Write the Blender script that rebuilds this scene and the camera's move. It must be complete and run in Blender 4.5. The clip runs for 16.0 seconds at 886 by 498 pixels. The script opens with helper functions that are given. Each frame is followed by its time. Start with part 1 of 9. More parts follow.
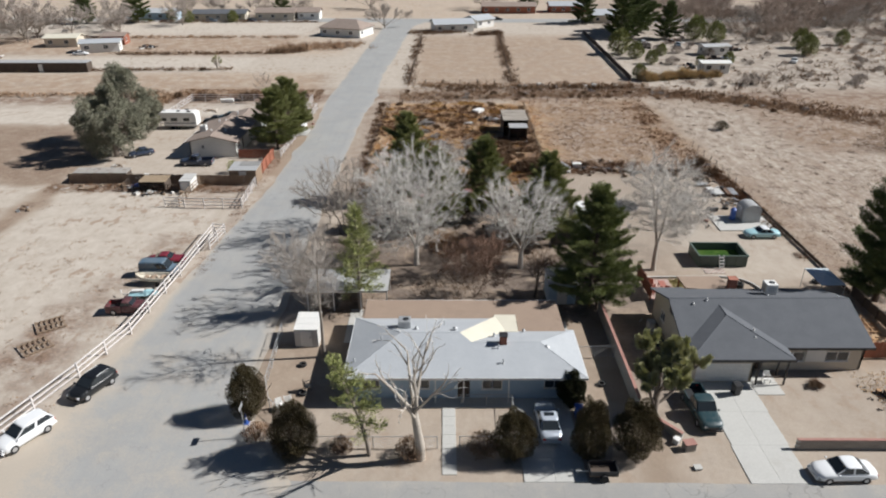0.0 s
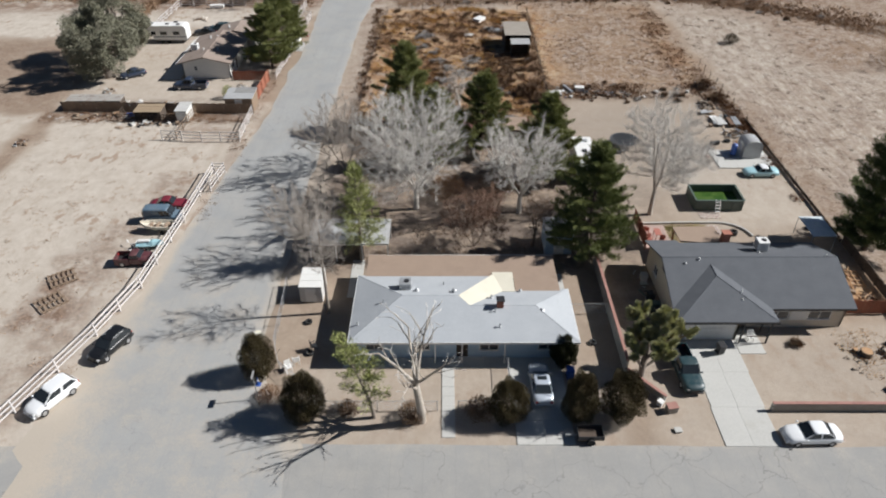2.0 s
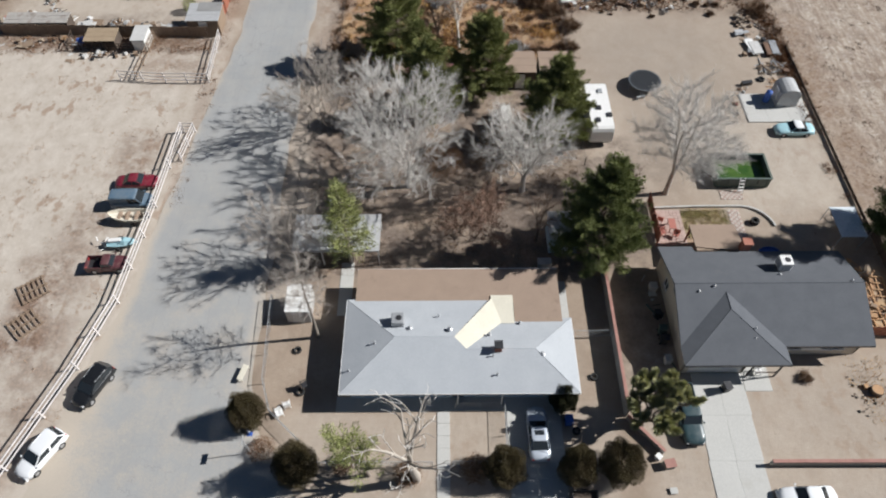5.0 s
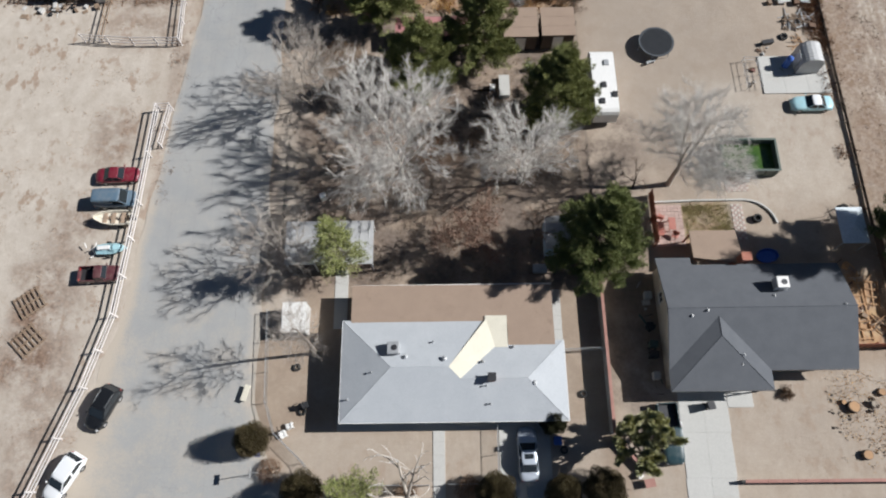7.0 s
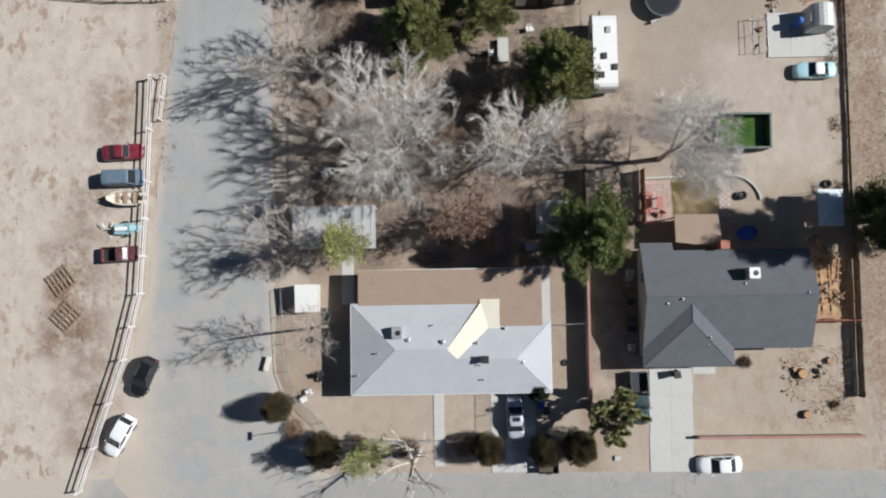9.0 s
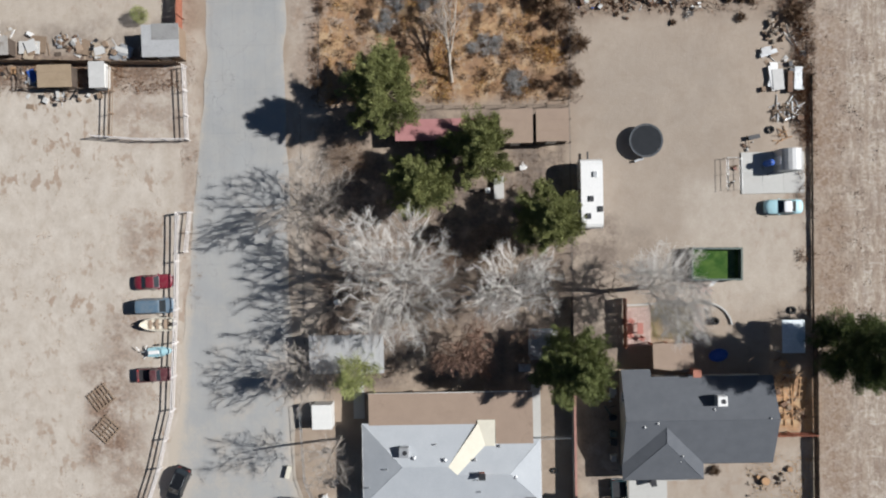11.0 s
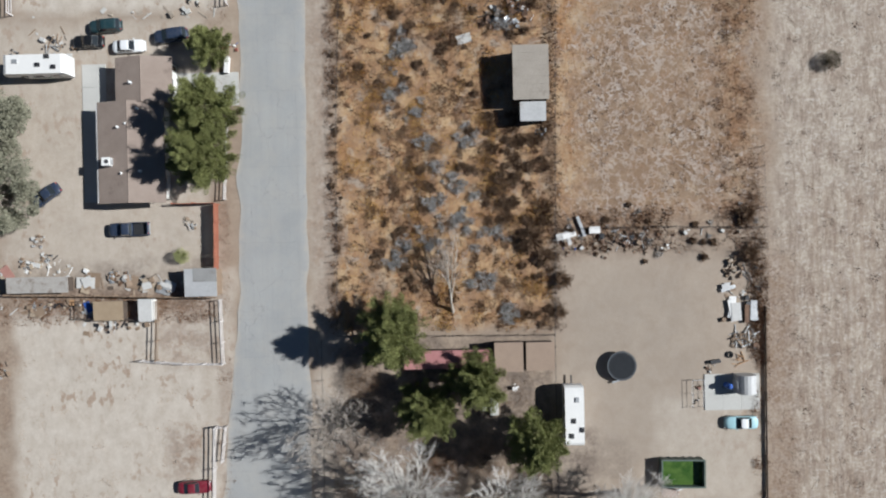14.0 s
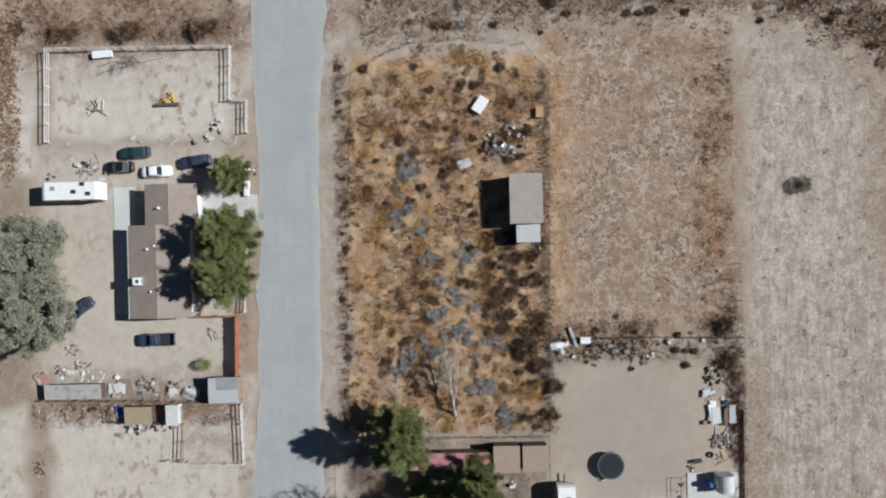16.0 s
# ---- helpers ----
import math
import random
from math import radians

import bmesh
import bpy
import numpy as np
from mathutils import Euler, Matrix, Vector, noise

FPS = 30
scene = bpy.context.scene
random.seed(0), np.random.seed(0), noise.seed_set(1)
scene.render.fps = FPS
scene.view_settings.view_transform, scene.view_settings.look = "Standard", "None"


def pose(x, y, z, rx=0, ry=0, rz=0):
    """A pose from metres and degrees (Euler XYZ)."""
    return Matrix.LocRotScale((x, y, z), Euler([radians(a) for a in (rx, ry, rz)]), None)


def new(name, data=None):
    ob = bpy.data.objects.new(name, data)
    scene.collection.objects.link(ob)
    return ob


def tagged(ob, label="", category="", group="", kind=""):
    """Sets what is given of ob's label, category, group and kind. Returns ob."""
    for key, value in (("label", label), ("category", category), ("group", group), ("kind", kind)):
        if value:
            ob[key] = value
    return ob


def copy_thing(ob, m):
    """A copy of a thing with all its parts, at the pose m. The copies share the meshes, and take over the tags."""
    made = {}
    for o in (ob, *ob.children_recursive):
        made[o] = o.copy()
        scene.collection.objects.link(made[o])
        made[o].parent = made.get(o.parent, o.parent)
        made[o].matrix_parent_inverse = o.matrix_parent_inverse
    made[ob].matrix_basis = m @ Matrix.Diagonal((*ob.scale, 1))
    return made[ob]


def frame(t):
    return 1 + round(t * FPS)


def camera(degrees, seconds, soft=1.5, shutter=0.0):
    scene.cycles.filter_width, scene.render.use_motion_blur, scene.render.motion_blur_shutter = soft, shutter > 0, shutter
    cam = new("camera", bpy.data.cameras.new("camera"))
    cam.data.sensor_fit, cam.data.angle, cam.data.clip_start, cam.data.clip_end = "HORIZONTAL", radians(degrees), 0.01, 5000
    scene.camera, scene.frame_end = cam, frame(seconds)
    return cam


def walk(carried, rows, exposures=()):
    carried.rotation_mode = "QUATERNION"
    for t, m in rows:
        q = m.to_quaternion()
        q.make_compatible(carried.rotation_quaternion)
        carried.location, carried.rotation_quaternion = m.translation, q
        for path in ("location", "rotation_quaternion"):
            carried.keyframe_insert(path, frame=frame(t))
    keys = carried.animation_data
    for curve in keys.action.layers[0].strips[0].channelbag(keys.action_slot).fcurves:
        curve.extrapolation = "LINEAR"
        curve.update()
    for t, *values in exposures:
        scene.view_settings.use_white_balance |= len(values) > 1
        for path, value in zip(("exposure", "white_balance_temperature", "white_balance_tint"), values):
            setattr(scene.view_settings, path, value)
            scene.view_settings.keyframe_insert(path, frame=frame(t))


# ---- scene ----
cam = camera(67.3, 16.0, 2.1)
# The plan below is drawn in units of 1.15 m; SITE brings it to metres (a parked sedan is 4.8 m long).
SITE = Matrix.Scale(1.15, 4)
METRES, EYE, TILT, LEAN, TURN = 125.0 * 1.15, 34.1 * 1.15, -26.5, 0.0, 0.0
ROWS = [
    (0.0, 0.0, 0.0, 0.0, 0.0, 0.0, -0.0),
    (0.5, 0.0001, -0.0059, 0.0116, 0.02, -2.64, 0.05),
    (1.0, -0.0, -0.0098, 0.0247, 0.0, -5.21, 0.04),
    (1.5, 0.0002, -0.0091, 0.0402, -0.01, -7.75, 0.05),
    (2.0, 0.0005, -0.004, 0.058, -0.0, -10.43, 0.08),
    (2.5, 0.0009, 0.0047, 0.0772, 0.0, -13.1, 0.1),
    (3.0, 0.0016, 0.0166, 0.0983, 0.01, -15.86, 0.16),
    (3.5, 0.0024, 0.031, 0.1209, 0.01, -18.65, 0.21),
    (4.0, 0.0031, 0.0478, 0.1444, 0.01, -21.64, 0.26),
    (4.5, 0.0041, 0.066, 0.1689, 0.01, -24.78, 0.32),
    (7.0, 0.0108, 0.169, 0.299, -0.32, -43.21, 0.84),
    (7.5, 0.0121, 0.19, 0.3254, -0.41, -47.65, 0.92),
    (8.0, 0.0134, 0.2113, 0.3523, -0.47, -52.17, 1.0),
    (8.5, 0.0141, 0.2337, 0.3798, -0.53, -56.60, 1.03),
    (9.0, 0.0147, 0.2565, 0.4076, -0.57, -60.50, 1.05),
    (9.5, 0.0152, 0.2796, 0.4354, -0.61, -62.90, 1.07),
    (10.0, 0.0157, 0.3030, 0.4632, -0.64, -63.66, 1.08),
    (10.5, 0.0162, 0.3266, 0.491, -0.66, -63.72, 1.09),
    (11.0, 0.0165, 0.3507, 0.5192, -0.7, -63.69, 1.1),
    (11.5, 0.0169, 0.3749, 0.5473, -0.71, -63.65, 1.11),
    (12.0, 0.0173, 0.3999, 0.5759, -0.71, -63.67, 1.13),
    (12.5, 0.0177, 0.4251, 0.6044, -0.74, -63.66, 1.14),
    (13.0, 0.0182, 0.4505, 0.6332, -0.76, -63.71, 1.16),
    (13.5, 0.0188, 0.4752, 0.6615, -0.79, -63.69, 1.16),
    (14.0, 0.0194, 0.4997, 0.6905, -0.84, -63.69, 1.18),
    (14.5, 0.02, 0.5218, 0.7174, -0.86, -63.66, 1.23),
    (15.0, 0.0203, 0.5418, 0.7435, -0.88, -63.61, 1.26),
    (15.5, 0.0205, 0.5597, 0.7684, -0.89, -63.49, 1.27),
    (16.0, 0.0207, 0.5775, 0.7933, -0.9, -63.49, 1.3),
]
EXPOSURES = [(0.0, 0.44, 6280, 9), (8.0, 0.4, 6180, 9), (11.5, 0.37, 6200, 9), (16.0, 0.3, 5900, 6)]
walk(cam, [(t, pose(0, 0, EYE, TILT, LEAN, TURN) @ pose(METRES * x, METRES * y, METRES * z, 90 + pitch, roll, yaw)) for t, x, y, z, yaw, pitch, roll in ROWS], EXPOSURES)

# ---- sky and sun ----
SUN_WAY = Vector((1.27, 0.17, 1.0)).normalized()
SUN_EL = math.asin(SUN_WAY.z)
SUN_AZ = math.atan2(SUN_WAY.x, SUN_WAY.y)
world = bpy.data.worlds.new("desert_sky")
scene.world = world
world.use_nodes = True
wn = world.node_tree.nodes
sky = wn.new("ShaderNodeTexSky")
sky.sky_type, sky.sun_disc, sky.sun_elevation, sky.sun_rotation = "NISHITA", False, SUN_EL, SUN_AZ
sky.altitude, sky.dust_density, sky.air_density, sky.ozone_density = 800, 0.2, 1.0, 2.5
wn["Background"].inputs[1].default_value = 0.025
world.node_tree.links.new(sky.outputs[0], wn["Background"].inputs[0])
sun = new("sun", bpy.data.lights.new("sun", "SUN"))
sun.data.energy, sun.data.angle, sun.data.color = 4.7, radians(0.53), (1.0, 0.965, 0.92)
sun.matrix_world = Matrix.Translation((40, 60, 120)) @ SUN_WAY.to_track_quat("Z", "Y").to_matrix().to_4x4()

# ---- materials ----
def nodes_of(name):
    m = bpy.data.materials.new(name)
    m.use_nodes = True
    return m, m.node_tree.nodes, m.node_tree.links, m.node_tree.nodes["Principled BSDF"]


def noise_node(n, l, pos, scale, detail=4.0, rough=0.55, stretch=None, dist=0.0):
    tex = n.new("ShaderNodeTexNoise")
    tex.inputs["Scale"].default_value = scale
    tex.inputs["Detail"].default_value = detail
    tex.inputs["Roughness"].default_value = rough
    tex.inputs["Distortion"].default_value = dist
    if stretch:
        mp = n.new("ShaderNodeMapping")
        mp.inputs["Scale"].default_value = stretch
        l.new(pos, mp.inputs[0])
        pos = mp.outputs[0]
    l.new(pos, tex.inputs["Vector"])
    return tex.outputs[0]


def ramp(n, l, fac, lo, hi, a=0.0, b=1.0):
    r = n.new("ShaderNodeMapRange")
    r.inputs[1].default_value, r.inputs[2].default_value = lo, hi
    r.inputs[3].default_value, r.inputs[4].default_value = a, b
    l.new(fac, r.inputs[0])
    return r.outputs[0]


def mixc(n, l, fac, a, b, mode="MIX"):
    m = n.new("ShaderNodeMix")
    m.data_type, m.blend_type = "RGBA", mode
    for socket, v in ((m.inputs[0], fac), (m.inputs[6], a), (m.inputs[7], b)):
        if isinstance(v, bpy.types.NodeSocket):
            l.new(v, socket)
        elif isinstance(v, (int, float)):
            socket.default_value = v
        else:
            socket.default_value = (*v, 1.0)
    return m.outputs[2]


def mul(n, l, a, b, op="MULTIPLY"):
    m = n.new("ShaderNodeMath")
    m.operation = op
    for socket, v in ((m.inputs[0], a), (m.inputs[1], b)):
        if isinstance(v, bpy.types.NodeSocket):
            l.new(v, socket)
        else:
            socket.default_value = v
    return m.outputs[0]


def bump(n, l, bsdf, height, strength=0.3, distance=0.02):
    b = n.new("ShaderNodeBump")
    b.inputs["Strength"].default_value, b.inputs["Distance"].default_value = strength, distance
    l.new(height, b.inputs["Height"])
    l.new(b.outputs[0], bsdf.inputs["Normal"])


def surf(name, c1, c2, scale=1.0, rough=0.8, fine=12.0, stain=None, stain_at=0.6, metal=0.0, depth=0.01,
         strength=0.3, spread=0.0, stretch=None, coat=0.0):
    """Weathered surface: two colours at a coarse scale, fine grain, a stain colour, small relief."""
    m, n, l, p = nodes_of(name)
    pos = n.new("ShaderNodeNewGeometry").outputs["Position"]
    big = noise_node(n, l, pos, scale, 5, 0.6, stretch)
    small = noise_node(n, l, pos, fine, 3, 0.6, stretch)
    col = mixc(n, l, ramp(n, l, big, 0.32, 0.68), c1, c2)
    col = mixc(n, l, 0.35, col, mixc(n, l, ramp(n, l, small, 0.3, 0.7), [v * 0.72 for v in c1], [min(1, v * 1.22) for v in c2]))
    if stain:
        st = noise_node(n, l, pos, scale * 0.63 + 0.05, 6, 0.68)
        col = mixc(n, l, ramp(n, l, st, stain_at, stain_at + 0.12), col, stain)
    if spread:
        rnd = n.new("ShaderNodeObjectInfo").outputs["Random"]
        col = mixc(n, l, ramp(n, l, rnd, 0, 1, 0, spread), col, [v * 0.45 for v in c1])
    l.new(col, p.inputs["Base Color"])
    l.new(ramp(n, l, small, 0.2, 0.8, max(0.02, rough - 0.08), min(1.0, rough + 0.08)), p.inputs["Roughness"])
    p.inputs["Metallic"].default_value = metal
    p.inputs["Coat Weight"].default_value = coat
    if depth:
        bump(n, l, p, small, strength, depth)
    return m


def leafy(name, c1, c2, dry=None, rough=0.65):
    """Leaves, needles or twigs: each blade has its own shade, with slow change over the crown."""
    m, n, l, p = nodes_of(name)
    geo = n.new("ShaderNodeNewGeometry")
    big = noise_node(n, l, geo.outputs["Position"], 0.8, 3)
    col = mixc(n, l, geo.outputs["Random Per Island"], c1, c2)
    col = mixc(n, l, ramp(n, l, big, 0.35, 0.7, 0, 0.6), col, dry or [v * 0.6 for v in c1])
    l.new(col, p.inputs["Base Color"])
    p.inputs["Roughness"].default_value = rough
    p.inputs["Specular IOR Level"].default_value = 0.12
    return m


def paint(name, c, rough=0.3, metal=0.0, coat=0.4, dust=(0.42, 0.36, 0.29), dusty=0.25):
    """Car or sheet-metal paint with a film of desert dust."""
    m, n, l, p = nodes_of(name)
    pos = n.new("ShaderNodeNewGeometry").outputs["Position"]
    f = noise_node(n, l, pos, 2.3, 5, 0.65)
    l.new(mixc(n, l, ramp(n, l, f, 0.4, 0.75, 0.0, dusty), c, dust), p.inputs["Base Color"])
    l.new(ramp(n, l, f, 0.3, 0.75, rough, rough + 0.25), p.inputs["Roughness"])
    p.inputs["Metallic"].default_value, p.inputs["Coat Weight"].default_value = metal, coat
    return m


def ground_material():
    """Desert soil: the zones say where dry grass, red weeds, pale sand, ploughing, litter and painted tree shade lie.
    """
    m, n, l, p = nodes_of("desert_soil")
    pos = n.new("ShaderNodeNewGeometry").outputs["Position"]
    za, zb = n.new("ShaderNodeAttribute"), n.new("ShaderNodeAttribute")
    za.attribute_name, zb.attribute_name = "zone", "zone_b"
    sa, sb = n.new("ShaderNodeSeparateColor"), n.new("ShaderNodeSeparateColor")
    l.new(za.outputs["Color"], sa.inputs[0])
    l.new(zb.outputs["Color"], sb.inputs[0])
    gold, red, pale = sa.outputs
    scrub_shade, plough, smooth = sb.outputs
    n1 = noise_node(n, l, pos, 0.09, 6, 0.62)
    n2 = noise_node(n, l, pos, 0.28, 9, 0.72)
    n2b = noise_node(n, l, pos, 0.62, 8, 0.7, (1.0, 0.75, 1.0))
    n3 = noise_node(n, l, pos, 2.3, 6, 0.7)
    n4 = noise_node(n, l, pos, 11.0, 3, 0.7)
    col = mixc(n, l, ramp(n, l, n1, 0.35, 0.65), mixc(n, l, ramp(n, l, n2, 0.4, 0.6), (0.415, 0.345, 0.265), (0.37, 0.298, 0.224)), (0.318, 0.252, 0.188))
    rough_ground = mul(n, l, 1.0, smooth, "SUBTRACT")
    col = mixc(n, l, mul(n, l, smooth, ramp(n, l, n2, 0.3, 0.7, 0.4, 0.95)), col, (0.285, 0.238, 0.188))
    col = mixc(n, l, mul(n, l, ramp(n, l, n3, 0.35, 0.7, 0, 0.3), ramp(n, l, smooth, 0, 1, 1, 0.35)), col, (0.235, 0.182, 0.14))
    n7 = noise_node(n, l, pos, 0.24, 8, 0.7, None, 0.6)
    col = mixc(n, l, ramp(n, l, n7, 0.5, 0.6, 0, 0.45), col, (0.255, 0.2, 0.15))
    # pale compacted sand, blotched with dead weeds
    pf = mul(n, l, pale, ramp(n, l, n2, 0.25, 0.42, 0.6, 1.0))
    col = mixc(n, l, pf, col, mixc(n, l, ramp(n, l, n2b, 0.35, 0.65), (0.605, 0.56, 0.48), (0.485, 0.435, 0.36)))
    n5 = noise_node(n, l, pos, 0.75, 6, 0.62, (1.0, 0.6, 1.0))
    blotch = mul(n, l, ramp(n, l, n5, 0.53, 0.6, 0, 0.8), mul(n, l, rough_ground, ramp(n, l, n1, 0.47, 0.58, 0.04, 1.0)))
    col = mixc(n, l, mul(n, l, blotch, pale), col, mixc(n, l, ramp(n, l, n3, 0.35, 0.65), (0.37, 0.265, 0.185), (0.25, 0.17, 0.115)))
    # red-brown weeds
    rf = mul(n, l, red, ramp(n, l, n2, 0.36, 0.54))
    col = mixc(n, l, rf, col, mixc(n, l, ramp(n, l, n3, 0.4, 0.58), (0.295, 0.205, 0.145), (0.145, 0.093, 0.065)))
    # golden dry grass
    gf = mul(n, l, gold, ramp(n, l, n2b, 0.32, 0.48, 0.35, 1.0))
    straw = mixc(n, l, ramp(n, l, n2, 0.4, 0.58), (0.52, 0.37, 0.205), (0.43, 0.215, 0.07))
    straw = mixc(n, l, ramp(n, l, n5, 0.55, 0.62, 0, 0.8), straw, (0.53, 0.42, 0.285))
    straw = mixc(n, l, ramp(n, l, n1, 0.54, 0.64, 0, 0.6), straw, (0.4, 0.33, 0.25))
    n8 = noise_node(n, l, pos, 0.42, 7, 0.66, None, 0.8)
    straw = mixc(n, l, ramp(n, l, n8, 0.52, 0.6, 0, 0.8), straw, (0.36, 0.19, 0.085))
    straw = mixc(n, l, ramp(n, l, n7, 0.43, 0.36, 0, 0.85), straw, (0.44, 0.375, 0.3))
    col = mixc(n, l, gf, col, mixc(n, l, ramp(n, l, n3, 0.57, 0.67), straw, (0.15, 0.088, 0.05)))
    # grey scrub and litter; in the gardens also tree shade painted into the soil
    sf = mul(n, l, scrub_shade, ramp(n, l, n2, 0.4, 0.56))
    col = mixc(n, l, sf, col, mixc(n, l, ramp(n, l, n3, 0.4, 0.65), (0.215, 0.178, 0.145), (0.13, 0.104, 0.085)))
    # plough lines run away from the street, between bare and weedy patches
    st = noise_node(n, l, pos, 1.0, 7, 0.72, (1.5, 0.2, 1.0), 0.9)
    patchy = noise_node(n, l, pos, 0.42, 9, 0.78, (1.0, 0.6, 1.0), 0.4)
    both = mul(n, l, ramp(n, l, st, 0.42, 0.58, 0.3, 0.8), ramp(n, l, patchy, 0.46, 0.55))
    dusty = mixc(n, l, ramp(n, l, n3, 0.42, 0.6), (0.565, 0.508, 0.42), (0.39, 0.33, 0.255))
    dusty = mixc(n, l, ramp(n, l, n5, 0.5, 0.58, 0, 0.6), dusty, (0.37, 0.32, 0.275))
    col = mixc(n, l, mul(n, l, plough, 0.9), col, dusty)
    furrow = mul(n, l, ramp(n, l, st, 0.5, 0.6, 0.0, 0.6), ramp(n, l, patchy, 0.38, 0.56, 0.25, 1.0))
    col = mixc(n, l, mul(n, l, plough, furrow), col, (0.29, 0.225, 0.17))
    col = mixc(n, l, mul(n, l, plough, both), col, mixc(n, l, ramp(n, l, n3, 0.35, 0.65), (0.285, 0.212, 0.158), (0.18, 0.13, 0.096)))
    # short dragged marks of the disc harrow, some turning across
    dash = noise_node(n, l, pos, 1.0, 6, 0.62, (1.7, 0.3, 1.0), 1.7)
    turn = noise_node(n, l, pos, 1.0, 6, 0.62, (0.45, 1.1, 1.0), 2.2)
    where = mul(n, l, ramp(n, l, plough, 0.3, 0.7), ramp(n, l, patchy, 0.4, 0.58, 0.25, 1.0))
    col = mixc(n, l, mul(n, l, where, ramp(n, l, dash, 0.52, 0.58, 0, 0.75)), col, (0.27, 0.212, 0.165))
    col = mixc(n, l, mul(n, l, ramp(n, l, plough, 0.3, 0.7), ramp(n, l, turn, 0.43, 0.38, 0, 0.6)), col, (0.59, 0.545, 0.475))
    clod = mul(n, l, ramp(n, l, plough, 0.3, 0.7), mul(n, l, ramp(n, l, n2b, 0.53, 0.6), ramp(n, l, n3, 0.46, 0.56)))
    col = mixc(n, l, mul(n, l, clod, 0.6), col, (0.235, 0.19, 0.15))
    drag = noise_node(n, l, pos, 1.0, 7, 0.7, (1.4, 0.05, 1.0), 0.35)
    col = mixc(n, l, mul(n, l, ramp(n, l, plough, 0.72, 0.92), ramp(n, l, drag, 0.5, 0.57, 0, 0.42)), col, (0.3, 0.226, 0.166))
    mott = noise_node(n, l, pos, 0.85, 8, 0.68, None, 1.0)
    col = mixc(n, l, mul(n, l, ramp(n, l, plough, 0.3, 0.7), ramp(n, l, mott, 0.51, 0.58, 0, 0.4)), col, (0.27, 0.218, 0.172))
    rf = mul(n, l, rf, ramp(n, l, n3, 0.36, 0.5))
    col = mixc(n, l, mul(n, l, rf, plough), col, mixc(n, l, ramp(n, l, n3, 0.38, 0.64), (0.27, 0.17, 0.11), (0.145, 0.09, 0.06)))
    # bare pale scars between the weeds
    n6 = noise_node(n, l, pos, 1.15, 7, 0.68, None, 0.5)
    scar = mul(n, l, ramp(n, l, n6, 0.42, 0.38), mul(n, l, red, ramp(n, l, n1, 0.4, 0.6, 0.35, 1.0)))
    col = mixc(n, l, mul(n, l, red, mul(n, l, ramp(n, l, plough, 0.0, 0.1), ramp(n, l, n8, 0.4, 0.58, 0.35, 0.9))), col, (0.24, 0.165, 0.105))
    col = mixc(n, l, mul(n, l, scar, 0.75), col, (0.47, 0.43, 0.385))
    # a web of small pale runnels and animal tracks
    wob = n.new("ShaderNodeTexNoise")
    wob.inputs["Scale"].default_value, wob.inputs["Detail"].default_value = 0.9, 4
    l.new(pos, wob.inputs["Vector"])
    warp = n.new("ShaderNodeVectorMath")
    warp.operation = "MULTIPLY_ADD"
    l.new(wob.outputs["Color"], warp.inputs[0])
    warp.inputs[1].default_value = (2.6, 2.6, 2.6)
    l.new(pos, warp.inputs[2])
    web = n.new("ShaderNodeTexVoronoi")
    web.feature = "DISTANCE_TO_EDGE"
    web.inputs["Scale"].default_value = 0.85
    l.new(warp.outputs[0], web.inputs["Vector"])
    lines = mul(n, l, ramp(n, l, web.outputs["Distance"], 0.05, 0.15, 1, 0), ramp(n, l, n2b, 0.42, 0.54))
    lines = mul(n, l, lines, mul(n, l, mul(n, l, red, ramp(n, l, plough, 0.0, 0.1)), ramp(n, l, n1, 0.36, 0.56, 0.35, 1.0)))
    col = mixc(n, l, mul(n, l, lines, 0.55), col, (0.55, 0.5, 0.44))
    # small dark specks: stones, droppings, roots
    vor = n.new("ShaderNodeTexVoronoi")
    vor.inputs["Scale"].default_value = 1.25
    vor.inputs["Randomness"].default_value = 1.0
    l.new(pos, vor.inputs["Vector"])
    speck = mul(n, l, ramp(n, l, vor.outputs["Distance"], 0.10, 0.16, 1, 0), ramp(n, l, n2, 0.5, 0.6))
    col = mixc(n, l, mul(n, l, speck, mul(n, l, rough_ground, 0.22)), col, (0.14, 0.095, 0.065))
    col = mixc(n, l, ramp(n, l, n4, 0.3, 0.7, 0.0, 0.22), col, (0.2, 0.145, 0.1))
    hue = n.new("ShaderNodeMix")
    hue.data_type, hue.blend_type = "RGBA", "MULTIPLY"
    hue.inputs[0].default_value = 1.0
    l.new(col, hue.inputs[6])
    hue.inputs[7].default_value = (1.0, 0.985, 1.01, 1)
    l.new(hue.outputs[2], p.inputs["Base Color"])
    p.inputs["Roughness"].default_value = 0.95
    p.inputs["Specular IOR Level"].default_value = 0.15
    hsum = mul(n, l, mul(n, l, n3, 1.4), mul(n, l, n4, 0.5), "ADD")
    bump(n, l, p, hsum, 0.45, 0.06)
    return m


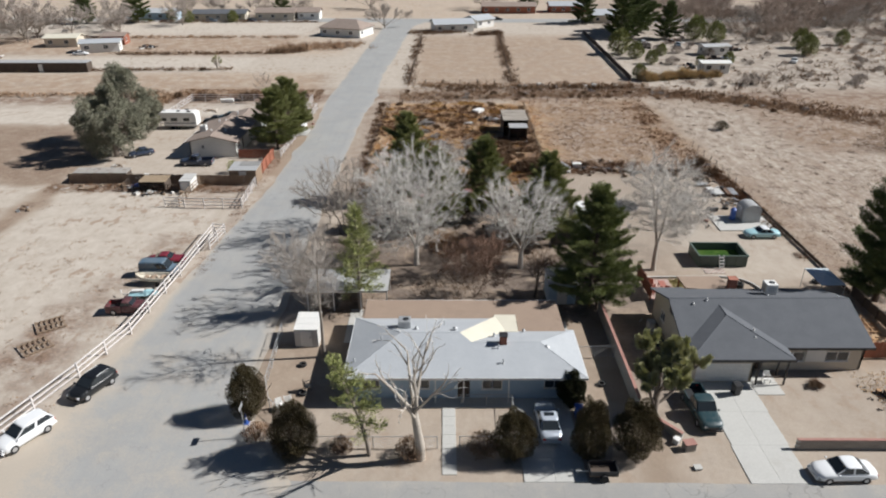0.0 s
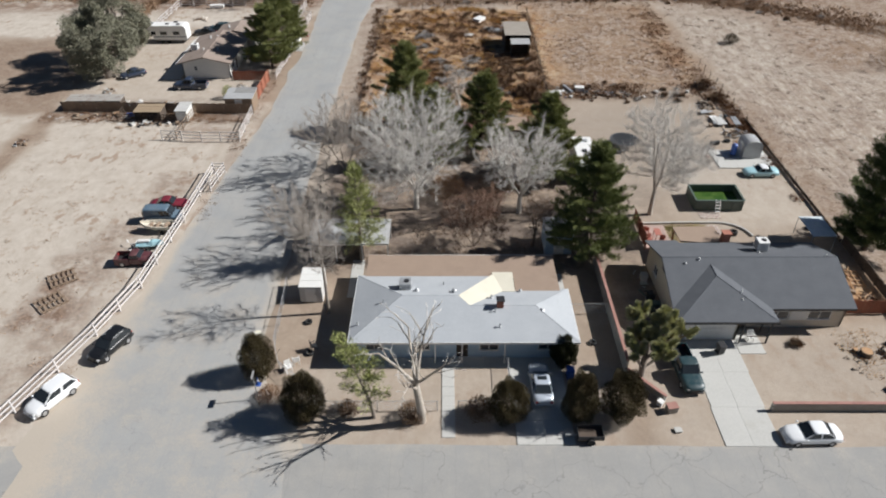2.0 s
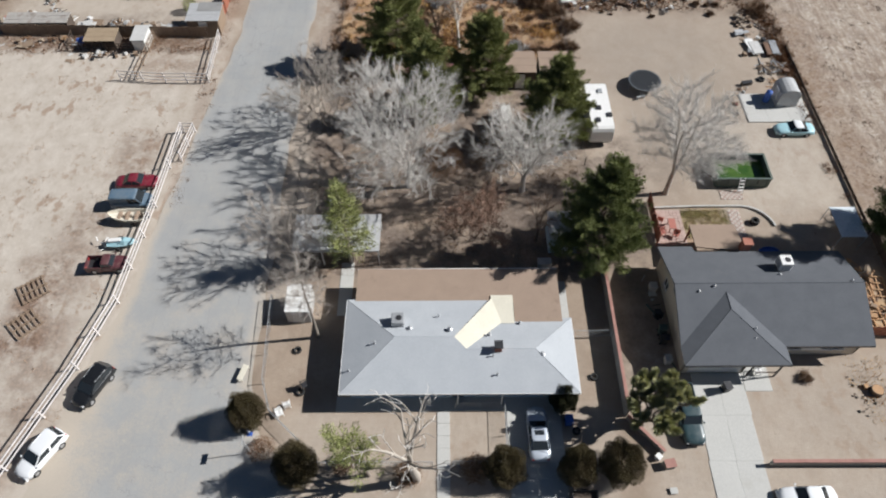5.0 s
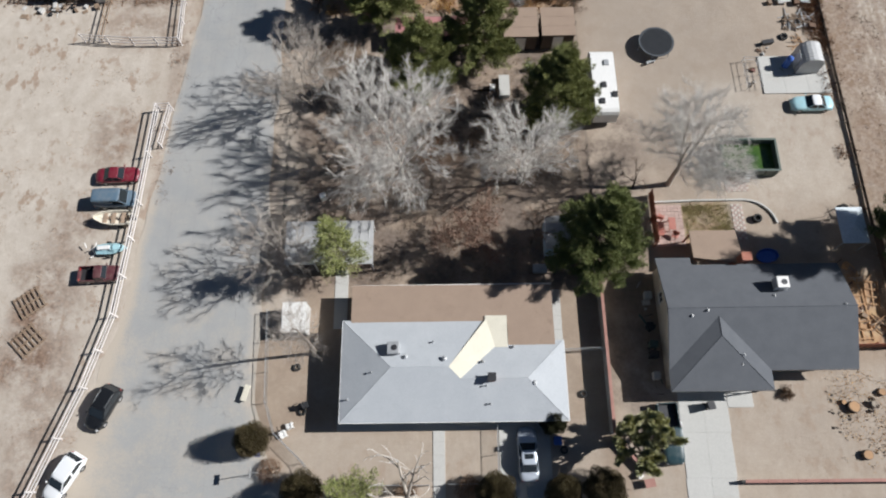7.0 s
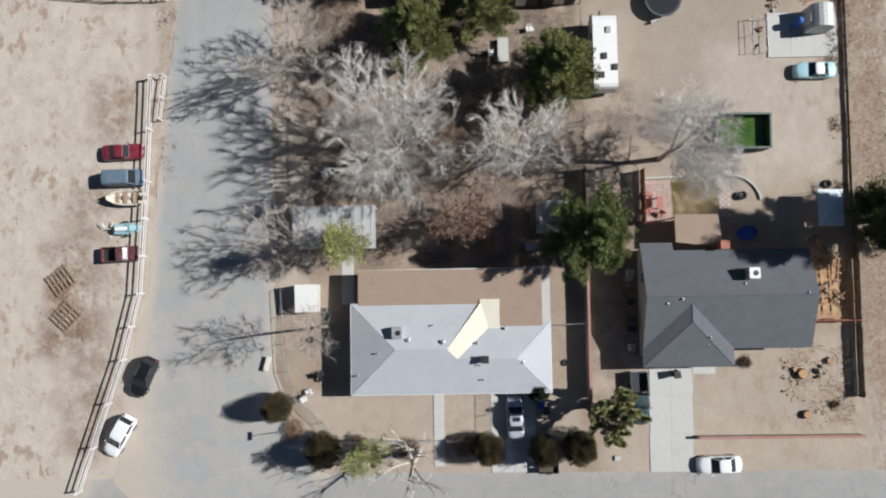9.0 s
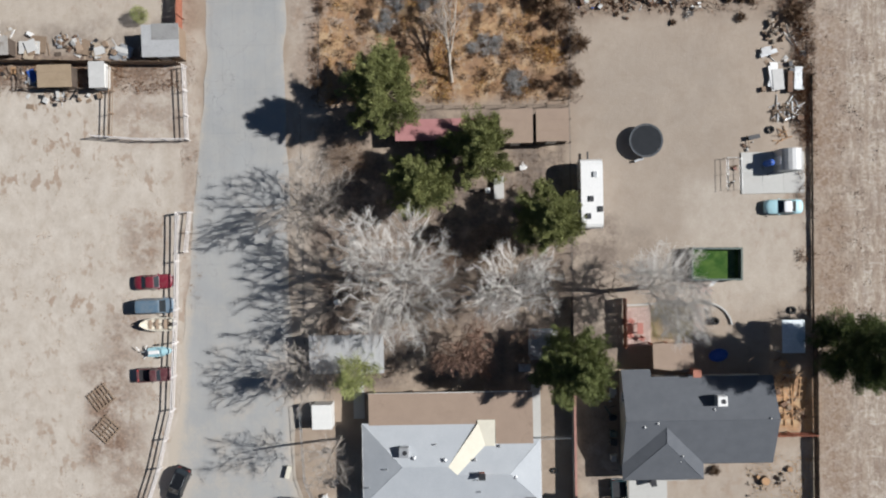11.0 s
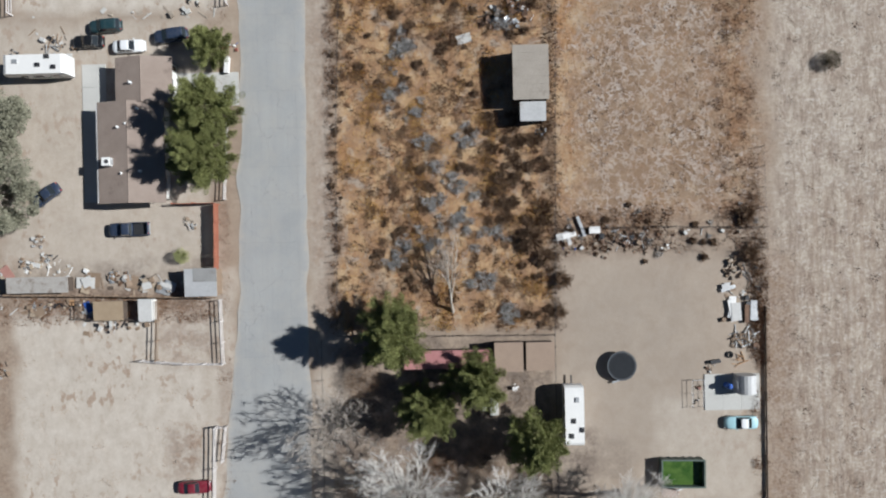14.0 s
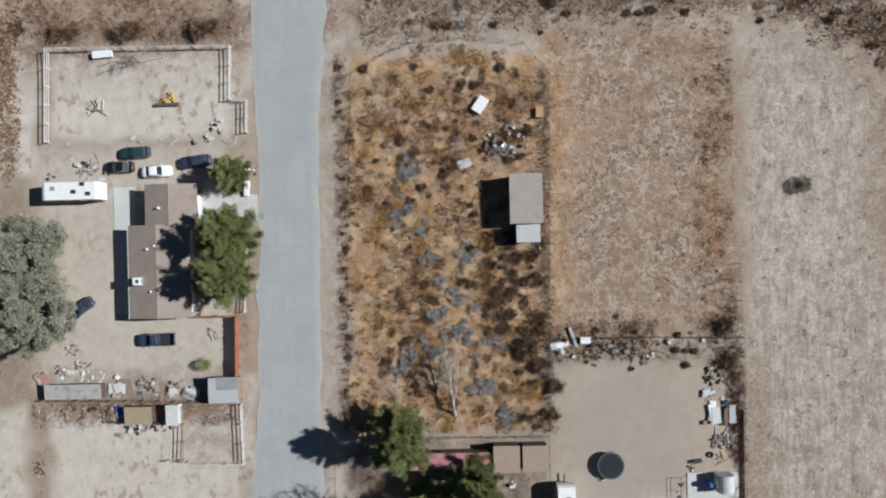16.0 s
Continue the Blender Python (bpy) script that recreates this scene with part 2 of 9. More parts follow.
def asphalt_material(name="old_asphalt", dark=(0.284, 0.289, 0.289), light=(0.358, 0.361, 0.357), cracks=((0.16, 0.005, 0.32), (0.42, 0.005, 0.2))):
    m, n, l, p = nodes_of(name)
    pos = n.new("ShaderNodeNewGeometry").outputs["Position"]
    n1 = noise_node(n, l, pos, 0.13, 6, 0.62)
    n2 = noise_node(n, l, pos, 1.0, 5, 0.6, (0.9, 0.06, 1.0))
    n3 = noise_node(n, l, pos, 9.0, 4, 0.7)
    col = mixc(n, l, ramp(n, l, n1, 0.3, 0.7), dark, light)
    col = mixc(n, l, ramp(n, l, n2, 0.42, 0.66, 0, 0.4), col, (0.275, 0.278, 0.28))
    col = mixc(n, l, ramp(n, l, n3, 0.3, 0.7, 0, 0.3), col, (0.42, 0.41, 0.39))
    dirt = noise_node(n, l, pos, 0.32, 6, 0.7)
    col = mixc(n, l, ramp(n, l, dirt, 0.42, 0.66, 0, 0.45), col, (0.39, 0.37, 0.34))
    warp = n.new("ShaderNodeVectorMath")
    warp.operation = "ADD"
    wob = n.new("ShaderNodeTexNoise")
    wob.inputs["Scale"].default_value, wob.inputs["Detail"].default_value = 0.6, 4
    l.new(pos, wob.inputs["Vector"])
    l.new(pos, warp.inputs[0])
    sc = n.new("ShaderNodeVectorMath")
    sc.operation = "SCALE"
    sc.inputs["Scale"].default_value = 2.2
    l.new(wob.outputs["Color"], sc.inputs[0])
    l.new(sc.outputs[0], warp.inputs[1])
    # joints of old paving passes and sealed patches
    brick = n.new("ShaderNodeTexBrick")
    brick.inputs["Scale"].default_value = 1.0
    brick.inputs["Mortar Size"].default_value, brick.inputs["Brick Width"].default_value, brick.inputs["Row Height"].default_value = 0.03, 2.7, 5.5
    brick.inputs["Mortar Smooth"].default_value = 0.3
    near = n.new("ShaderNodeVectorMath")
    near.operation = "MULTIPLY_ADD"
    l.new(wob.outputs["Color"], near.inputs[0])
    near.inputs[1].default_value = (0.5, 0.5, 0.5)
    l.new(pos, near.inputs[2])
    l.new(near.outputs[0], brick.inputs["Vector"])
    col = mixc(n, l, mul(n, l, brick.outputs["Fac"], ramp(n, l, n3, 0.35, 0.6, 0.05, 0.27)), col, (0.13, 0.128, 0.125))
    for scale, width, deep in cracks:
        vor = n.new("ShaderNodeTexVoronoi")
        vor.feature = "DISTANCE_TO_EDGE"
        vor.inputs["Scale"].default_value = scale
        l.new(warp.outputs[0], vor.inputs["Vector"])
        crack = mul(n, l, ramp(n, l, vor.outputs["Distance"], width * 0.4, width, deep, 0), ramp(n, l, n1, 0.38, 0.6))
        col = mixc(n, l, crack, col, (0.07, 0.066, 0.062))
    att = n.new("ShaderNodeAttribute")
    att.attribute_name = "sand"
    cover = mul(n, l, att.outputs["Fac"], mul(n, l, mul(n, l, dirt, n3, "ADD"), 0.75, "SUBTRACT"), "ADD")
    col = mixc(n, l, ramp(n, l, att.outputs["Fac"], 0.0, 0.6, 0.0, 0.6), col, (0.37, 0.362, 0.347))
    col = mixc(n, l, ramp(n, l, cover, 0.5, 0.95, 0.0, 0.9), col, mixc(n, l, n3, (0.41, 0.345, 0.28), (0.53, 0.47, 0.39)))
    l.new(col, p.inputs["Base Color"])
    p.inputs["Roughness"].default_value = 0.9
    p.inputs["Specular IOR Level"].default_value = 0.25
    bump(n, l, p, n3, 0.4, 0.012)
    return m


def water_material():
    m, n, l, p = nodes_of("green_pool_water")
    pos = n.new("ShaderNodeNewGeometry").outputs["Position"]
    f = noise_node(n, l, pos, 0.9, 5, 0.6)
    l.new(mixc(n, l, ramp(n, l, f, 0.35, 0.65), (0.035, 0.085, 0.018), (0.085, 0.145, 0.035)), p.inputs["Base Color"])
    p.inputs["Roughness"].default_value = 0.12
    bump(n, l, p, f, 0.05, 0.01)
    return m


def glass_material(name, c=(0.025, 0.03, 0.034)):
    m, n, l, p = nodes_of(name)
    p.inputs["Base Color"].default_value = (*c, 1)
    p.inputs["Roughness"].default_value, p.inputs["Specular IOR Level"].default_value = 0.06, 0.7
    return m


SOIL, ASPHALT = ground_material(), asphalt_material()
STREET = asphalt_material("worn_street_asphalt", (0.252, 0.247, 0.237), (0.318, 0.311, 0.298), ((0.2, 0.008, 0.42), (0.5, 0.006, 0.2)))
CONCRETE = surf("concrete", (0.48, 0.472, 0.445), (0.52, 0.51, 0.482), 0.3, 0.85, 11, (0.45, 0.435, 0.4), 0.6, spread=0.06, depth=0.003)
ROOF_GREY = surf("grey_rolled_roofing", (0.395, 0.415, 0.44), (0.455, 0.475, 0.495), 0.5, 0.75, 14, (0.35, 0.35, 0.35), 0.66)
ROOF_CREAM = surf("cream_rolled_roofing", (0.62, 0.58, 0.475), (0.69, 0.65, 0.54), 0.7, 0.75, 12, (0.56, 0.52, 0.43), 0.66)
ROOF_TAN = surf("tan_gravel_roofing", (0.29, 0.215, 0.165), (0.335, 0.25, 0.19), 0.7, 0.95, 18, (0.24, 0.175, 0.13), 0.62)
ROOF_DARK = surf("charcoal_shingles", (0.094, 0.101, 0.114), (0.12, 0.127, 0.141), 0.8, 0.9, 16, (0.13, 0.132, 0.138), 0.66)
ROOF_BROWN = surf("brown_shingles", (0.26, 0.203, 0.17), (0.325, 0.262, 0.222), 0.6, 0.9, 14, (0.15, 0.115, 0.095), 0.62)
ROOF_RED = surf("faded_red_sheet", (0.35, 0.15, 0.15), (0.42, 0.2, 0.195), 0.8, 0.7, 9, (0.3, 0.2, 0.18), 0.6)
WALL_BLUE = surf("pale_blue_stucco", (0.4, 0.52, 0.63), (0.46, 0.58, 0.69), 0.6, 0.9, 20)
WALL_CREAM = surf("cream_stucco", (0.56, 0.5, 0.41), (0.62, 0.56, 0.46), 0.6, 0.9, 20)
WALL_WHITE = surf("white_board", (0.7, 0.69, 0.66), (0.76, 0.75, 0.72), 0.8, 0.7, 12, (0.6, 0.56, 0.5), 0.64)
GREY_BOARD = surf("dull_white_board", (0.5, 0.49, 0.47), (0.58, 0.57, 0.55), 0.8, 0.7, 12, (0.42, 0.39, 0.35), 0.62)
WHITE = surf("white_paint", (0.74, 0.73, 0.71), (0.8, 0.79, 0.77), 1.2, 0.55, 9, (0.6, 0.55, 0.48), 0.66)
PIPE_WHITE = surf("chipped_white_rail", (0.62, 0.58, 0.56), (0.74, 0.7, 0.68), 1.5, 0.6, 8, (0.42, 0.33, 0.28), 0.6, spread=0.2)
METAL = surf("galvanised_metal", (0.42, 0.43, 0.44), (0.54, 0.55, 0.56), 1.5, 0.45, 9, (0.34, 0.3, 0.26), 0.64, metal=0.5)
SHEET_GREY = surf("grey_sheet_roof", (0.43, 0.43, 0.43), (0.52, 0.52, 0.52), 0.6, 0.6, 7, (0.36, 0.33, 0.3), 0.58, metal=0.2)
DARK_METAL = surf("dark_metal", (0.035, 0.036, 0.04), (0.06, 0.06, 0.064), 2.0, 0.5, 12, metal=0.4)
RUBBER = surf("tyre_rubber", (0.018, 0.018, 0.019), (0.03, 0.029, 0.028), 3.0, 0.9, 15)
WOOD = surf("weathered_timber", (0.22, 0.155, 0.105), (0.3, 0.22, 0.155), 0.9, 0.85, 10, (0.14, 0.1, 0.07), 0.6, spread=0.18)
WOOD_RED = surf("red_stained_timber", (0.3, 0.105, 0.065), (0.38, 0.15, 0.09), 0.9, 0.85, 10, (0.24, 0.15, 0.1), 0.6, spread=0.18)
WOOD_ORANGE = surf("orange_stained_timber", (0.42, 0.24, 0.12), (0.52, 0.32, 0.17), 0.9, 0.8, 10, (0.28, 0.17, 0.1), 0.6, spread=0.4)
WOOD_DARK = surf("dark_old_timber", (0.075, 0.055, 0.042), (0.12, 0.09, 0.07), 0.9, 0.9, 10, spread=0.18)
BLOCK = surf("grey_block", (0.3, 0.275, 0.245), (0.37, 0.34, 0.305), 0.7, 0.9, 12, spread=0.25)
BLOCK_CAP = surf("red_wall_cap", (0.34, 0.17, 0.14), (0.42, 0.23, 0.19), 0.9, 0.85, 12, spread=0.2)
BRICK = surf("red_brick", (0.33, 0.12, 0.08), (0.42, 0.18, 0.125), 1.5, 0.85, 14, spread=0.5)
PINK_TILE = surf("terracotta_paver", (0.43, 0.3, 0.26), (0.52, 0.4, 0.35), 1.2, 0.85, 12, spread=0.3)
SAND_TILE = surf("pale_paver", (0.5, 0.45, 0.4), (0.58, 0.53, 0.47), 1.2, 0.85, 12, spread=0.15)
RED_PLASTIC = surf("red_outdoor_plastic", (0.36, 0.13, 0.1), (0.44, 0.18, 0.14), 1.5, 0.5, 9)
BLUE_TARP = surf("blue_tarp", (0.03, 0.09, 0.36), (0.05, 0.13, 0.45), 1.5, 0.5, 6, depth=0.05)
PALE_TARP = surf("pale_blue_canopy", (0.62, 0.68, 0.73), (0.72, 0.77, 0.8), 0.8, 0.6, 5, depth=0.04)
BLACK_MESH = surf("black_woven_mat", (0.012, 0.014, 0.018), (0.02, 0.023, 0.028), 1.5, 0.95, 12)
TANK_GREEN = surf("dark_green_panel", (0.07, 0.1, 0.085), (0.1, 0.13, 0.11), 0.9, 0.55, 8, (0.16, 0.15, 0.12), 0.64)
SOFA = surf("faded_fabric", (0.3, 0.22, 0.16), (0.4, 0.3, 0.22), 2.0, 0.9, 12)
STONE = surf("field_stone", (0.34, 0.285, 0.23), (0.44, 0.38, 0.31), 1.6, 0.9, 10, spread=0.5)
RUST = surf("rusty_scrap", (0.12, 0.075, 0.05), (0.22, 0.13, 0.085), 1.6, 0.8, 10, (0.3, 0.28, 0.26), 0.6, metal=0.2, spread=0.4)
GLASS, WINDOW = glass_material("tinted_glass"), glass_material("window_glass", (0.05, 0.06, 0.07))
LAMP_RED = paint("tail_lamp_red", (0.4, 0.02, 0.015), 0.2)
LAMP_CLEAR = paint("headlamp_clear", (0.7, 0.72, 0.74), 0.12)
RIM = surf("alloy_rim", (0.45, 0.45, 0.46), (0.55, 0.55, 0.56), 3, 0.35, 12, metal=0.6)
WATER = water_material()
BARK_PALE = surf("pale_bark", (0.468, 0.427, 0.378), (0.594, 0.549, 0.495), 1.6, 0.9, 9, (0.34, 0.29, 0.24), 0.64)
BARK_TAN = surf("dead_tan_bark", (0.36, 0.31, 0.26), (0.5, 0.45, 0.39), 1.4, 0.9, 8, (0.26, 0.21, 0.17), 0.6)
BARK_GREY = surf("grey_brown_bark", (0.2, 0.165, 0.135), (0.3, 0.255, 0.215), 1.6, 0.9, 9)
BARK_DARK = surf("dark_bark", (0.11, 0.08, 0.06), (0.17, 0.13, 0.1), 1.6, 0.9, 9)
TWIG_PALE = leafy("pale_twigs", (0.594, 0.562, 0.526), (0.720, 0.693, 0.661), (0.6, 0.565, 0.525), 0.85)
TWIG_HAZE = leafy("light_brown_twigs", (0.4, 0.35, 0.31), (0.52, 0.47, 0.42), (0.36, 0.32, 0.28), 0.85)
TWIG_GREY = leafy("grey_twigs", (0.33, 0.285, 0.25), (0.46, 0.405, 0.36), (0.28, 0.24, 0.21), 0.85)
TWIG_DUSK = leafy("dusky_twigs", (0.29, 0.225, 0.185), (0.4, 0.32, 0.27), (0.25, 0.19, 0.155), 0.85)
TWIG_BROWN = leafy("brown_twigs", (0.2, 0.13, 0.09), (0.28, 0.19, 0.14), None, 0.85)
LEAF_RUST = leafy("rust_brown_leaves", (0.21, 0.125, 0.09), (0.33, 0.215, 0.165), None, 0.8)
NEEDLE = leafy("pine_needles", (0.15, 0.165, 0.06), (0.3, 0.305, 0.12), (0.125, 0.14, 0.05))
NEEDLE_DEEP = leafy("deep_green_pine_needles", (0.12, 0.14, 0.05), (0.255, 0.275, 0.105), (0.1, 0.12, 0.045))
NEEDLE_LIGHT = leafy("young_pine_needles", (0.25, 0.275, 0.1), (0.4, 0.41, 0.17), (0.2, 0.22, 0.08))
NEEDLE_DARK = leafy("dark_conifer_needles", (0.085, 0.11, 0.042), (0.185, 0.215, 0.08))
NEEDLE_DUSK = leafy("blackish_shrub_leaves", (0.034, 0.036, 0.018), (0.07, 0.066, 0.032))
JUNIPER = leafy("juniper_leaves", (0.055, 0.047, 0.022), (0.098, 0.078, 0.038), (0.062, 0.044, 0.026))
EUCALYPT = leafy("grey_green_leaves", (0.2, 0.198, 0.14), (0.35, 0.335, 0.255), (0.135, 0.138, 0.095))
YUCCA = leafy("yucca_spikes", (0.33, 0.34, 0.16), (0.52, 0.51, 0.28), (0.42, 0.39, 0.25))
GRASS_GOLD = leafy("golden_dry_grass", (0.45, 0.26, 0.085), (0.58, 0.385, 0.15), (0.4, 0.21, 0.08), 0.9)
LAWN = leafy("yellow_lawn", (0.36, 0.33, 0.14), (0.46, 0.42, 0.2), (0.4, 0.34, 0.2), 0.9)
WEED_RED = leafy("red_brown_weeds", (0.19, 0.105, 0.06), (0.29, 0.17, 0.1), None, 0.9)
WEED_TAN = leafy("tan_brush", (0.3, 0.2, 0.13), (0.44, 0.31, 0.205), (0.24, 0.15, 0.095), 0.9)
REED = leafy("straw_reed", (0.46, 0.35, 0.2), (0.6, 0.47, 0.29), (0.4, 0.29, 0.16), 0.9)
SAGE = leafy("grey_sage", (0.36, 0.345, 0.33), (0.52, 0.5, 0.48), (0.27, 0.258, 0.25), 0.9)
SCRUB = leafy("dark_scrub", (0.155, 0.098, 0.063), (0.265, 0.178, 0.115), (0.125, 0.08, 0.052), 0.9)

# ---- mesh tools ----
def part(name, bm, material, parent=None, label="", smooth=False):
    """Link a bmesh (or finished mesh) as one object under a thing or a part."""
    if isinstance(bm, bmesh.types.BMesh):
        me = bpy.data.meshes.new(name)
        bmesh.ops.recalc_face_normals(bm, faces=bm.faces)
        bm.to_mesh(me)
        bm.free()
    else:
        me = bm
    me.materials.clear()
    me.materials.append(material)
    if smooth:
        me.polygons.foreach_set("use_smooth", [True] * len(me.polygons))
    ob = new(name, me)
    ob.parent = parent
    if parent is None:
        ob.matrix_basis = SITE.copy()
    if label:
        tagged(ob, label)
    return ob


def piece(name, me, parent, m):
    """One more object on a shared mesh, at the pose m within its parent."""
    ob = new(name, me)
    ob.parent = parent
    ob.matrix_basis = m
    return ob


def thing(name, x, y, z=0.0, turn=0.0, label="", category="", group="", kind=""):
    ob = new(name)
    ob.empty_display_size = 0.3
    ob.matrix_basis = SITE @ pose(x, y, z, 0, 0, turn)
    return tagged(ob, label, category, group, kind)


def again(ob, m):
    """A copy of a whole thing at the pose m of the plan."""
    return copy_thing(ob, SITE @ m @ SITE.inverted())


def B():
    return bmesh.new()


def box(bm, x0, x1, y0, y1, z0, z1, bevel=0.0):
    b = bm if not bevel else bmesh.new()
    v = [b.verts.new((x, y, z)) for z in (z0, z1) for x, y in ((x0, y0), (x1, y0), (x1, y1), (x0, y1))]
    for f in ((3, 2, 1, 0), (4, 5, 6, 7), (0, 1, 5, 4), (1, 2, 6, 5), (2, 3, 7, 6), (3, 0, 4, 7)):
        b.faces.new([v[i] for i in f])
    if bevel:
        bmesh.ops.bevel(b, geom=list(b.edges), offset=bevel, segments=2, affect="EDGES", profile=0.6)
        merge(bm, b)
    return bm


def merge(bm, other):
    table = {v: bm.verts.new(v.co) for v in other.verts}
    for f in other.faces:
        bm.faces.new([table[v] for v in f.verts])
    other.free()


def tube(bm, p, q, r0, r1=None, sides=8, caps=True):
    p, q = Vector(p), Vector(q)
    r1 = r0 if r1 is None else r1
    turn = (q - p).to_track_quat("Z", "Y")
    rings = []
    for c, r in ((p, r0), (q, r1)):
        rings.append([bm.verts.new(c + turn @ Vector((r * math.cos(a), r * math.sin(a), 0)))
                      for a in (2 * math.pi * i / sides for i in range(sides))])
    for i in range(sides):
        j = (i + 1) % sides
        bm.faces.new((rings[0][i], rings[0][j], rings[1][j], rings[1][i]))
    if caps:
        bm.faces.new(rings[0][::-1])
        bm.faces.new(rings[1])
    return bm


def prism(bm, outline, z0, z1):
    """An upright prism over an outline of (x, y)."""
    lo = [bm.verts.new((x, y, z0)) for x, y in outline]
    hi = [bm.verts.new((x, y, z1)) for x, y in outline]
    bm.faces.new(lo[::-1])
    bm.faces.new(hi)
    for i in range(len(lo)):
        j = (i + 1) % len(lo)
        bm.faces.new((lo[i], lo[j], hi[j], hi[i]))
    return bm


def loft(bm, rings, caps=True):
    rows = [[bm.verts.new(p) for p in ring] for ring in rings]
    k = len(rows[0])
    for a, b in zip(rows, rows[1:]):
        for i in range(k):
            j = (i + 1) % k
            bm.faces.new((a[i], a[j], b[j], b[i]))
    if caps:
        bm.faces.new(rows[0][::-1])
        bm.faces.new(rows[-1])
    return bm


def slopes(faces, thick=0.14):
    """Roof planes from lists of (x, y, z), closed downwards into a slab."""
    bm = B()
    at = {}
    for f in faces:
        vs = []
        for p in f:
            k = tuple(round(c, 3) for c in p)
            if k not in at:
                at[k] = bm.verts.new(p)
            vs.append(at[k])
        bm.faces.new(vs)
    bmesh.ops.recalc_face_normals(bm, faces=bm.faces)
    up = sum(f.normal.z for f in bm.faces)
    if up < 0:
        bmesh.ops.reverse_faces(bm, faces=bm.faces)
    bmesh.ops.solidify(bm, geom=list(bm.faces), thickness=thick)
    return bm


def mesh_of(name, verts, faces):
    """A mesh from arrays of vertices and quads."""
    verts, faces = np.asarray(verts, np.float32), np.asarray(faces, np.int32)
    me = bpy.data.meshes.new(name)
    me.vertices.add(len(verts))
    me.vertices.foreach_set("co", verts.reshape(-1))
    me.loops.add(faces.size)
    me.loops.foreach_set("vertex_index", faces.reshape(-1))
    me.polygons.add(len(faces))
    me.polygons.foreach_set("loop_start", np.arange(0, faces.size, 4, dtype=np.int32))
    me.update(calc_edges=True)
    return me


def blades(centres, ways, length, width, rng, spread=0.6, jitter=0.0):
    """Thin leaf quads at the centres, along the ways with some spread: vertices and faces."""
    n = len(centres)
    ways = ways + rng.normal(0, spread, (n, 3))
    ways /= np.linalg.norm(ways, axis=1)[:, None] + 1e-9
    side = np.cross(ways, rng.normal(0, 1, (n, 3)))
    side /= np.linalg.norm(side, axis=1)[:, None] + 1e-9
    ln = (length * rng.uniform(0.6, 1.3, n))[:, None]
    wd = (width * rng.uniform(0.6, 1.3, n))[:, None]
    c = centres + rng.normal(0, 1, (n, 3)) * jitter
    quad = np.stack([c, c + ways * ln * 0.5 + side * wd * 0.5, c + ways * ln, c + ways * ln * 0.5 - side * wd * 0.5], 1)
    return quad.reshape(-1, 3), np.arange(4 * n).reshape(-1, 4)


def limbs_mesh(name, chains):
    """Tapered tubes along chains of (points, radii, sides), joined into one mesh."""
    groups = {}
    for pts, radii, k in chains:
        groups.setdefault((len(pts), k), []).append((pts, radii))
    verts, faces, base = [], [], 0
    for (m, k), some in groups.items():
        pts = np.array([c[0] for c in some], float)
        rad = np.array([c[1] for c in some], float)[:, :, None, None]
        d = np.gradient(pts, axis=1)
        d /= np.linalg.norm(d, axis=2)[:, :, None] + 1e-9
        ref = np.where(np.abs(d[:, :1, 2:3]) < 0.9, np.array((0.0, 0.0, 1.0)), np.array((1.0, 0.0, 0.0)))
        u = np.cross(d, np.broadcast_to(ref, d.shape))
        u /= np.linalg.norm(u, axis=2)[:, :, None] + 1e-9
        v = np.cross(d, u)
        a = np.arange(k) * 2 * math.pi / k
        ring = pts[:, :, None, :] + rad * (np.cos(a)[None, None, :, None] * u[:, :, None, :] + np.sin(a)[None, None, :, None] * v[:, :, None, :])
        i, j = np.meshgrid(np.arange(m - 1), np.arange(k), indexing="ij")
        jj = (j + 1) % k
        one = np.stack([i * k + j, i * k + jj, (i + 1) * k + jj, (i + 1) * k + j], -1).reshape(-1, 4)
        verts.append(ring.reshape(-1, 3))
        faces.append((one[None] + (base + np.arange(len(some)) * m * k)[:, None, None]).reshape(-1, 4))
        base += len(some) * m * k
    return mesh_of(name, np.concatenate(verts), np.concatenate(faces))


def along(path, step):
    """Points about a step apart along a polyline of (x, y), with the heading of each."""
    out = []
    for (x0, y0), (x1, y1) in zip(path, path[1:]):
        d = math.hypot(x1 - x0, y1 - y0)
        k = max(1, round(d / step))
        for i in range(k):
            t = i / k
            out.append((x0 + t * (x1 - x0), y0 + t * (y1 - y0), math.degrees(math.atan2(y1 - y0, x1 - x0)), d / k))
    out.append((*path[-1], out[-1][2], 0.0))
    return out


# ---- ground: one sheet to the horizon ----
def smooth_step(v, lo, hi):
    t = np.clip((v - lo) / (hi - lo), 0, 1)
    return t * t * (3 - 2 * t)


def zone_box(x, y, x0, x1, y0, y1, soft=1.2):
    return (smooth_step(x, x0 - soft, x0 + soft) * (1 - smooth_step(x, x1 - soft, x1 + soft))
            * smooth_step(y, y0 - soft, y0 + soft) * (1 - smooth_step(y, y1 - soft, y1 + soft)))


def wave(x, y, f, seed):
    return (np.sin(x * f + seed) * np.cos(y * f * 1.13 + seed * 2.1) + 0.6 * np.sin(x * f * 2.3 + y * f * 1.7 + seed * 3.3)
            + 0.4 * np.sin(x * f * 4.1 - y * f * 3.7 + seed)) / 2.0


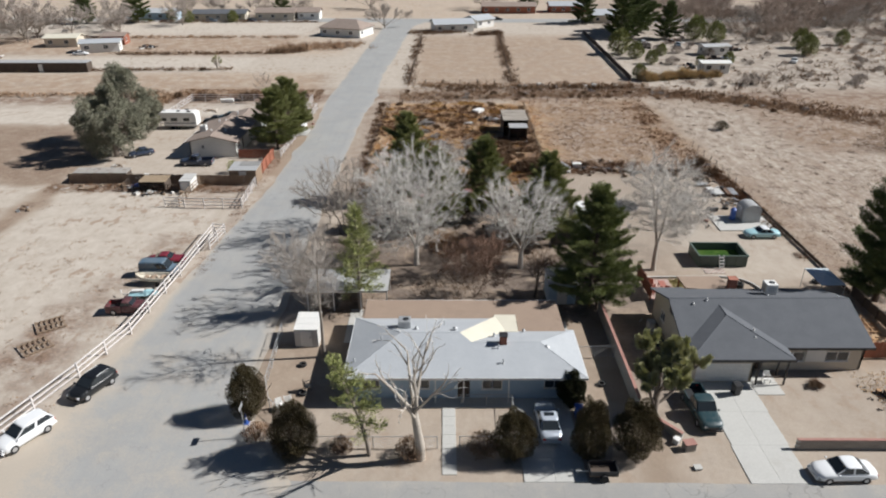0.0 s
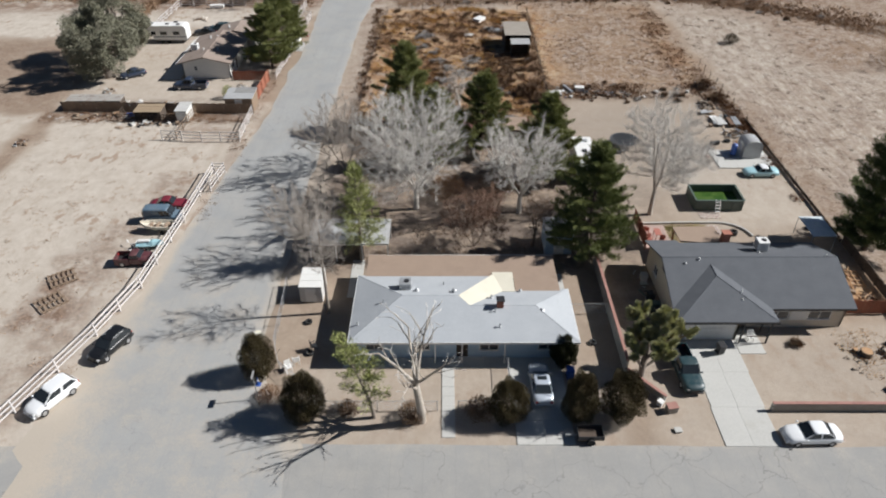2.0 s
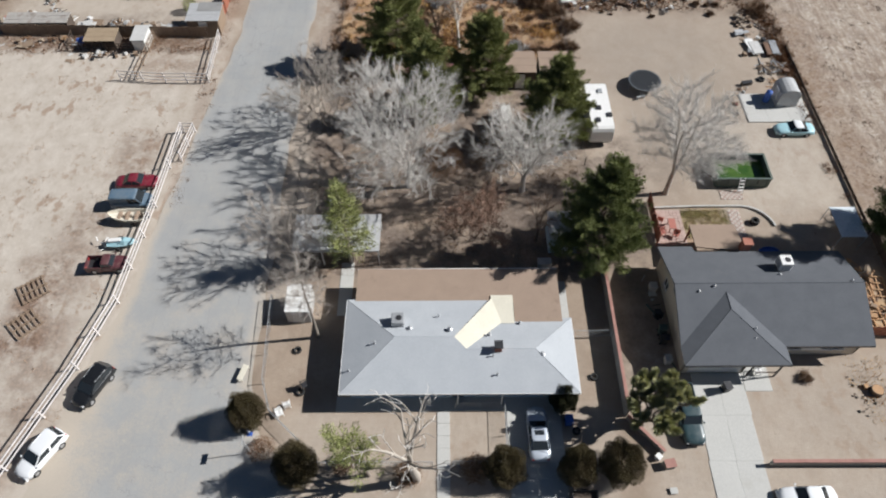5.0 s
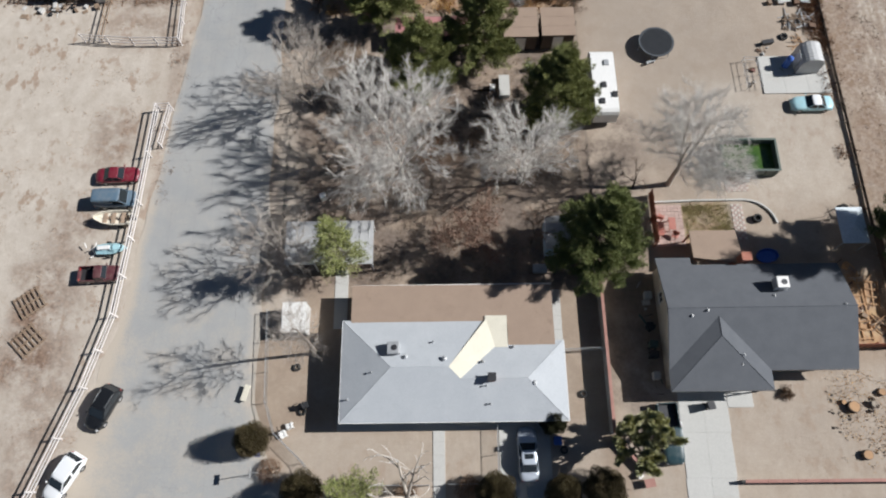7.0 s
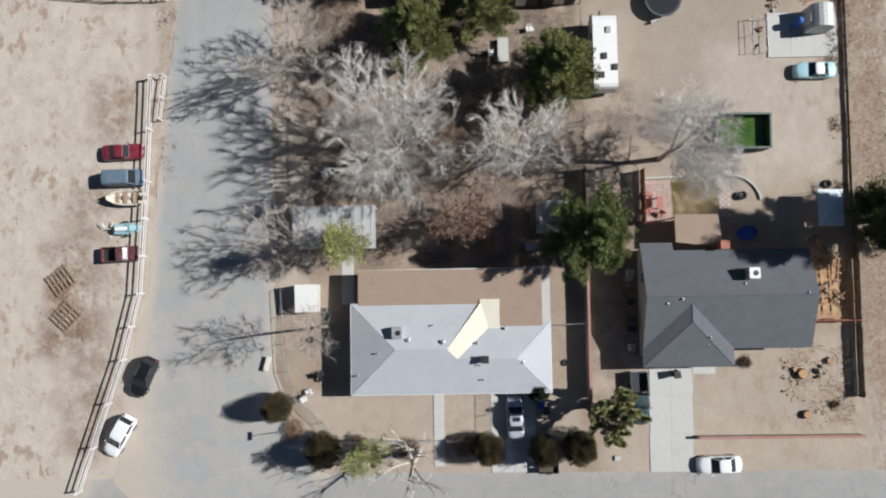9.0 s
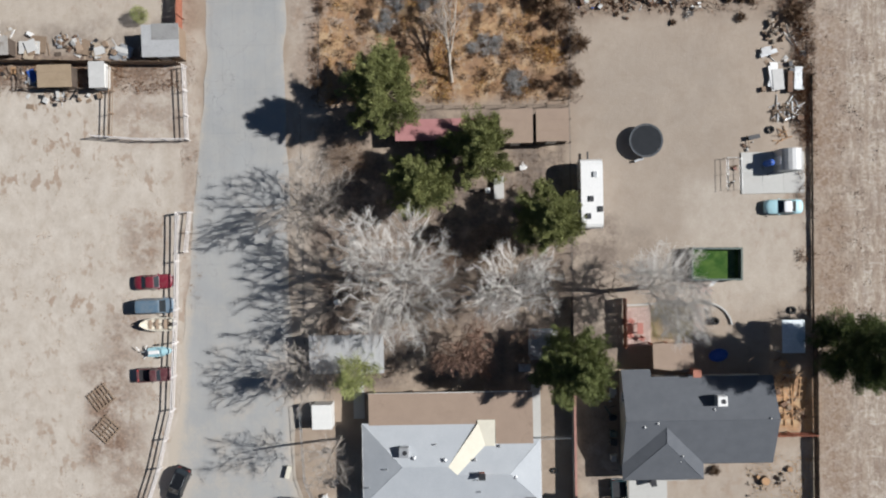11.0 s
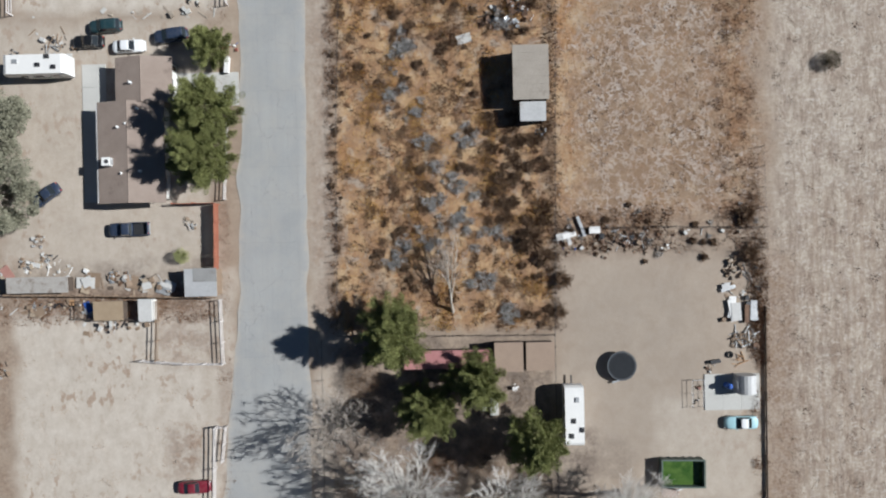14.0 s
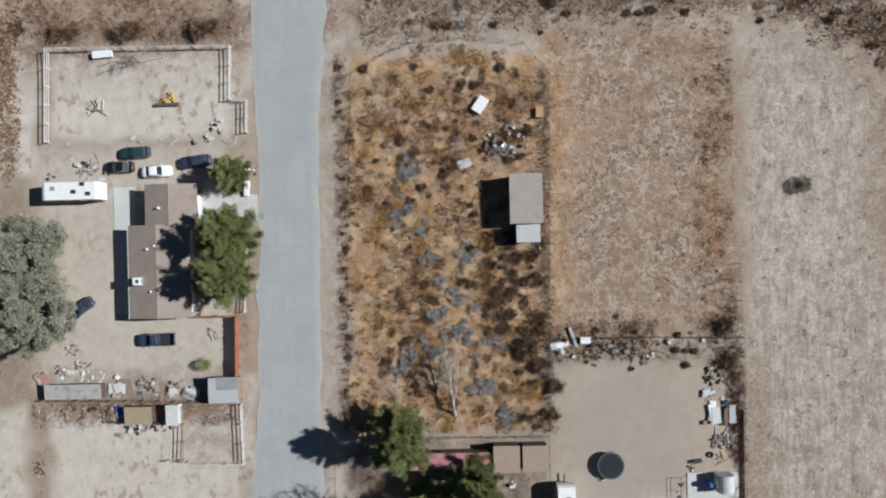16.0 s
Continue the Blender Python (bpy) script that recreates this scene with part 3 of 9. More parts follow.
def spread_steps(first, last, step, out, grow=1.22):
    mid = list(np.arange(first, last + step, step))
    lo, hi, d = [], [], step
    a, b = mid[0], mid[-1]
    while b < out or a > -out:
        d *= grow
        a, b = a - d, b + d
        lo.append(a)
        hi.append(b)
    return np.array(lo[::-1] + mid + hi)


def wash_line(x):
    """How far off the dry wash runs at x."""
    return np.where(x < 40, 141.5 + 0.06 * np.clip(x, -60, 40), 143.9 - 0.022 * (np.maximum(x, 40) - 40) ** 1.9)


def build_ground():
    xs, ys = spread_steps(-62, 78, 0.75, 2500), spread_steps(20, 150, 0.75, 2500)
    x, y = np.meshgrid(xs, ys)
    wob = wave(x, y, 0.31, 1.7)
    w1, w2 = x + 0.9 * wob, y + 0.9 * wave(x, y, 0.27, 5.1)
    gold = zone_box(w1, w2, -11.5, 14.5, 84.5, 135, 1.0) * 0.95
    gold = np.maximum(gold, 0.75 * zone_box(w1, w2, 14, 25, 97, 137, 5))
    gold = np.maximum(gold, 0.4 * zone_box(w1, w2, 22, 41, 98, 138, 3))
    gold = np.maximum(gold, 0.5 * zone_box(w1, w2, 18, 34, 97, 103, 2.5))
    gold = np.maximum(gold, 0.32 * zone_box(w1, w2, -7, 42, 152, 224, 3))
    for y0, y1, x1 in ((142, 165, -28), (190, 217, -28), (253, 330, 300)):
        gold = np.maximum(gold, 0.25 * zone_box(w1, w2, -320, x1, y0, y1, 3))
    gold = np.maximum(gold, 0.9 * zone_box(w1, w2, 36.6, 41, 47.6, 54, 0.4))
    gold = np.maximum(gold, 0.4 * zone_box(w1, w2, 22.5, 27.5, 57.5, 61.3, 0.5))
    red = np.maximum(0.9 * np.exp(-((w2 - wash_line(x)) / 5.0) ** 2), 0)
    red = np.maximum(red, 1.0 * zone_box(w1, w2, 15.5, 41, 97, 139, 2.5))
    red = np.maximum(red, 0.6 * zone_box(w1, w2, 41.4, 45, 40, 92, 1.2))
    red = np.maximum(red, 0.5 * zone_box(w1, w2, -200, -55, 90, 118, 2.5))
    for y0, y1, x1, k in ((142, 163, -26, 0.45), (190, 217, -46, 0.6), (143, 164, -60, 0.3)):
        red = np.maximum(red, k * zone_box(w1, w2, -320, x1, y0, y1, 2.5))
    red = np.maximum(red, 0.8 * zone_box(w1, w2, -56, -27, 86.5, 90.5, 0.8))
    red = np.maximum(red, 0.45 * zone_box(w1, w2, -55.5, -53.4, 40, 90, 0.8))
    red = np.maximum(red, 0.35 * zone_box(w1, w2, -27.2, -25.4, 62, 140, 0.5))
    red = np.maximum(red, 0.45 * zone_box(w1, w2, -15.0, -11.5, 84, 142, 0.6))
    red = np.maximum(red, 0.35 * zone_box(w1, w2, -7, 42, 152, 224, 3))
    red = np.maximum(red, 1.0 * zone_box(w1, w2, 60, 300, 104, 146, 5))
    red = np.maximum(red, 0.95 * zone_box(w1, w2, -38.6, -33.6, 45.5, 56, 1.2))
    red = np.maximum(red, 0.6 * zone_box(w1, w2, -36.5, -31.5, 34, 62, 1.5))
    red = np.maximum(red, 0.55 * zone_box(w1, w2, -34, -29, 66, 72, 1.5))
    red = np.maximum(red, 0.5 * zone_box(w1, w2, -35, -27, 80, 87, 1.0))
    pale = 0.9 * zone_box(w1, w2, -53, -28.5, 20, 87, 1.2)
    pale = np.maximum(pale, 0.62 * zone_box(w1, w2, -55, -27.5, 91, 124, 1.5))
    pale = np.maximum(pale, 1.0 * zone_box(w1, w2, -52, -25.5, 125, 137, 1.0))
    pale = np.maximum(pale, 0.25 * zone_box(w1, w2, 15.5, 41, 57, 93, 1.5))
    pale = np.maximum(pale, 0.6 * zone_box(w1, w2, 27, 41, 60, 76, 3))
    pale = np.maximum(pale, 0.85 * zone_box(w1, w2, -200, -56.5, 20, 89, 1.0))
    pale = np.maximum(pale, 0.75 * zone_box(w1, w2, -29, -25, 30, 92, 0.6))
    pale = np.maximum(pale, 0.5 * zone_box(w1, w2, -10, 200, 133, 152, 2.5))
    pale = np.maximum(pale, 0.4 * zone_box(w1, w2, 16, 60, 30, 46, 1.0))
    pale = np.maximum(pale, 0.38 * zone_box(w1, w2, -13, 14, 30, 41, 1.0))
    pale = np.maximum(pale, 0.8 * zone_box(w1, w2, 44, 400, 30, 130, 2.0))
    pale = np.maximum(pale, 0.12 * zone_box(w1, w2, 30, 36, 98, 138, 4))
    pale = np.maximum(pale, 0.7 * zone_box(w1, w2, -330, -57, 120, 330, 3))
    pale = np.maximum(pale, 0.4 * zone_box(w1, w2, -330, 330, 264, 400, 5))
    pale = np.maximum(pale, 0.5 * zone_box(w1, w2, -15.6, -11.8, 50, 142, 0.6))
    pale = np.maximum(pale, 0.7 * zone_box(w1, w2, -15.5, -11, 131, 147, 0.8))
    pale = np.maximum(pale, 0.7 * zone_box(w1, w2, -26, -23, 131, 147, 0.8))
    pale = np.maximum(pale, 0.8 * zone_box(w1, w2, -420, 420, 148, 440, 3))
    for y0, y1, x1 in ((120, 141, -54), (167, 188, -50), (219, 252, -44)):
        pale = np.maximum(pale, 1.0 * zone_box(w1, w2, -330, x1, y0, y1, 1.0))
    pale = np.maximum(pale, 0.9 * zone_box(w1, w2, 30, 43, 160, 226, 3))
    pale = np.maximum(pale, 0.5 * zone_box(w1, w2, 44, 300, 150, 260, 5))
    # full strength in the back garden: litter plus tree shade painted as dark soil
    scrub_shade = 1.0 * zone_box(w1, w2, -13, 14.5, 53, 83, 1.0)
    scrub_shade = np.maximum(scrub_shade, 0.55 * zone_box(w1, w2, 7, 15, 84, 134, 2.5))
    scrub_shade = np.maximum(scrub_shade, 0.45 * zone_box(w1, w2, -11, 8, 84, 134, 1.5))
    scrub_shade = np.maximum(scrub_shade, 0.3 * zone_box(w1, w2, 15.5, 41, 92.5, 98, 1.0))
    scrub_shade = np.maximum(scrub_shade, 0.6 * zone_box(w1, w2, 15.2, 19.5, 40, 57, 0.6))
    scrub_shade = np.maximum(scrub_shade, 0.55 * zone_box(w1, w2, -54, -27, 88, 93.5, 0.8))
    scrub_shade = np.maximum(scrub_shade, 0.25 * zone_box(w1, w2, -12.5, -11.2, 84, 134, 0.4))
    scrub_shade = np.maximum(scrub_shade, 0.6 * zone_box(w1, w2, 50, 300, 150, 330, 8))
    scrub_shade = np.maximum(scrub_shade, 0.15 * zone_box(w1, w2, 35.5, 41, 99, 136, 1.2))
    scrub_shade = np.maximum(scrub_shade, 0.5 * zone_box(w1, w2, 17, 25, 98, 118, 4))
    # soil darkened by the pine, its branch shade put into the zone colour
    scrub_shade = np.maximum(scrub_shade, 0.85 * zone_box(w1, w2, 14, 20, 56, 71, 1.0))
    scrub_shade = np.maximum(scrub_shade, 0.4 * zone_box(w1, w2, 18, 25, 62.5, 70, 1.5))
    plough = np.maximum(0.7 * zone_box(w1, w2, 42.5, 200, 30, 137, 3), 0.95 * zone_box(w1, w2, 42.5, 200, 30, 103, 5))
    plough = np.maximum(plough, 0.11 * zone_box(w1, w2, 19, 36, 98, 138, 2.5))
    plough = np.maximum(plough, 0.2 * zone_box(w1, w2, -7, 43, 152, 224, 3))
    smooth = zone_box(w1, w2, 17, 34, 66, 91, 4)
    smooth = np.maximum(smooth, 0.15 * zone_box(w1, w2, -320, -52, 120, 252, 2))
    z = 0.05 * wave(x, y, 0.4, 2.2) * (1 - smooth) - 0.02
    z = np.minimum(z, -0.012)
    z += np.where((y > 60) & (y < 330), -0.35 * np.exp(-((y - wash_line(x)) / 2.6) ** 2), 0) * (np.abs(x + 18) > 10)
    keep = (x > -34) & (x < 42) & (y > 20) & (y < 60)
    z = np.where(keep, np.clip(z, -0.03, -0.012), z)
    k, m = len(xs), len(ys)
    verts = np.stack([x, y, z], -1).reshape(-1, 3)
    i = np.arange((m - 1) * k).reshape(m - 1, k)[:, :-1].reshape(-1)
    me = mesh_of("ground", verts, np.stack([i, i + 1, i + 1 + k, i + k], -1))
    one = np.ones_like(gold)
    for name, chans in (("zone", (gold, red, pale, one)), ("zone_b", (scrub_shade, plough, smooth, one))):
        layer = me.color_attributes.new(name, "FLOAT_COLOR", "POINT")
        layer.data.foreach_set("color", np.stack(chans, -1).astype(np.float32).reshape(-1))
    return tagged(part("ground", me, SOIL, smooth=True), "sandy desert soil with dry grass, weeds and ploughed strips", "ground", kind="structure")


build_ground()


def ribbon(name, left, right, material, label, category, z=0.02, ragged=0.25, step=0.8, dusty=None, rim=0.42):
    """A paved strip between two polylines of (x, y), with worn, uneven edges."""
    def walk_line(line, n):
        line = np.array(line, float)
        d = np.concatenate([[0], np.cumsum(np.linalg.norm(np.diff(line, axis=0), axis=1))])
        t = np.linspace(0, d[-1], n)
        return np.stack([np.interp(t, d, line[:, 0]), np.interp(t, d, line[:, 1])], -1)
    length = np.linalg.norm(np.diff(np.array(left, float), axis=0), axis=1).sum()
    n = max(4, int(length / step))
    a, b = walk_line(left, n), walk_line(right, n)
    rng = np.random.default_rng(len(name) + n)
    across = (b - a) / np.linalg.norm(b - a, axis=1)[:, None]
    for edge, sign in ((a, -1), (b, 1)):
        j = rng.normal(0, ragged, n)
        j = np.convolve(np.pad(j, 2, mode="edge"), (0.1, 0.25, 0.3, 0.25, 0.1), "valid")
        edge += across * (sign * j)[:, None]
    cols = 11
    verts, faces, sand = [], [], []
    for i in range(n):
        for c in range(cols):
            q = a[i] + (b[i] - a[i]) * c / (cols - 1)
            verts.append((q[0], q[1], z if 0 < c < cols - 1 else z - 0.03))
            inside = min(c, cols - 1 - c) * np.linalg.norm(b[i] - a[i]) / (cols - 1)
            sand.append(rim * max(0.0, 1 - inside / 1.1) + (dusty(q[0], q[1]) if dusty else 0.0))
    for i in range(n - 1):
        for c in range(cols - 1):
            v = i * cols + c
            faces.append((v, v + 1, v + 1 + cols, v + cols))
    bm = B()
    vs = [bm.verts.new(v) for v in verts]
    for f in faces:
        bm.faces.new([vs[q] for q in f])
    ob = part(name, bm, material)
    ob.data.attributes.new("sand", "FLOAT", "POINT").data.foreach_set("value", np.clip(sand, 0, 1).astype(np.float32))
    return tagged(ob, label, category, kind="structure")


def corner_dust(x, y):
    """More sand lies on the old paving towards the corner and under the fence."""
    return 0.3 * float(1 - smooth_step(y, 40, 84)) + 0.5 * float(1 - smooth_step(x + (y - 45) * 0.05, -30.5, -25.5)) * float(1 - smooth_step(y, 60, 78))


ribbon("road", [(-32.5, 14.0), (-31.6, 31.5), (-30.3, 37), (-29.9, 43), (-29.2, 47), (-28.2, 50), (-27.6, 56), (-27.0, 62), (-26.2, 70), (-24.7, 86), (-24.2, 95), (-23.8, 110), (-23.6, 124), (-24.0, 131), (-24.3, 137), (-24.0, 144), (-23.5, 150), (-23.0, 170), (-22.6, 187), (-21.2, 226), (-20.8, 246), (-24.0, 256)],
       [(-7.0, 14.0), (-9.4, 31.5), (-11.6, 36.0), (-14.0, 38.8), (-15.4, 43.2), (-15.4, 52), (-15.5, 60), (-15.7, 89), (-15.5, 110), (-15.2, 124), (-14.8, 131), (-14.2, 136.5), (-14.0, 143), (-14.4, 148), (-14.4, 164), (-13.0, 187), (-12.0, 215), (-10.4, 242), (-5.0, 256)],
       ASPHALT, "cracked pale grey asphalt side road with dusty edges", "road", 0.032, 0.22, dusty=corner_dust)
ribbon("road", [(-300, 33.1), (-31, 33.1), (-12, 33.3), (6, 33.1), (30, 33.0), (300, 33.0)], [(-300, 16), (-31, 16), (-12, 16), (6, 16), (30, 16), (300, 16)],
       STREET, "wide cracked grey asphalt street in front of the houses", "road", 0.026, 0.1, 1.5, dusty=lambda x, y: 0.12 + 0.75 * float(1 - smooth_step(x, -37, -31)), rim=0.15)
ribbon("road", [(-330, 268), (-30, 263), (10, 262), (60, 262), (330, 270)], [(-330, 258), (-30, 253), (10, 252), (60, 252), (330, 260)],
       ASPHALT, "distant grey asphalt cross street", "road", 0.03, 0.2, 3.0)


def slabs(name, x0, x1, y0, y1, nx, ny, z, label, category="pavement", skew=0.0, material=None, gap=0.004, thick=0.1, kind="structure"):
    """Concrete panels with open joints, each an object of its own."""
    base = thing(name, x0, y0, 0, 0, label, category, kind=kind)
    w, h = (x1 - x0) / nx, (y1 - y0) / ny
    bm = box(B(), gap, w - gap, gap, h - gap, z - thick, z, 0.012)
    first = part("panel", bm, material or CONCRETE, base)
    for i in range(nx):
        for j in range(ny):
            m = pose(i * w + skew * j / ny, j * h, 0.002 * ((i * 7 + j * 3) % 3))
            if i == j == 0:
                first.matrix_basis = m
            else:
                piece("panel", first.data, base, m)
    return base


slabs("driveway", 20.75, 24.9, 33.0, 43.9, 2, 3, 0.03, "pale clean concrete driveway leading to the garage", skew=0.25, gap=0.002)
slabs("driveway", 5.5, 9.8, 33.15, 42.0, 2, 4, 0.03, "grey concrete driveway beside the blue house")
slabs("garden_path", -0.05, 0.95, 33.8, 40.7, 1, 7, 0.035, "straight pale concrete garden path to the porch", "path")
slabs("porch_slab", -8.2, 5.6, 40.7, 42.0, 8, 1, 0.06, "narrow grey concrete porch slab along the house front", "path")
slabs("entry_slab", 25.1, 27.3, 42.3, 45.4, 1, 2, 0.04, "small pale concrete entry slab", "path")
slabs("garden_path", -8.9, -7.7, 49.6, 55.2, 1, 4, 0.035, "pale concrete side path beside the house", "path")
slabs("garden_path", 10.5, 11.5, 46.8, 53.0, 1, 5, 0.035, "pale concrete strip beside the house", "path")
slabs("patio_slab", -43.6, -40.6, 101.0, 118.4, 1, 6, 0.04, "long grey concrete slab behind the brown-roofed house", "path")
slabs("driveway", -32.0, -23.8, 112.8, 117.0, 3, 2, 0.03, "short pale concrete driveway off the side road")
slabs("shed_slab", 33.7, 40.5, 73.3, 77.8, 3, 2, 0.1, "square pale concrete slab by the pump shed", "slab")
slabs("brick_terrace", 20.8, 23.6, 57.0, 61.2, 8, 12, 0.05, "terracotta paver terrace behind the house", "terrace", material=PINK_TILE, gap=0.008, thick=0.06)


def chequer(x0, x1, y0, y1, nx, ny, label):
    base = thing("paver_square", x0, y0, 0, 0, label, "terrace", kind="structure")
    w, h = (x1 - x0) / nx, (y1 - y0) / ny
    first = [part("paver", box(B(), 0.012, w - 0.012, 0.012, h - 0.012, -0.03, 0.04, 0.01), m, base) for m in (PINK_TILE, SAND_TILE)]
    for i in range(nx):
        for j in range(ny):
            k = (i + j) % 2
            m = pose(i * w, j * h, 0.002 * ((i * 5 + j * 3) % 3))
            if (i, j) in ((0, 0), (0, 1)):
                first[k].matrix_basis = m
            else:
                piece("paver", first[k].data, base, m)


chequer(28.1, 30.3, 62.5, 63.7, 9, 5, "chequered pink and cream paver square by the tank")
chequer(28.3, 29.4, 57.6, 61.2, 4, 14, "chequered pink and cream paver strip beside the lawn")

# ---- houses ----
def wall_run(parent, x0, y0, x1, y1, z0, z1, material, openings=(), thick=0.18, label=""):
    """A wall from (x0, y0) to (x1, y1) with openings (from, to, sill, head) that go through it."""
    length = math.hypot(x1 - x0, y1 - y0)
    bm = B()
    us = sorted({0.0, length, *(v for o in openings for v in o[:2])})
    zs = sorted({z0, z1, *(v for o in openings for v in o[2:])})
    grid = {(i, j, k): bm.verts.new((u, k * thick, z)) for i, u in enumerate(us) for j, z in enumerate(zs) for k in (0, 1)}

    def solid(i, j):
        if not (0 <= i < len(us) - 1 and 0 <= j < len(zs) - 1):
            return False
        u, z = (us[i] + us[i + 1]) / 2, (zs[j] + zs[j + 1]) / 2
        return not any(a < u < b and lo < z < hi for a, b, lo, hi in openings)

    for i in range(len(us) - 1):
        for j in range(len(zs) - 1):
            if not solid(i, j):
                continue
            ring = ((i, j), (i + 1, j), (i + 1, j + 1), (i, j + 1))
            for k in (0, 1):
                bm.faces.new([grid[(*q, k)] for q in ring])
            for q, r, nb in ((0, 1, (i, j - 1)), (1, 2, (i + 1, j)), (2, 3, (i, j + 1)), (3, 0, (i - 1, j))):
                if not solid(*nb):
                    bm.faces.new((grid[(*ring[q], 0)], grid[(*ring[r], 0)], grid[(*ring[r], 1)], grid[(*ring[q], 1)]))
    bmesh.ops.delete(bm, geom=[v for v in bm.verts if not v.link_faces], context="VERTS")
    ob = part("wall", bm, material, parent, label)
    ob.matrix_basis = pose(x0, y0, 0, 0, 0, math.degrees(math.atan2(y1 - y0, x1 - x0)))
    for a, b, lo, hi in openings:
        if lo > z0 + 0.2:
            window(ob, a, b, lo, hi, thick)
        else:
            door(ob, a, b, lo, hi, thick)
    return ob


def window(wall, a, b, lo, hi, thick):
    bm, f = B(), 0.06
    for q in ((a, b, lo, lo + f), (a, b, hi - f, hi), (a, a + f, lo + f, hi - f), (b - f, b, lo + f, hi - f), ((a + b) / 2 - 0.025, (a + b) / 2 + 0.025, lo + f, hi - f)):
        box(bm, q[0], q[1], -0.02, 0.06, q[2], q[3])
    part("window_frame", bm, WHITE, wall, "white window frame")
    part("pane", box(B(), a + f, b - f, 0.03, 0.045, lo + f, hi - f), WINDOW, wall, "dark window glass")
    part("sill", box(B(), a - 0.05, b + 0.05, -0.07, 0.0, lo - 0.06, lo - 0.004, 0.01), WHITE, wall)


def door(wall, a, b, lo, hi, thick):
    wide = b - a > 1.6
    bm = box(B(), a, b, 0.05, 0.1, lo + 0.02, hi)
    rows = 4 if wide else 3
    for i in range(rows):
        for j in range(4 if wide else 1):
            w, h = (b - a) / (4 if wide else 1), (hi - lo) / rows
            q = (a + j * w + 0.1, a + (j + 1) * w - 0.1, 0.03, 0.0495, lo + i * h + 0.08, lo + (i + 1) * h - 0.06, 0.008)
            part("door_panel", box(B(), *q), WHITE if wide else WOOD_DARK, wall)
    part("garage_door" if wide else "door", bm, WHITE if wide else WOOD_DARK, wall, "white panelled garage door" if wide else "dark panelled front door")
    if not wide:
        part("handle", tube(B(), (b - 0.1, 0.0, 1.0), (b - 0.1, 0.05, 1.0), 0.03), METAL, wall)


def cooler(x, y, z, label, dark_top=False):
    """Evaporative roof cooler with louvred sides, a curb and a top fan opening."""
    t = thing("roof_cooler", x, y, z, 0, label, "air cooler", "coolers on the roofs")
    bm = box(B(), -0.5, 0.5, -0.5, 0.5, 0.0, 0.95, 0.04)
    part("casing", bm, METAL if dark_top else WHITE, t)
    for k, (dx, dy) in enumerate(((0, -1), (1, 0), (0, 1), (-1, 0))):
        bm = B()
        for i in range(7):
            zz = 0.15 + i * 0.1
            if dx:
                box(bm, dx * 0.5, dx * 0.53, -0.4, 0.4, zz, zz + 0.05)
            else:
                box(bm, -0.4, 0.4, dy * 0.5, dy * 0.53, zz, zz + 0.05)
        part("louvre", bm, METAL, t)
    part("fan_opening", tube(B(), (0.1, 0, 0.94), (0.1, 0, 0.99), 0.24, sides=16), DARK_METAL, t, "round dark fan opening")
    part("duct", box(B(), -0.3, 0.3, -0.3, 0.3, -0.6, 0.02), METAL, t)


def roof_vent(x, y, z, h=0.35, r=0.06, label="small galvanised roof vent pipe", material=None):
    t = thing("roof_vent", x, y, z - 0.12, 0, label, "vent", "vents on the roofs")
    part("pipe", tube(B(), (0, 0, 0), (0, 0, h + 0.12), r, sides=8), material or METAL, t)
    part("cap", tube(B(), (0, 0, h + 0.1), (0, 0, h + 0.2), r * 1.9, r * 0.6, 8), material or METAL, t)
    part("flashing", tube(B(), (0, 0, 0.08), (0, 0, 0.18), r * 2.6, r * 1.1, 8), METAL, t)


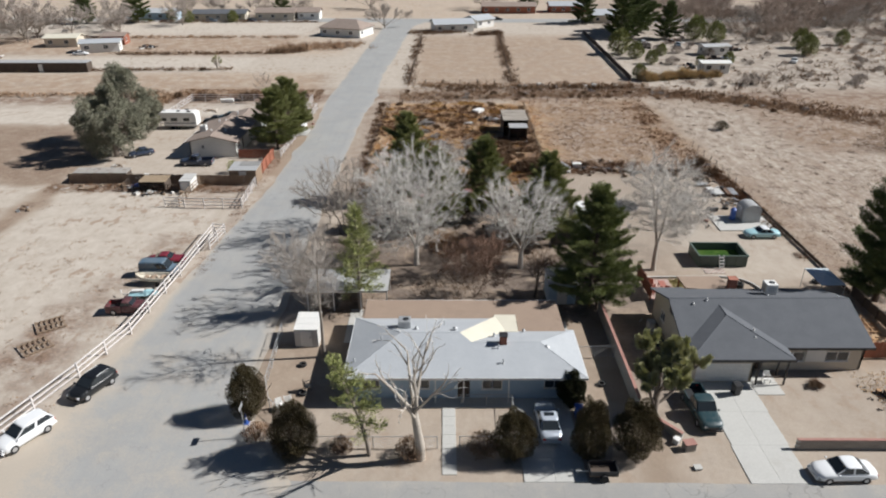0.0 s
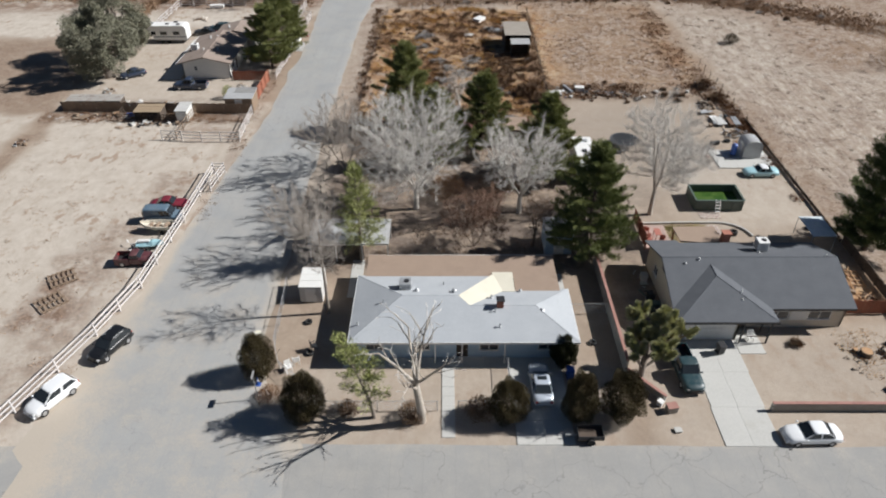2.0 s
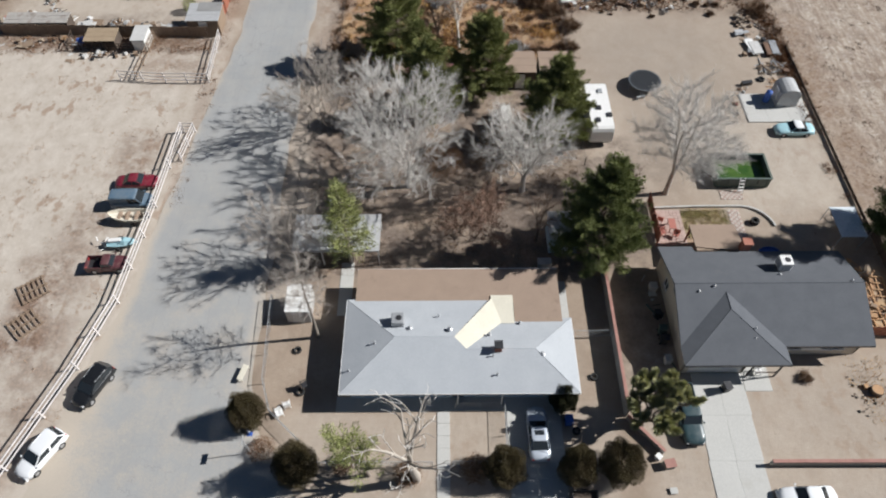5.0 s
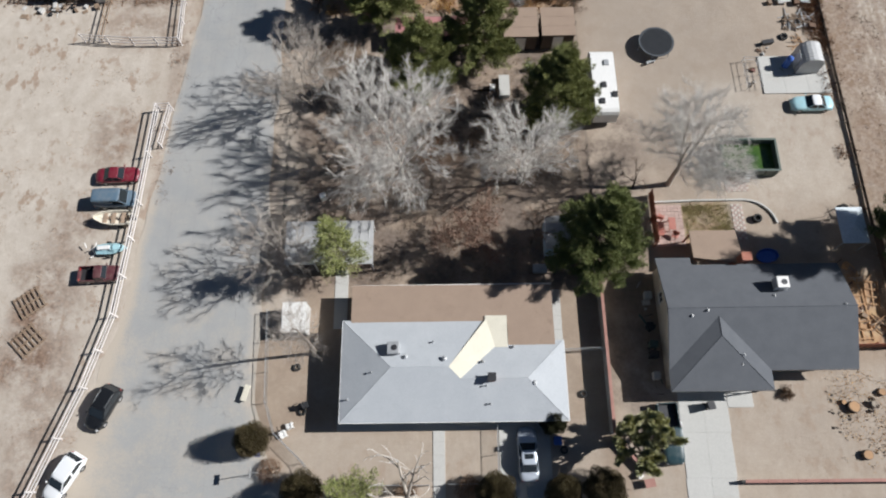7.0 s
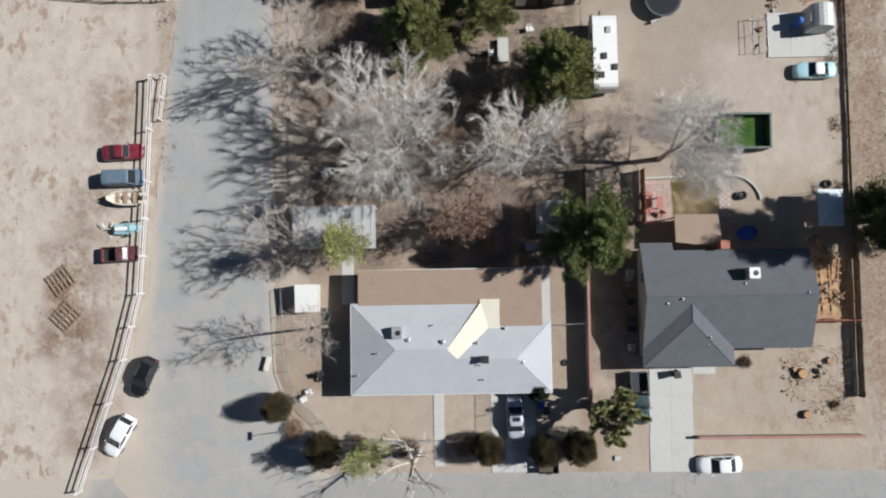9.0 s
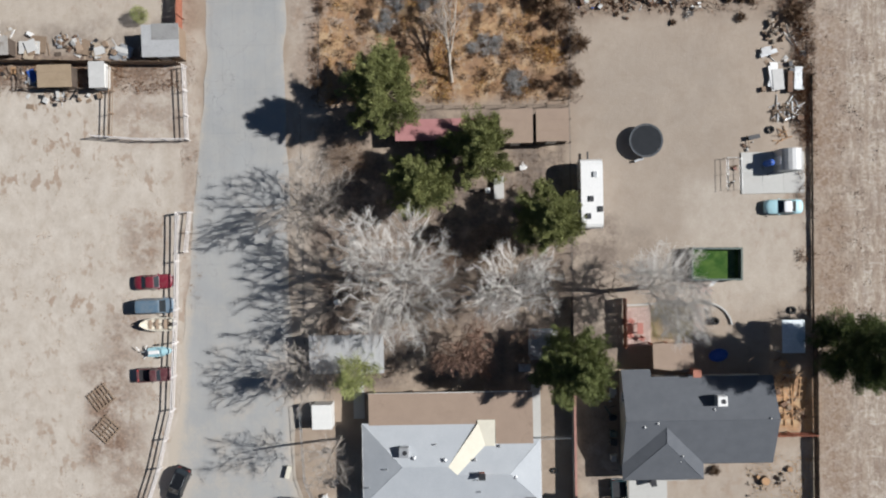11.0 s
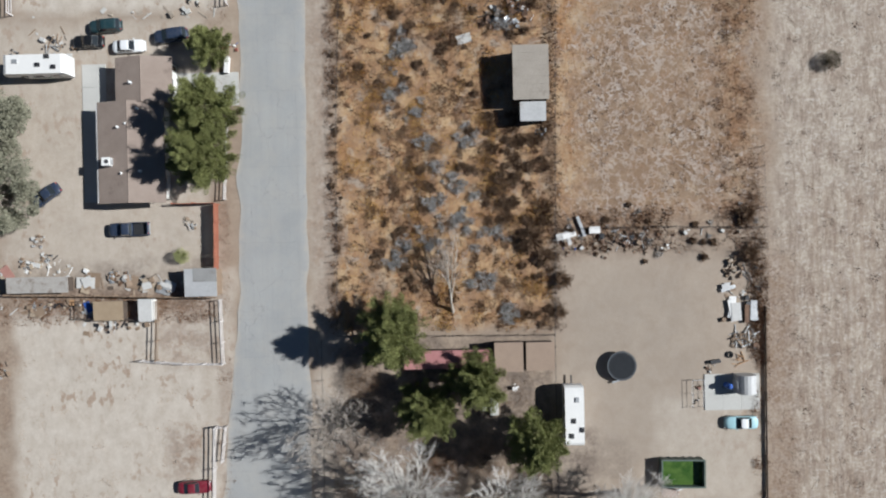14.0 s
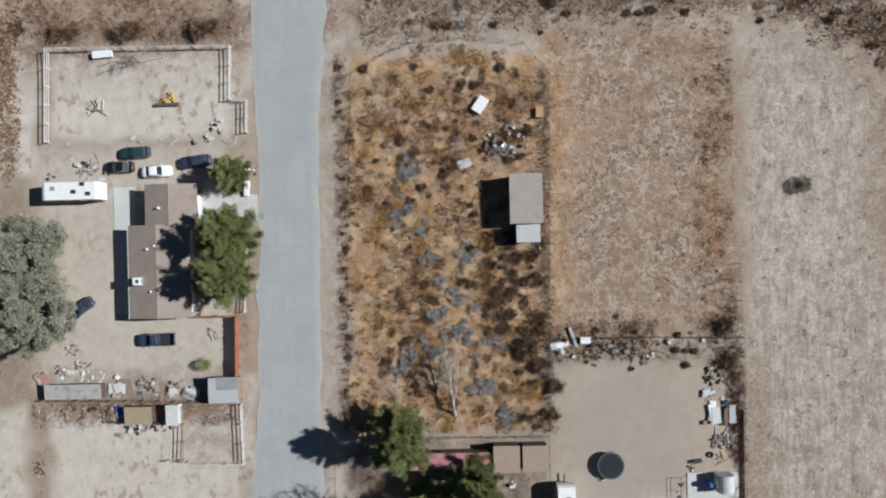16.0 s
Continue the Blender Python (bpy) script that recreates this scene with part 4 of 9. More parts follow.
def house_blue():
    h = thing("house", 0, 0, 0, 0, "single-storey pale blue house with a grey hipped roof", "house")
    ze, s = 2.55, 0.31
    x0, x1, y0, yl, yr = -7.65, 11.1, 41.15, 49.7, 47.8
    rl, rr = (y0 + yl) / 2, (y0 + yr) / 2
    zl, zr = ze + s * (rl - y0), ze + s * (rr - y0)
    a, b = (x0, y0, ze), (x1, y0, ze)
    l1, l2 = (x0 + (rl - y0), rl, zl), (1.35, rl, zl)
    r1, r2 = (1.35 + (rl - rr), rr, zr), (x1 - (rr - y0), rr, zr)
    xc = 4.5
    c, d = (x0, yl, ze), (x1, yr, ze)
    part("roof", slopes([[a, b, r2, r1, l2, l1], [a, l1, c], [c, l1, l2, (xc, yl, ze)], [b, d, r2]]), ROOF_GREY, h)
    part("roof", slopes([[r1, r2, d, (r1[0] + (yr - rr), yr, ze)]]), ROOF_GREY, h)
    part("valley_roof", slopes([[l2, r1, (5.3, 47.3, 2.76), (4.55, 49.62, 2.76)]], 0.1), ROOF_CREAM, h, "unfinished cream-coloured roof slope")
    part("roof_sheet", slopes([[(4.5, 47.2, 2.77), (6.35, 47.2, 2.77), (6.35, 49.95, 2.72), (4.5, 49.95, 2.72)]], 0.05), ROOF_CREAM, h, "cream roofing sheet over the patio roof")
    bm = B()
    for q in ((x0 - 0.03, x1 + 0.03, y0 - 0.045, y0 - 0.004), (x0 - 0.045, x0 - 0.004, y0, yl), (x1 + 0.004, x1 + 0.045, y0, yr)):
        box(bm, *q, ze - 0.2, ze + 0.0)
    part("fascia", bm, WHITE, h, "white fascia board")
    for u0, u1, w in ((l1, a, 0.1), (l1, c, 0.1), (l1, l2, 0.12), (r1, r2, 0.12), (r2, b, 0.1), (r2, d, 0.1)):
        p, q = Vector(u0), Vector(u1)
        part("ridge_cap", tube(B(), p + Vector((0, 0, -0.015)), q + Vector((0, 0, -0.015)), 0.035, sides=6), ROOF_GREY, h)
    wx0, wx1, wy = x0 + 0.6, x1 - 0.6, y0 + 0.75
    wall_run(h, wx0, wy, 5.2, wy, 0, 2.5, WALL_BLUE, [(0.7, 2.1, 0.95, 1.86), (4.6, 6.0, 0.95, 1.86), (8.2, 9.15, 0.08, 1.86), (10.1, 11.7, 0.9, 1.86)])
    wall_run(h, 5.2, wy + 0.002, wx1, wy + 0.002, 0, 2.5, WALL_BLUE, [(2.7, 4.3, 1.0, 1.86)])
    wall_run(h, wx1, wy, wx1, yr - 0.6, 0, 2.5, WALL_BLUE, [(1.5, 2.6, 1.0, 2.0)])
    wall_run(h, wx0, yl - 0.6, wx0, wy, 0, 2.5, WALL_BLUE, [(1.4, 2.6, 1.0, 2.0), (5.0, 6.2, 1.0, 2.0)])
    wall_run(h, wx1, yr - 0.6, 5.4, yr - 0.6, 0, 2.5, WALL_BLUE, [(2.0, 3.6, 0.06, 1.86)])
    wall_run(h, 5.4, yl - 0.6, wx0, yl - 0.6, 0, 2.5, WALL_BLUE, [(2.0, 3.2, 1.0, 2.0), (7.0, 8.4, 1.0, 2.0)])
    part("patio_roof", slopes([[(-6.95, 49.25, 2.62), (6.4, 49.25, 2.62), (6.4, 47.3, 2.68), (10.35, 47.3, 2.68), (10.35, 52.75, 2.5), (-6.95, 52.85, 2.5)]], 0.12), ROOF_TAN, h, "flat tan gravel patio roof")
    part("patio_fascia", box(B(), -7.0, 10.4, 52.8, 52.86, 2.3, 2.5), WALL_WHITE, h)
    for px in (-6.6, -2.4, 1.8, 6.0, 10.0):
        part("patio_post", box(B(), px - 0.06, px + 0.06, 52.5, 52.62, 0, 2.42, 0.01), WOOD, h)
    for px in (-0.6, 1.6, 5.1):
        part("porch_post", box(B(), px - 0.05, px + 0.05, y0 + 0.1, y0 + 0.2, 0.06, ze - 0.14, 0.01), WHITE, h)
    bm = box(B(), 4.55, 5.1, 44.2, 44.75, 3.0, 4.25, 0.015)
    ch = part("chimney", bm, BRICK, h, "dark red brick chimney")
    part("chimney_cap", box(B(), 4.48, 5.17, 44.13, 44.82, 4.25, 4.33, 0.01), DARK_METAL, ch)
    cooler(-3.2, 47.0, 3.2, "boxy galvanised cooler on the grey roof", True)
    for vx, vy, vz, hh, r in ((-5.0, 45.1, 3.35, 0.3, 0.05), (-2.2, 46.3, 3.6, 0.2, 0.1), (0.1, 47.6, 3.2, 0.3, 0.05), (1.0, 46.1, 3.6, 0.3, 0.12), (4.2, 45.9, 3.2, 0.25, 0.07), (4.4, 43.9, 3.4, 0.35, 0.04), (4.7, 42.5, 2.98, 0.3, 0.05), (8.3, 44.1, 3.42, 0.05, 0.1), (6.8, 47.2, 2.7, 0.25, 0.08), (-7.0, 43.0, 2.75, 0.25, 0.05)):
        roof_vent(vx, vy, vz, hh, r)


def house_dark():
    h = thing("house", 0, 0, 0, 0, "cream stucco house with a charcoal shingle roof and garage", "house")
    ze, s, yr = 2.65, 0.36, 49.95
    x0, x1, yf, yb = 19.65, 35.35, 45.0, 54.2
    zr = ze + s * (yr - yf)
    zb = zr - s * (yb - yr)
    apex, top = 23.85, ze + s * 4.25
    yv = yf + 4.25
    main_f = [[(x0, yf, ze), (apex, yv, top), (x0, yr, zr)], [(x0, yr, zr), (apex, yv, top), (x1, yr, zr)], [(apex, yv, top), (28.1, yf, ze), (x1, yf, ze), (x1, yr, zr)]]
    back = [[(x0, yr, zr), (x1, yr, zr), (x1, yb, zb), (22.7, yb, zb), (22.7, yb + 0.75, zb - 0.27), (x0, yb + 0.75, zb - 0.27)]]
    part("roof", slopes(main_f + back), ROOF_DARK, h)
    yh, yg = 43.35 + 4.25, 43.35
    wing = [[(x0 - 0.05, yg, ze), (28.1, yg, ze), (apex, yh, top)], [(x0 - 0.05, yg, ze), (apex, yh, top), (apex, yv, top), (x0 - 0.05, yf, ze)], [(28.1, yg, ze), (28.1, yf, ze), (apex, yv, top), (apex, yh, top)]]
    part("garage_roof", slopes([[(p[0], p[1], p[2] + 0.006) for p in f] for f in wing]), ROOF_DARK, h)
    part("ridge_cap", tube(B(), (x0, yr, zr - 0.01), (x1, yr, zr - 0.01), 0.05, sides=6), ROOF_DARK, h)
    for q in ((x0, yg), (28.1, yg)):
        part("ridge_cap", tube(B(), (q[0], q[1], ze - 0.01), (apex, yh, top - 0.01), 0.045, sides=6), ROOF_DARK, h)
    part("ridge_cap", tube(B(), (apex, yh, top - 0.01), (apex, yv, top - 0.01), 0.045, sides=6), ROOF_DARK, h)
    bm = B()
    for q in ((x0 - 0.05, 28.15, yg - 0.05, yg - 0.006), (28.15, x1, yf - 0.05, yf - 0.006)):
        box(bm, *q, ze - 0.22, ze - 0.01)
    part("fascia", bm, DARK_METAL, h, "dark fascia board")
    wall_run(h, 20.1, 43.95, 25.2, 43.95, 0, 2.55, WALL_CREAM, [(0.45, 4.85, 0.04, 1.86)])
    wall_run(h, 25.2, 43.95, 25.2, 45.6, 0, 2.55, WALL_CREAM)
    wall_run(h, 25.2, 45.6, 35.0, 45.6, 0, 2.55, WALL_CREAM, [(0.6, 1.55, 0.05, 1.86), (2.9, 4.9, 0.9, 1.86), (6.6, 8.6, 0.9, 1.86)])
    wall_run(h, 35.0, 45.6, 35.0, 53.8, 0, 2.55, WALL_CREAM, [(3, 4.2, 1, 2)])
    wall_run(h, 35.0, 53.8, 20.1, 53.8, 0, 2.55, WALL_CREAM, [(2, 3.4, 1, 2), (8, 10, 0.05, 1.86)])
    left = wall_run(h, 20.1, 54.4, 20.1, 43.95, 0, 2.55, WALL_CREAM, [(2.2, 3.2, 1.0, 2.0)])
    for gx in (20.1, 34.82):
        bm = B()
        lo = [bm.verts.new((gx + dx, y, z)) for dx in (0, 0.18) for y, z in ((45.2, 2.55), (yr, zr - 0.16), (54.0, 2.55))]
        for f in ((0, 1, 2), (5, 4, 3), (0, 3, 4, 1), (1, 4, 5, 2), (2, 5, 3, 0)):
            bm.faces.new([lo[i] for i in f])
        g = part("gable", bm, WALL_CREAM, h)
    ch = part("chimney", box(B(), 26.85, 27.55, 54.3, 54.95, -0.05, 3.75, 0.015), BRICK, h, "red brick chimney at the back eave")
    part("chimney_cap", box(B(), 26.78, 27.62, 54.23, 55.02, 3.752, 3.83, 0.01), BRICK, ch)
    part("gable_vent", box(B(), 20.04, 20.09, 49.5, 50.3, 2.9, 3.6, 0.01), DARK_METAL, h, "dark gable vent")
    part("panel", box(B(), 30.15, 31.75, 45.5, 45.59, 0.9, 2.05), WALL_WHITE, h, "white wall panel between the windows")
    for px, py in ((25.4, 43.6), (27.7, 43.6), (27.7, 44.9)):
        part("porch_post", box(B(), px - 0.06, px + 0.06, py - 0.06, py + 0.06, 0.0, ze - 0.14, 0.01), DARK_METAL, h)
    part("porch_rail", box(B(), 25.9, 27.6, 43.57, 43.63, 0.75, 0.85), WOOD_DARK, h)
    cooler(29.35, 51.95, 3.9, "white boxy cooler on the charcoal roof")
    for vx, vy, vz, hh, r in ((21.6, 49.3, 4.1, 0.2, 0.065), (22.9, 49.7, 4.3, 0.2, 0.06), (25.6, 46.1, 3.4, 0.35, 0.05), (25.5, 45.4, 3.1, 0.3, 0.05), (34.4, 50.1, 4.35, 0.15, 0.05), (28.8, 51.0, 4.0, 0.15, 0.06)):
        roof_vent(vx, vy, vz, hh, r, "small white roof vent", WHITE)


def patio_cover():
    t = thing("patio_cover", 0, 0, 0, 0, "brown gravel-topped patio cover behind the house", "patio cover")
    part("cover", slopes([[(23.1, 55.0, 2.55), (27.5, 54.4, 2.55), (27.2, 57.6, 2.4), (23.1, 57.6, 2.4)]], 0.14), ROOF_TAN, t)
    for px, py in ((23.3, 57.4), (27.0, 57.4), (25.1, 57.4), (27.1, 54.7)):
        part("post", box(B(), px - 0.07, px + 0.07, py - 0.07, py + 0.07, 0, 2.35, 0.01), WOOD_RED, t)


def house_brown():
    h = thing("house", 0, 0, 0, 0, "cream house with a low brown shingle gable roof", "house")
    ze, s = 2.6, 0.24
    for x0, x1, y0, y1, dz in ((-40.45, -32.2, 100.6, 113.0, 0.0), (-38.1, -31.1, 112.8, 118.4, 0.05)):
        xm = (x0 + x1) / 2
        zr = ze + dz + s * (x1 - xm)
        part("roof", slopes([[(x0, y0, ze + dz), (xm, y0, zr), (xm, y1, zr), (x0, y1, ze + dz)], [(xm, y0, zr), (x1, y0, ze + dz), (x1, y1, ze + dz), (xm, y1, zr)]]), ROOF_BROWN, h)
        part("ridge_cap", tube(B(), (xm, y0, zr - 0.01), (xm, y1, zr - 0.01), 0.05, sides=6), ROOF_BROWN, h)
        a, b, c, d = x0 + 0.5, x1 - 0.5, y0 + 0.6, y1 - 0.5
        wall_run(h, a, c, b, c, 0, 2.5, WALL_WHITE, [(1.8, 2.3, 1.2, 2.0)])
        wall_run(h, b, c, b, d, 0, 2.5, WALL_WHITE, [(1.2, 2.6, 1, 1.86), (3.6, 4.4, 0.05, 1.86)])
        wall_run(h, b, d, a, d, 0, 2.5, WALL_WHITE, [(2.2, 3.4, 1, 1.86)])
        wall_run(h, a, d, a, c, 0, 2.5, WALL_WHITE, [(1.2, 2.4, 1, 1.86)])
        for gy in (c, d - 0.16):
            bm = B()
            v = [bm.verts.new((x, gy + k, z)) for k in (0, 0.16) for x, z in ((a, 2.5), (xm, zr - 0.16), (b, 2.5))]
            for f in ((0, 1, 2), (5, 4, 3), (0, 3, 4, 1), (1, 4, 5, 2), (2, 5, 3, 0)):
                bm.faces.new([v[i] for i in f])
            part("gable", bm, WALL_WHITE, h)
    part("gutter", box(B(), -40.62, -40.5, 100.6, 113.0, 2.42, 2.54, 0.02), WHITE, h, "white gutter")
    cooler(-38.9, 105.6, 2.95, "white boxy cooler on the brown roof")
    for vx, vy in ((-36.0, 115.2), (-35.2, 112.0), (-37.6, 109.8), (-36.6, 110.2), (-37.2, 104.2), (-35.0, 104.4)):
        roof_vent(vx, vy, 3.3, 0.3, 0.09, "small pale roof vent", WHITE)


house_blue()
house_dark()
patio_cover()
house_brown()


def shed(x0, x1, y0, y1, h, wall, roof, label, name="shed", slope=0.12, over=0.15, door_side=-1, open_front=False, upper=None):
    """A small outbuilding: boarded walls, a door and a lean-to roof."""
    t = thing(name, (x0 + x1) / 2, (y0 + y1) / 2, 0, 0, label, "shed")
    w, d = (x1 - x0) / 2, (y1 - y0) / 2
    zs = (h - slope * 0.5, h + slope * 0.5)
    for sx in (-1, 1):
        part("side_wall", box(B(), sx * (w - over) - 0.04, sx * (w - over) + 0.04, -d + over, d - over, 0, h - 0.12), wall, t)
    part("back_wall", box(B(), -w + over, w - over, d - over - 0.04, d - over + 0.04, 0, h - 0.1), wall, t)
    if not open_front:
        part("front_wall", box(B(), -w + over, w - over, -d + over - 0.04, -d + over + 0.04, 0, h - 0.12), wall, t)
        dd = part("door", box(B(), -0.5, 0.5, -d + over - 0.09, -d + over - 0.045, 0.03, min(1.95, h - 0.3), 0.01), WALL_WHITE, t)
        part("handle", box(B(), 0.36, 0.42, -d + over - 0.12, -d + over - 0.09, 0.95, 1.1), DARK_METAL, dd)
        n = max(3, int(2 * w / 0.4))
        for i in range(n + 1):
            x = -w + over + i * (2 * w - 2 * over) / n
            part("batten", box(B(), x - 0.025, x + 0.025, -d + over - 0.065, -d + over - 0.043, 0, h - 0.14), wall, t)
    else:
        for i in range(3):
            x = -w + over + i * (w - over)
            part("post", box(B(), x - 0.06, x + 0.06, -d + over, -d + over + 0.12, 0, h - 0.12), wall, t)
    bm = slopes([[(-w, -d, zs[0]), (w, -d, zs[0]), (w, d, zs[1]), (-w, d, zs[1])]], 0.07)
    r = part("roof", bm, roof, t)
    if upper:
        zm = (zs[0] + zs[1]) / 2
        part("roof_sheet", slopes([[(-w * 0.45, 0.1, zm + 0.03), (w + 0.02, 0.1, zm + 0.03), (w + 0.02, d + 0.08, zs[1] + 0.03), (-w * 0.45, d + 0.08, zs[1] + 0.03)]], 0.02), upper, t, "darker second roof sheet")
    n = max(3, int(2 * d / 0.9))
    for i in range(1, n):
        y = -d + 2 * d * i / n
        zz = zs[0] + (zs[1] - zs[0]) * i / n
        part("seam", box(B(), -w + 0.01, w - 0.01, y - 0.02, y + 0.02, zz - 0.01, zz + 0.018), roof, r)
    return t


shed(10.35, 14.7, 112.0, 118.6, 3.0, WOOD_DARK, surf("grey_board_roof", (0.3, 0.265, 0.225), (0.36, 0.32, 0.275), 0.5, 0.9, 6, (0.25, 0.215, 0.18), 0.6), "tall dark timber shed with a flat grey roof", slope=0.1, open_front=True)
shed(11.2, 14.35, 109.5, 111.85, 2.4, WOOD_DARK, SHEET_GREY, "low lean-to with a grey sheet roof", "lean_to", open_front=True)
shed(7.45, 10.95, 79.0, 82.6, 2.35, WOOD_DARK, ROOF_TAN, "square shed with a flat tan roof", slope=0.05)
shed(11.3, 14.75, 79.1, 82.55, 2.35, WOOD_DARK, ROOF_TAN, "square shed with a flat tan roof", slope=0.05)
shed(-3.6, 6.9, 79.5, 81.75, 2.15, WOOD_DARK, ROOF_RED, "long open shelter with a faded red sheet roof", "shelter", open_front=True)
shed(-13.1, -11.0, 48.95, 51.6, 1.9, GREY_BOARD, WALL_WHITE, "small white board shed at the yard corner", slope=0.2, over=0.06)
shed(10.2, 13.1, 56.1, 59.2, 2.4, WALL_BLUE, SHEET_GREY, "blue-grey garden shed under the pine with a white door", slope=0.2)
shed(-30.4, -26.4, 89.0, 92.4, 2.2, WOOD, SHEET_GREY, "low shed with a grey sheet roof behind the fence", slope=0.15, upper=surf("dull_dark_sheet", (0.24, 0.235, 0.23), (0.31, 0.305, 0.295), 0.8, 0.7, 8, (0.2, 0.17, 0.15), 0.6))


def carport():
    t = thing("carport", -9.2, 57.0, 0, 0, "open carport with a pale grey sheet roof and white posts", "carport")
    r = part("roof", slopes([[(-3.95, -2.05, 2.25), (3.95, -2.05, 2.25), (3.95, 2.05, 2.4), (-3.95, 2.05, 2.4)]], 0.06), SHEET_GREY, t)
    for i in range(10):
        x = -3.5 + i * 0.78
        part("rib", box(B(), x - 0.02, x + 0.02, -2.0, 2.0, 2.3, 2.36), SHEET_GREY, r).matrix_basis = pose(0, 0, -0.006, 2.1, 0, 0)
    for x in (-3.8, -1.3, 1.3, 3.8):
        for y in (-1.95, 1.95):
            part("post", box(B(), x - 0.05, x + 0.05, y - 0.05, y + 0.05, 0, 2.22), WHITE, t)
    for y in (-1.95, 1.95):
        part("beam", box(B(), -3.9, 3.9, y - 0.04, y + 0.04, 2.02, 2.17), WHITE, t)


carport()


def pump_shed():
    t = thing("pump_shed", 38.3, 76.75, 0.1, 0, "small arched grey metal pump shed on a slab", "shed")
    prof = [(-1.1, 0.0), (-1.1, 1.5)] + [(-1.1 * math.cos(a), 1.5 + 0.75 * math.sin(a)) for a in np.linspace(0.25, math.pi - 0.25, 8)] + [(1.1, 1.5), (1.1, 0.0)]
    bm = loft(B(), [[(x, y, z) for x, z in prof] for y in (-1.15, 1.15)])
    part("shell", bm, SHEET_GREY, t)
    part("door", box(B(), -1.16, -1.11, -0.5, 0.4, 0.05, 1.75), WALL_WHITE, t)
    for i in range(6):
        y = -1.05 + i * 0.42
        part("rib", loft(B(), [[(x * 1.015, y + k, z * 1.012) for x, z in prof] for k in (-0.025, 0.025)]), SHEET_GREY, t)
    t2 = thing("pressure_tank", 36.3, 76.5, 0.1, 0, "upright blue pressure tank on the slab", "tank")
    part("tank", tube(B(), (0, 0, 0.1), (0, 0, 1.4), 0.35, sides=14), BLUE_TARP, t2)
    part("dome", tube(B(), (0, 0, 1.4), (0, 0, 1.58), 0.35, 0.14, 14), BLUE_TARP, t2)
    part("pipe", tube(B(), (0.3, 0, 0.2), (1.1, 0.2, 0.2), 0.05), METAL, t2)


pump_shed()

# ---- distant houses ----
def far_house(x, y, w, d, h, turn, roof, wall, label, hip=0.0, rise=1.3, group="distant houses"):
    t = thing("house", x, y, 0, turn, label, "house", group)
    a, b = w / 2, d / 2
    r = a - hip * b
    part("roof", slopes([[(-a, -b, h), (a, -b, h), (r, 0, h + rise), (-r, 0, h + rise)], [(a, b, h), (-a, b, h), (-r, 0, h + rise), (r, 0, h + rise)]]
                        + ([[(a, -b, h), (a, b, h), (r, 0, h + rise)], [(-a, b, h), (-a, -b, h), (-r, 0, h + rise)]] if hip else []), 0.2), roof, t)
    n = max(2, int(w / 4))
    ops = [(i * (w - 1) / n + 0.9, i * (w - 1) / n + 2.2, 0.9, 2.0) for i in range(n)]
    wall_run(t, -a + 0.5, -b + 0.5, a - 0.5, -b + 0.5, 0, h - 0.1, wall, ops)
    wall_run(t, a - 0.5, -b + 0.5, a - 0.5, b - 0.5, 0, h - 0.1, wall, [(1.2, 2.4, 0.9, 2.0)])
    wall_run(t, a - 0.5, b - 0.5, -a + 0.5, b - 0.5, 0, h - 0.1, wall)
    wall_run(t, -a + 0.5, b - 0.5, -a + 0.5, -b + 0.5, 0, h - 0.1, wall, [(1.2, 2.4, 0.9, 2.0)])
    if not hip:
        for gx in (-a + 0.5, a - 0.66):
            bm = B()
            v = [bm.verts.new((gx + k, yy, z)) for k in (0, 0.16) for yy, z in ((-b + 0.5, h - 0.1), (0, h + rise - 0.25), (b - 0.5, h - 0.1))]
            for f in ((0, 1, 2), (5, 4, 3), (0, 3, 4, 1), (1, 4, 5, 2), (2, 5, 3, 0)):
                bm.faces.new([v[i] for i in f])
            part("gable", bm, wall, t)
    return t


far_house(-31.0, 224, 15, 11, 2.7, -20, ROOF_BROWN, WALL_WHITE, "distant white house with a brown hipped roof", 0.7, 2.2)
far_house(3.0, 233, 14, 9, 2.6, 12, ROOF_GREY, WALL_WHITE, "distant white house with a blue-grey roof", 0.0, 1.3)
far_house(12.5, 243, 9, 8, 2.6, 40, ROOF_GREY, WALL_WHITE, "distant white house with a grey gable roof", 0.0, 1.3)
far_house(-108, 262, 20, 8, 2.6, 0, ROOF_GREY, WALL_BLUE, "distant long house with a grey roof", 0.0, 1.2)
far_house(-82, 259, 20, 8, 2.6, 2, ROOF_DARK, WALL_CREAM, "distant long house with a dark roof", 0.0, 1.2)
far_house(-62, 262, 15, 9, 2.7, 0, ROOF_BROWN, WALL_CREAM, "distant house with a brown gable roof", 0.0, 1.3)
far_house(-50, 263, 9, 8, 2.7, 0, ROOF_BROWN, WALL_WHITE, "distant white-walled house with a brown roof", 0.0, 1.3)
far_house(26, 281, 22, 9, 2.7, 0, ROOF_BROWN, WOOD_RED, "distant low house with red walls", 0.0, 1.3)
far_house(50, 283, 16, 9, 2.7, 0, ROOF_GREY, WOOD_RED, "distant low house with a grey roof", 0.0, 1.3)
far_house(-97, 195, 11, 6, 2.6, 14, ROOF_GREY, WALL_WHITE, "distant white outbuilding with a grey roof", 0.0, 0.8)
far_house(-112, 204, 10, 7, 2.6, 5, ROOF_CREAM, WALL_CREAM, "distant cream outbuilding with a pale roof", 0.0, 0.8)
far_house(-98, 207, 7, 6, 2.6, 5, ROOF_BROWN, WOOD_RED, "distant dark red outbuilding", 0.0, 0.8)
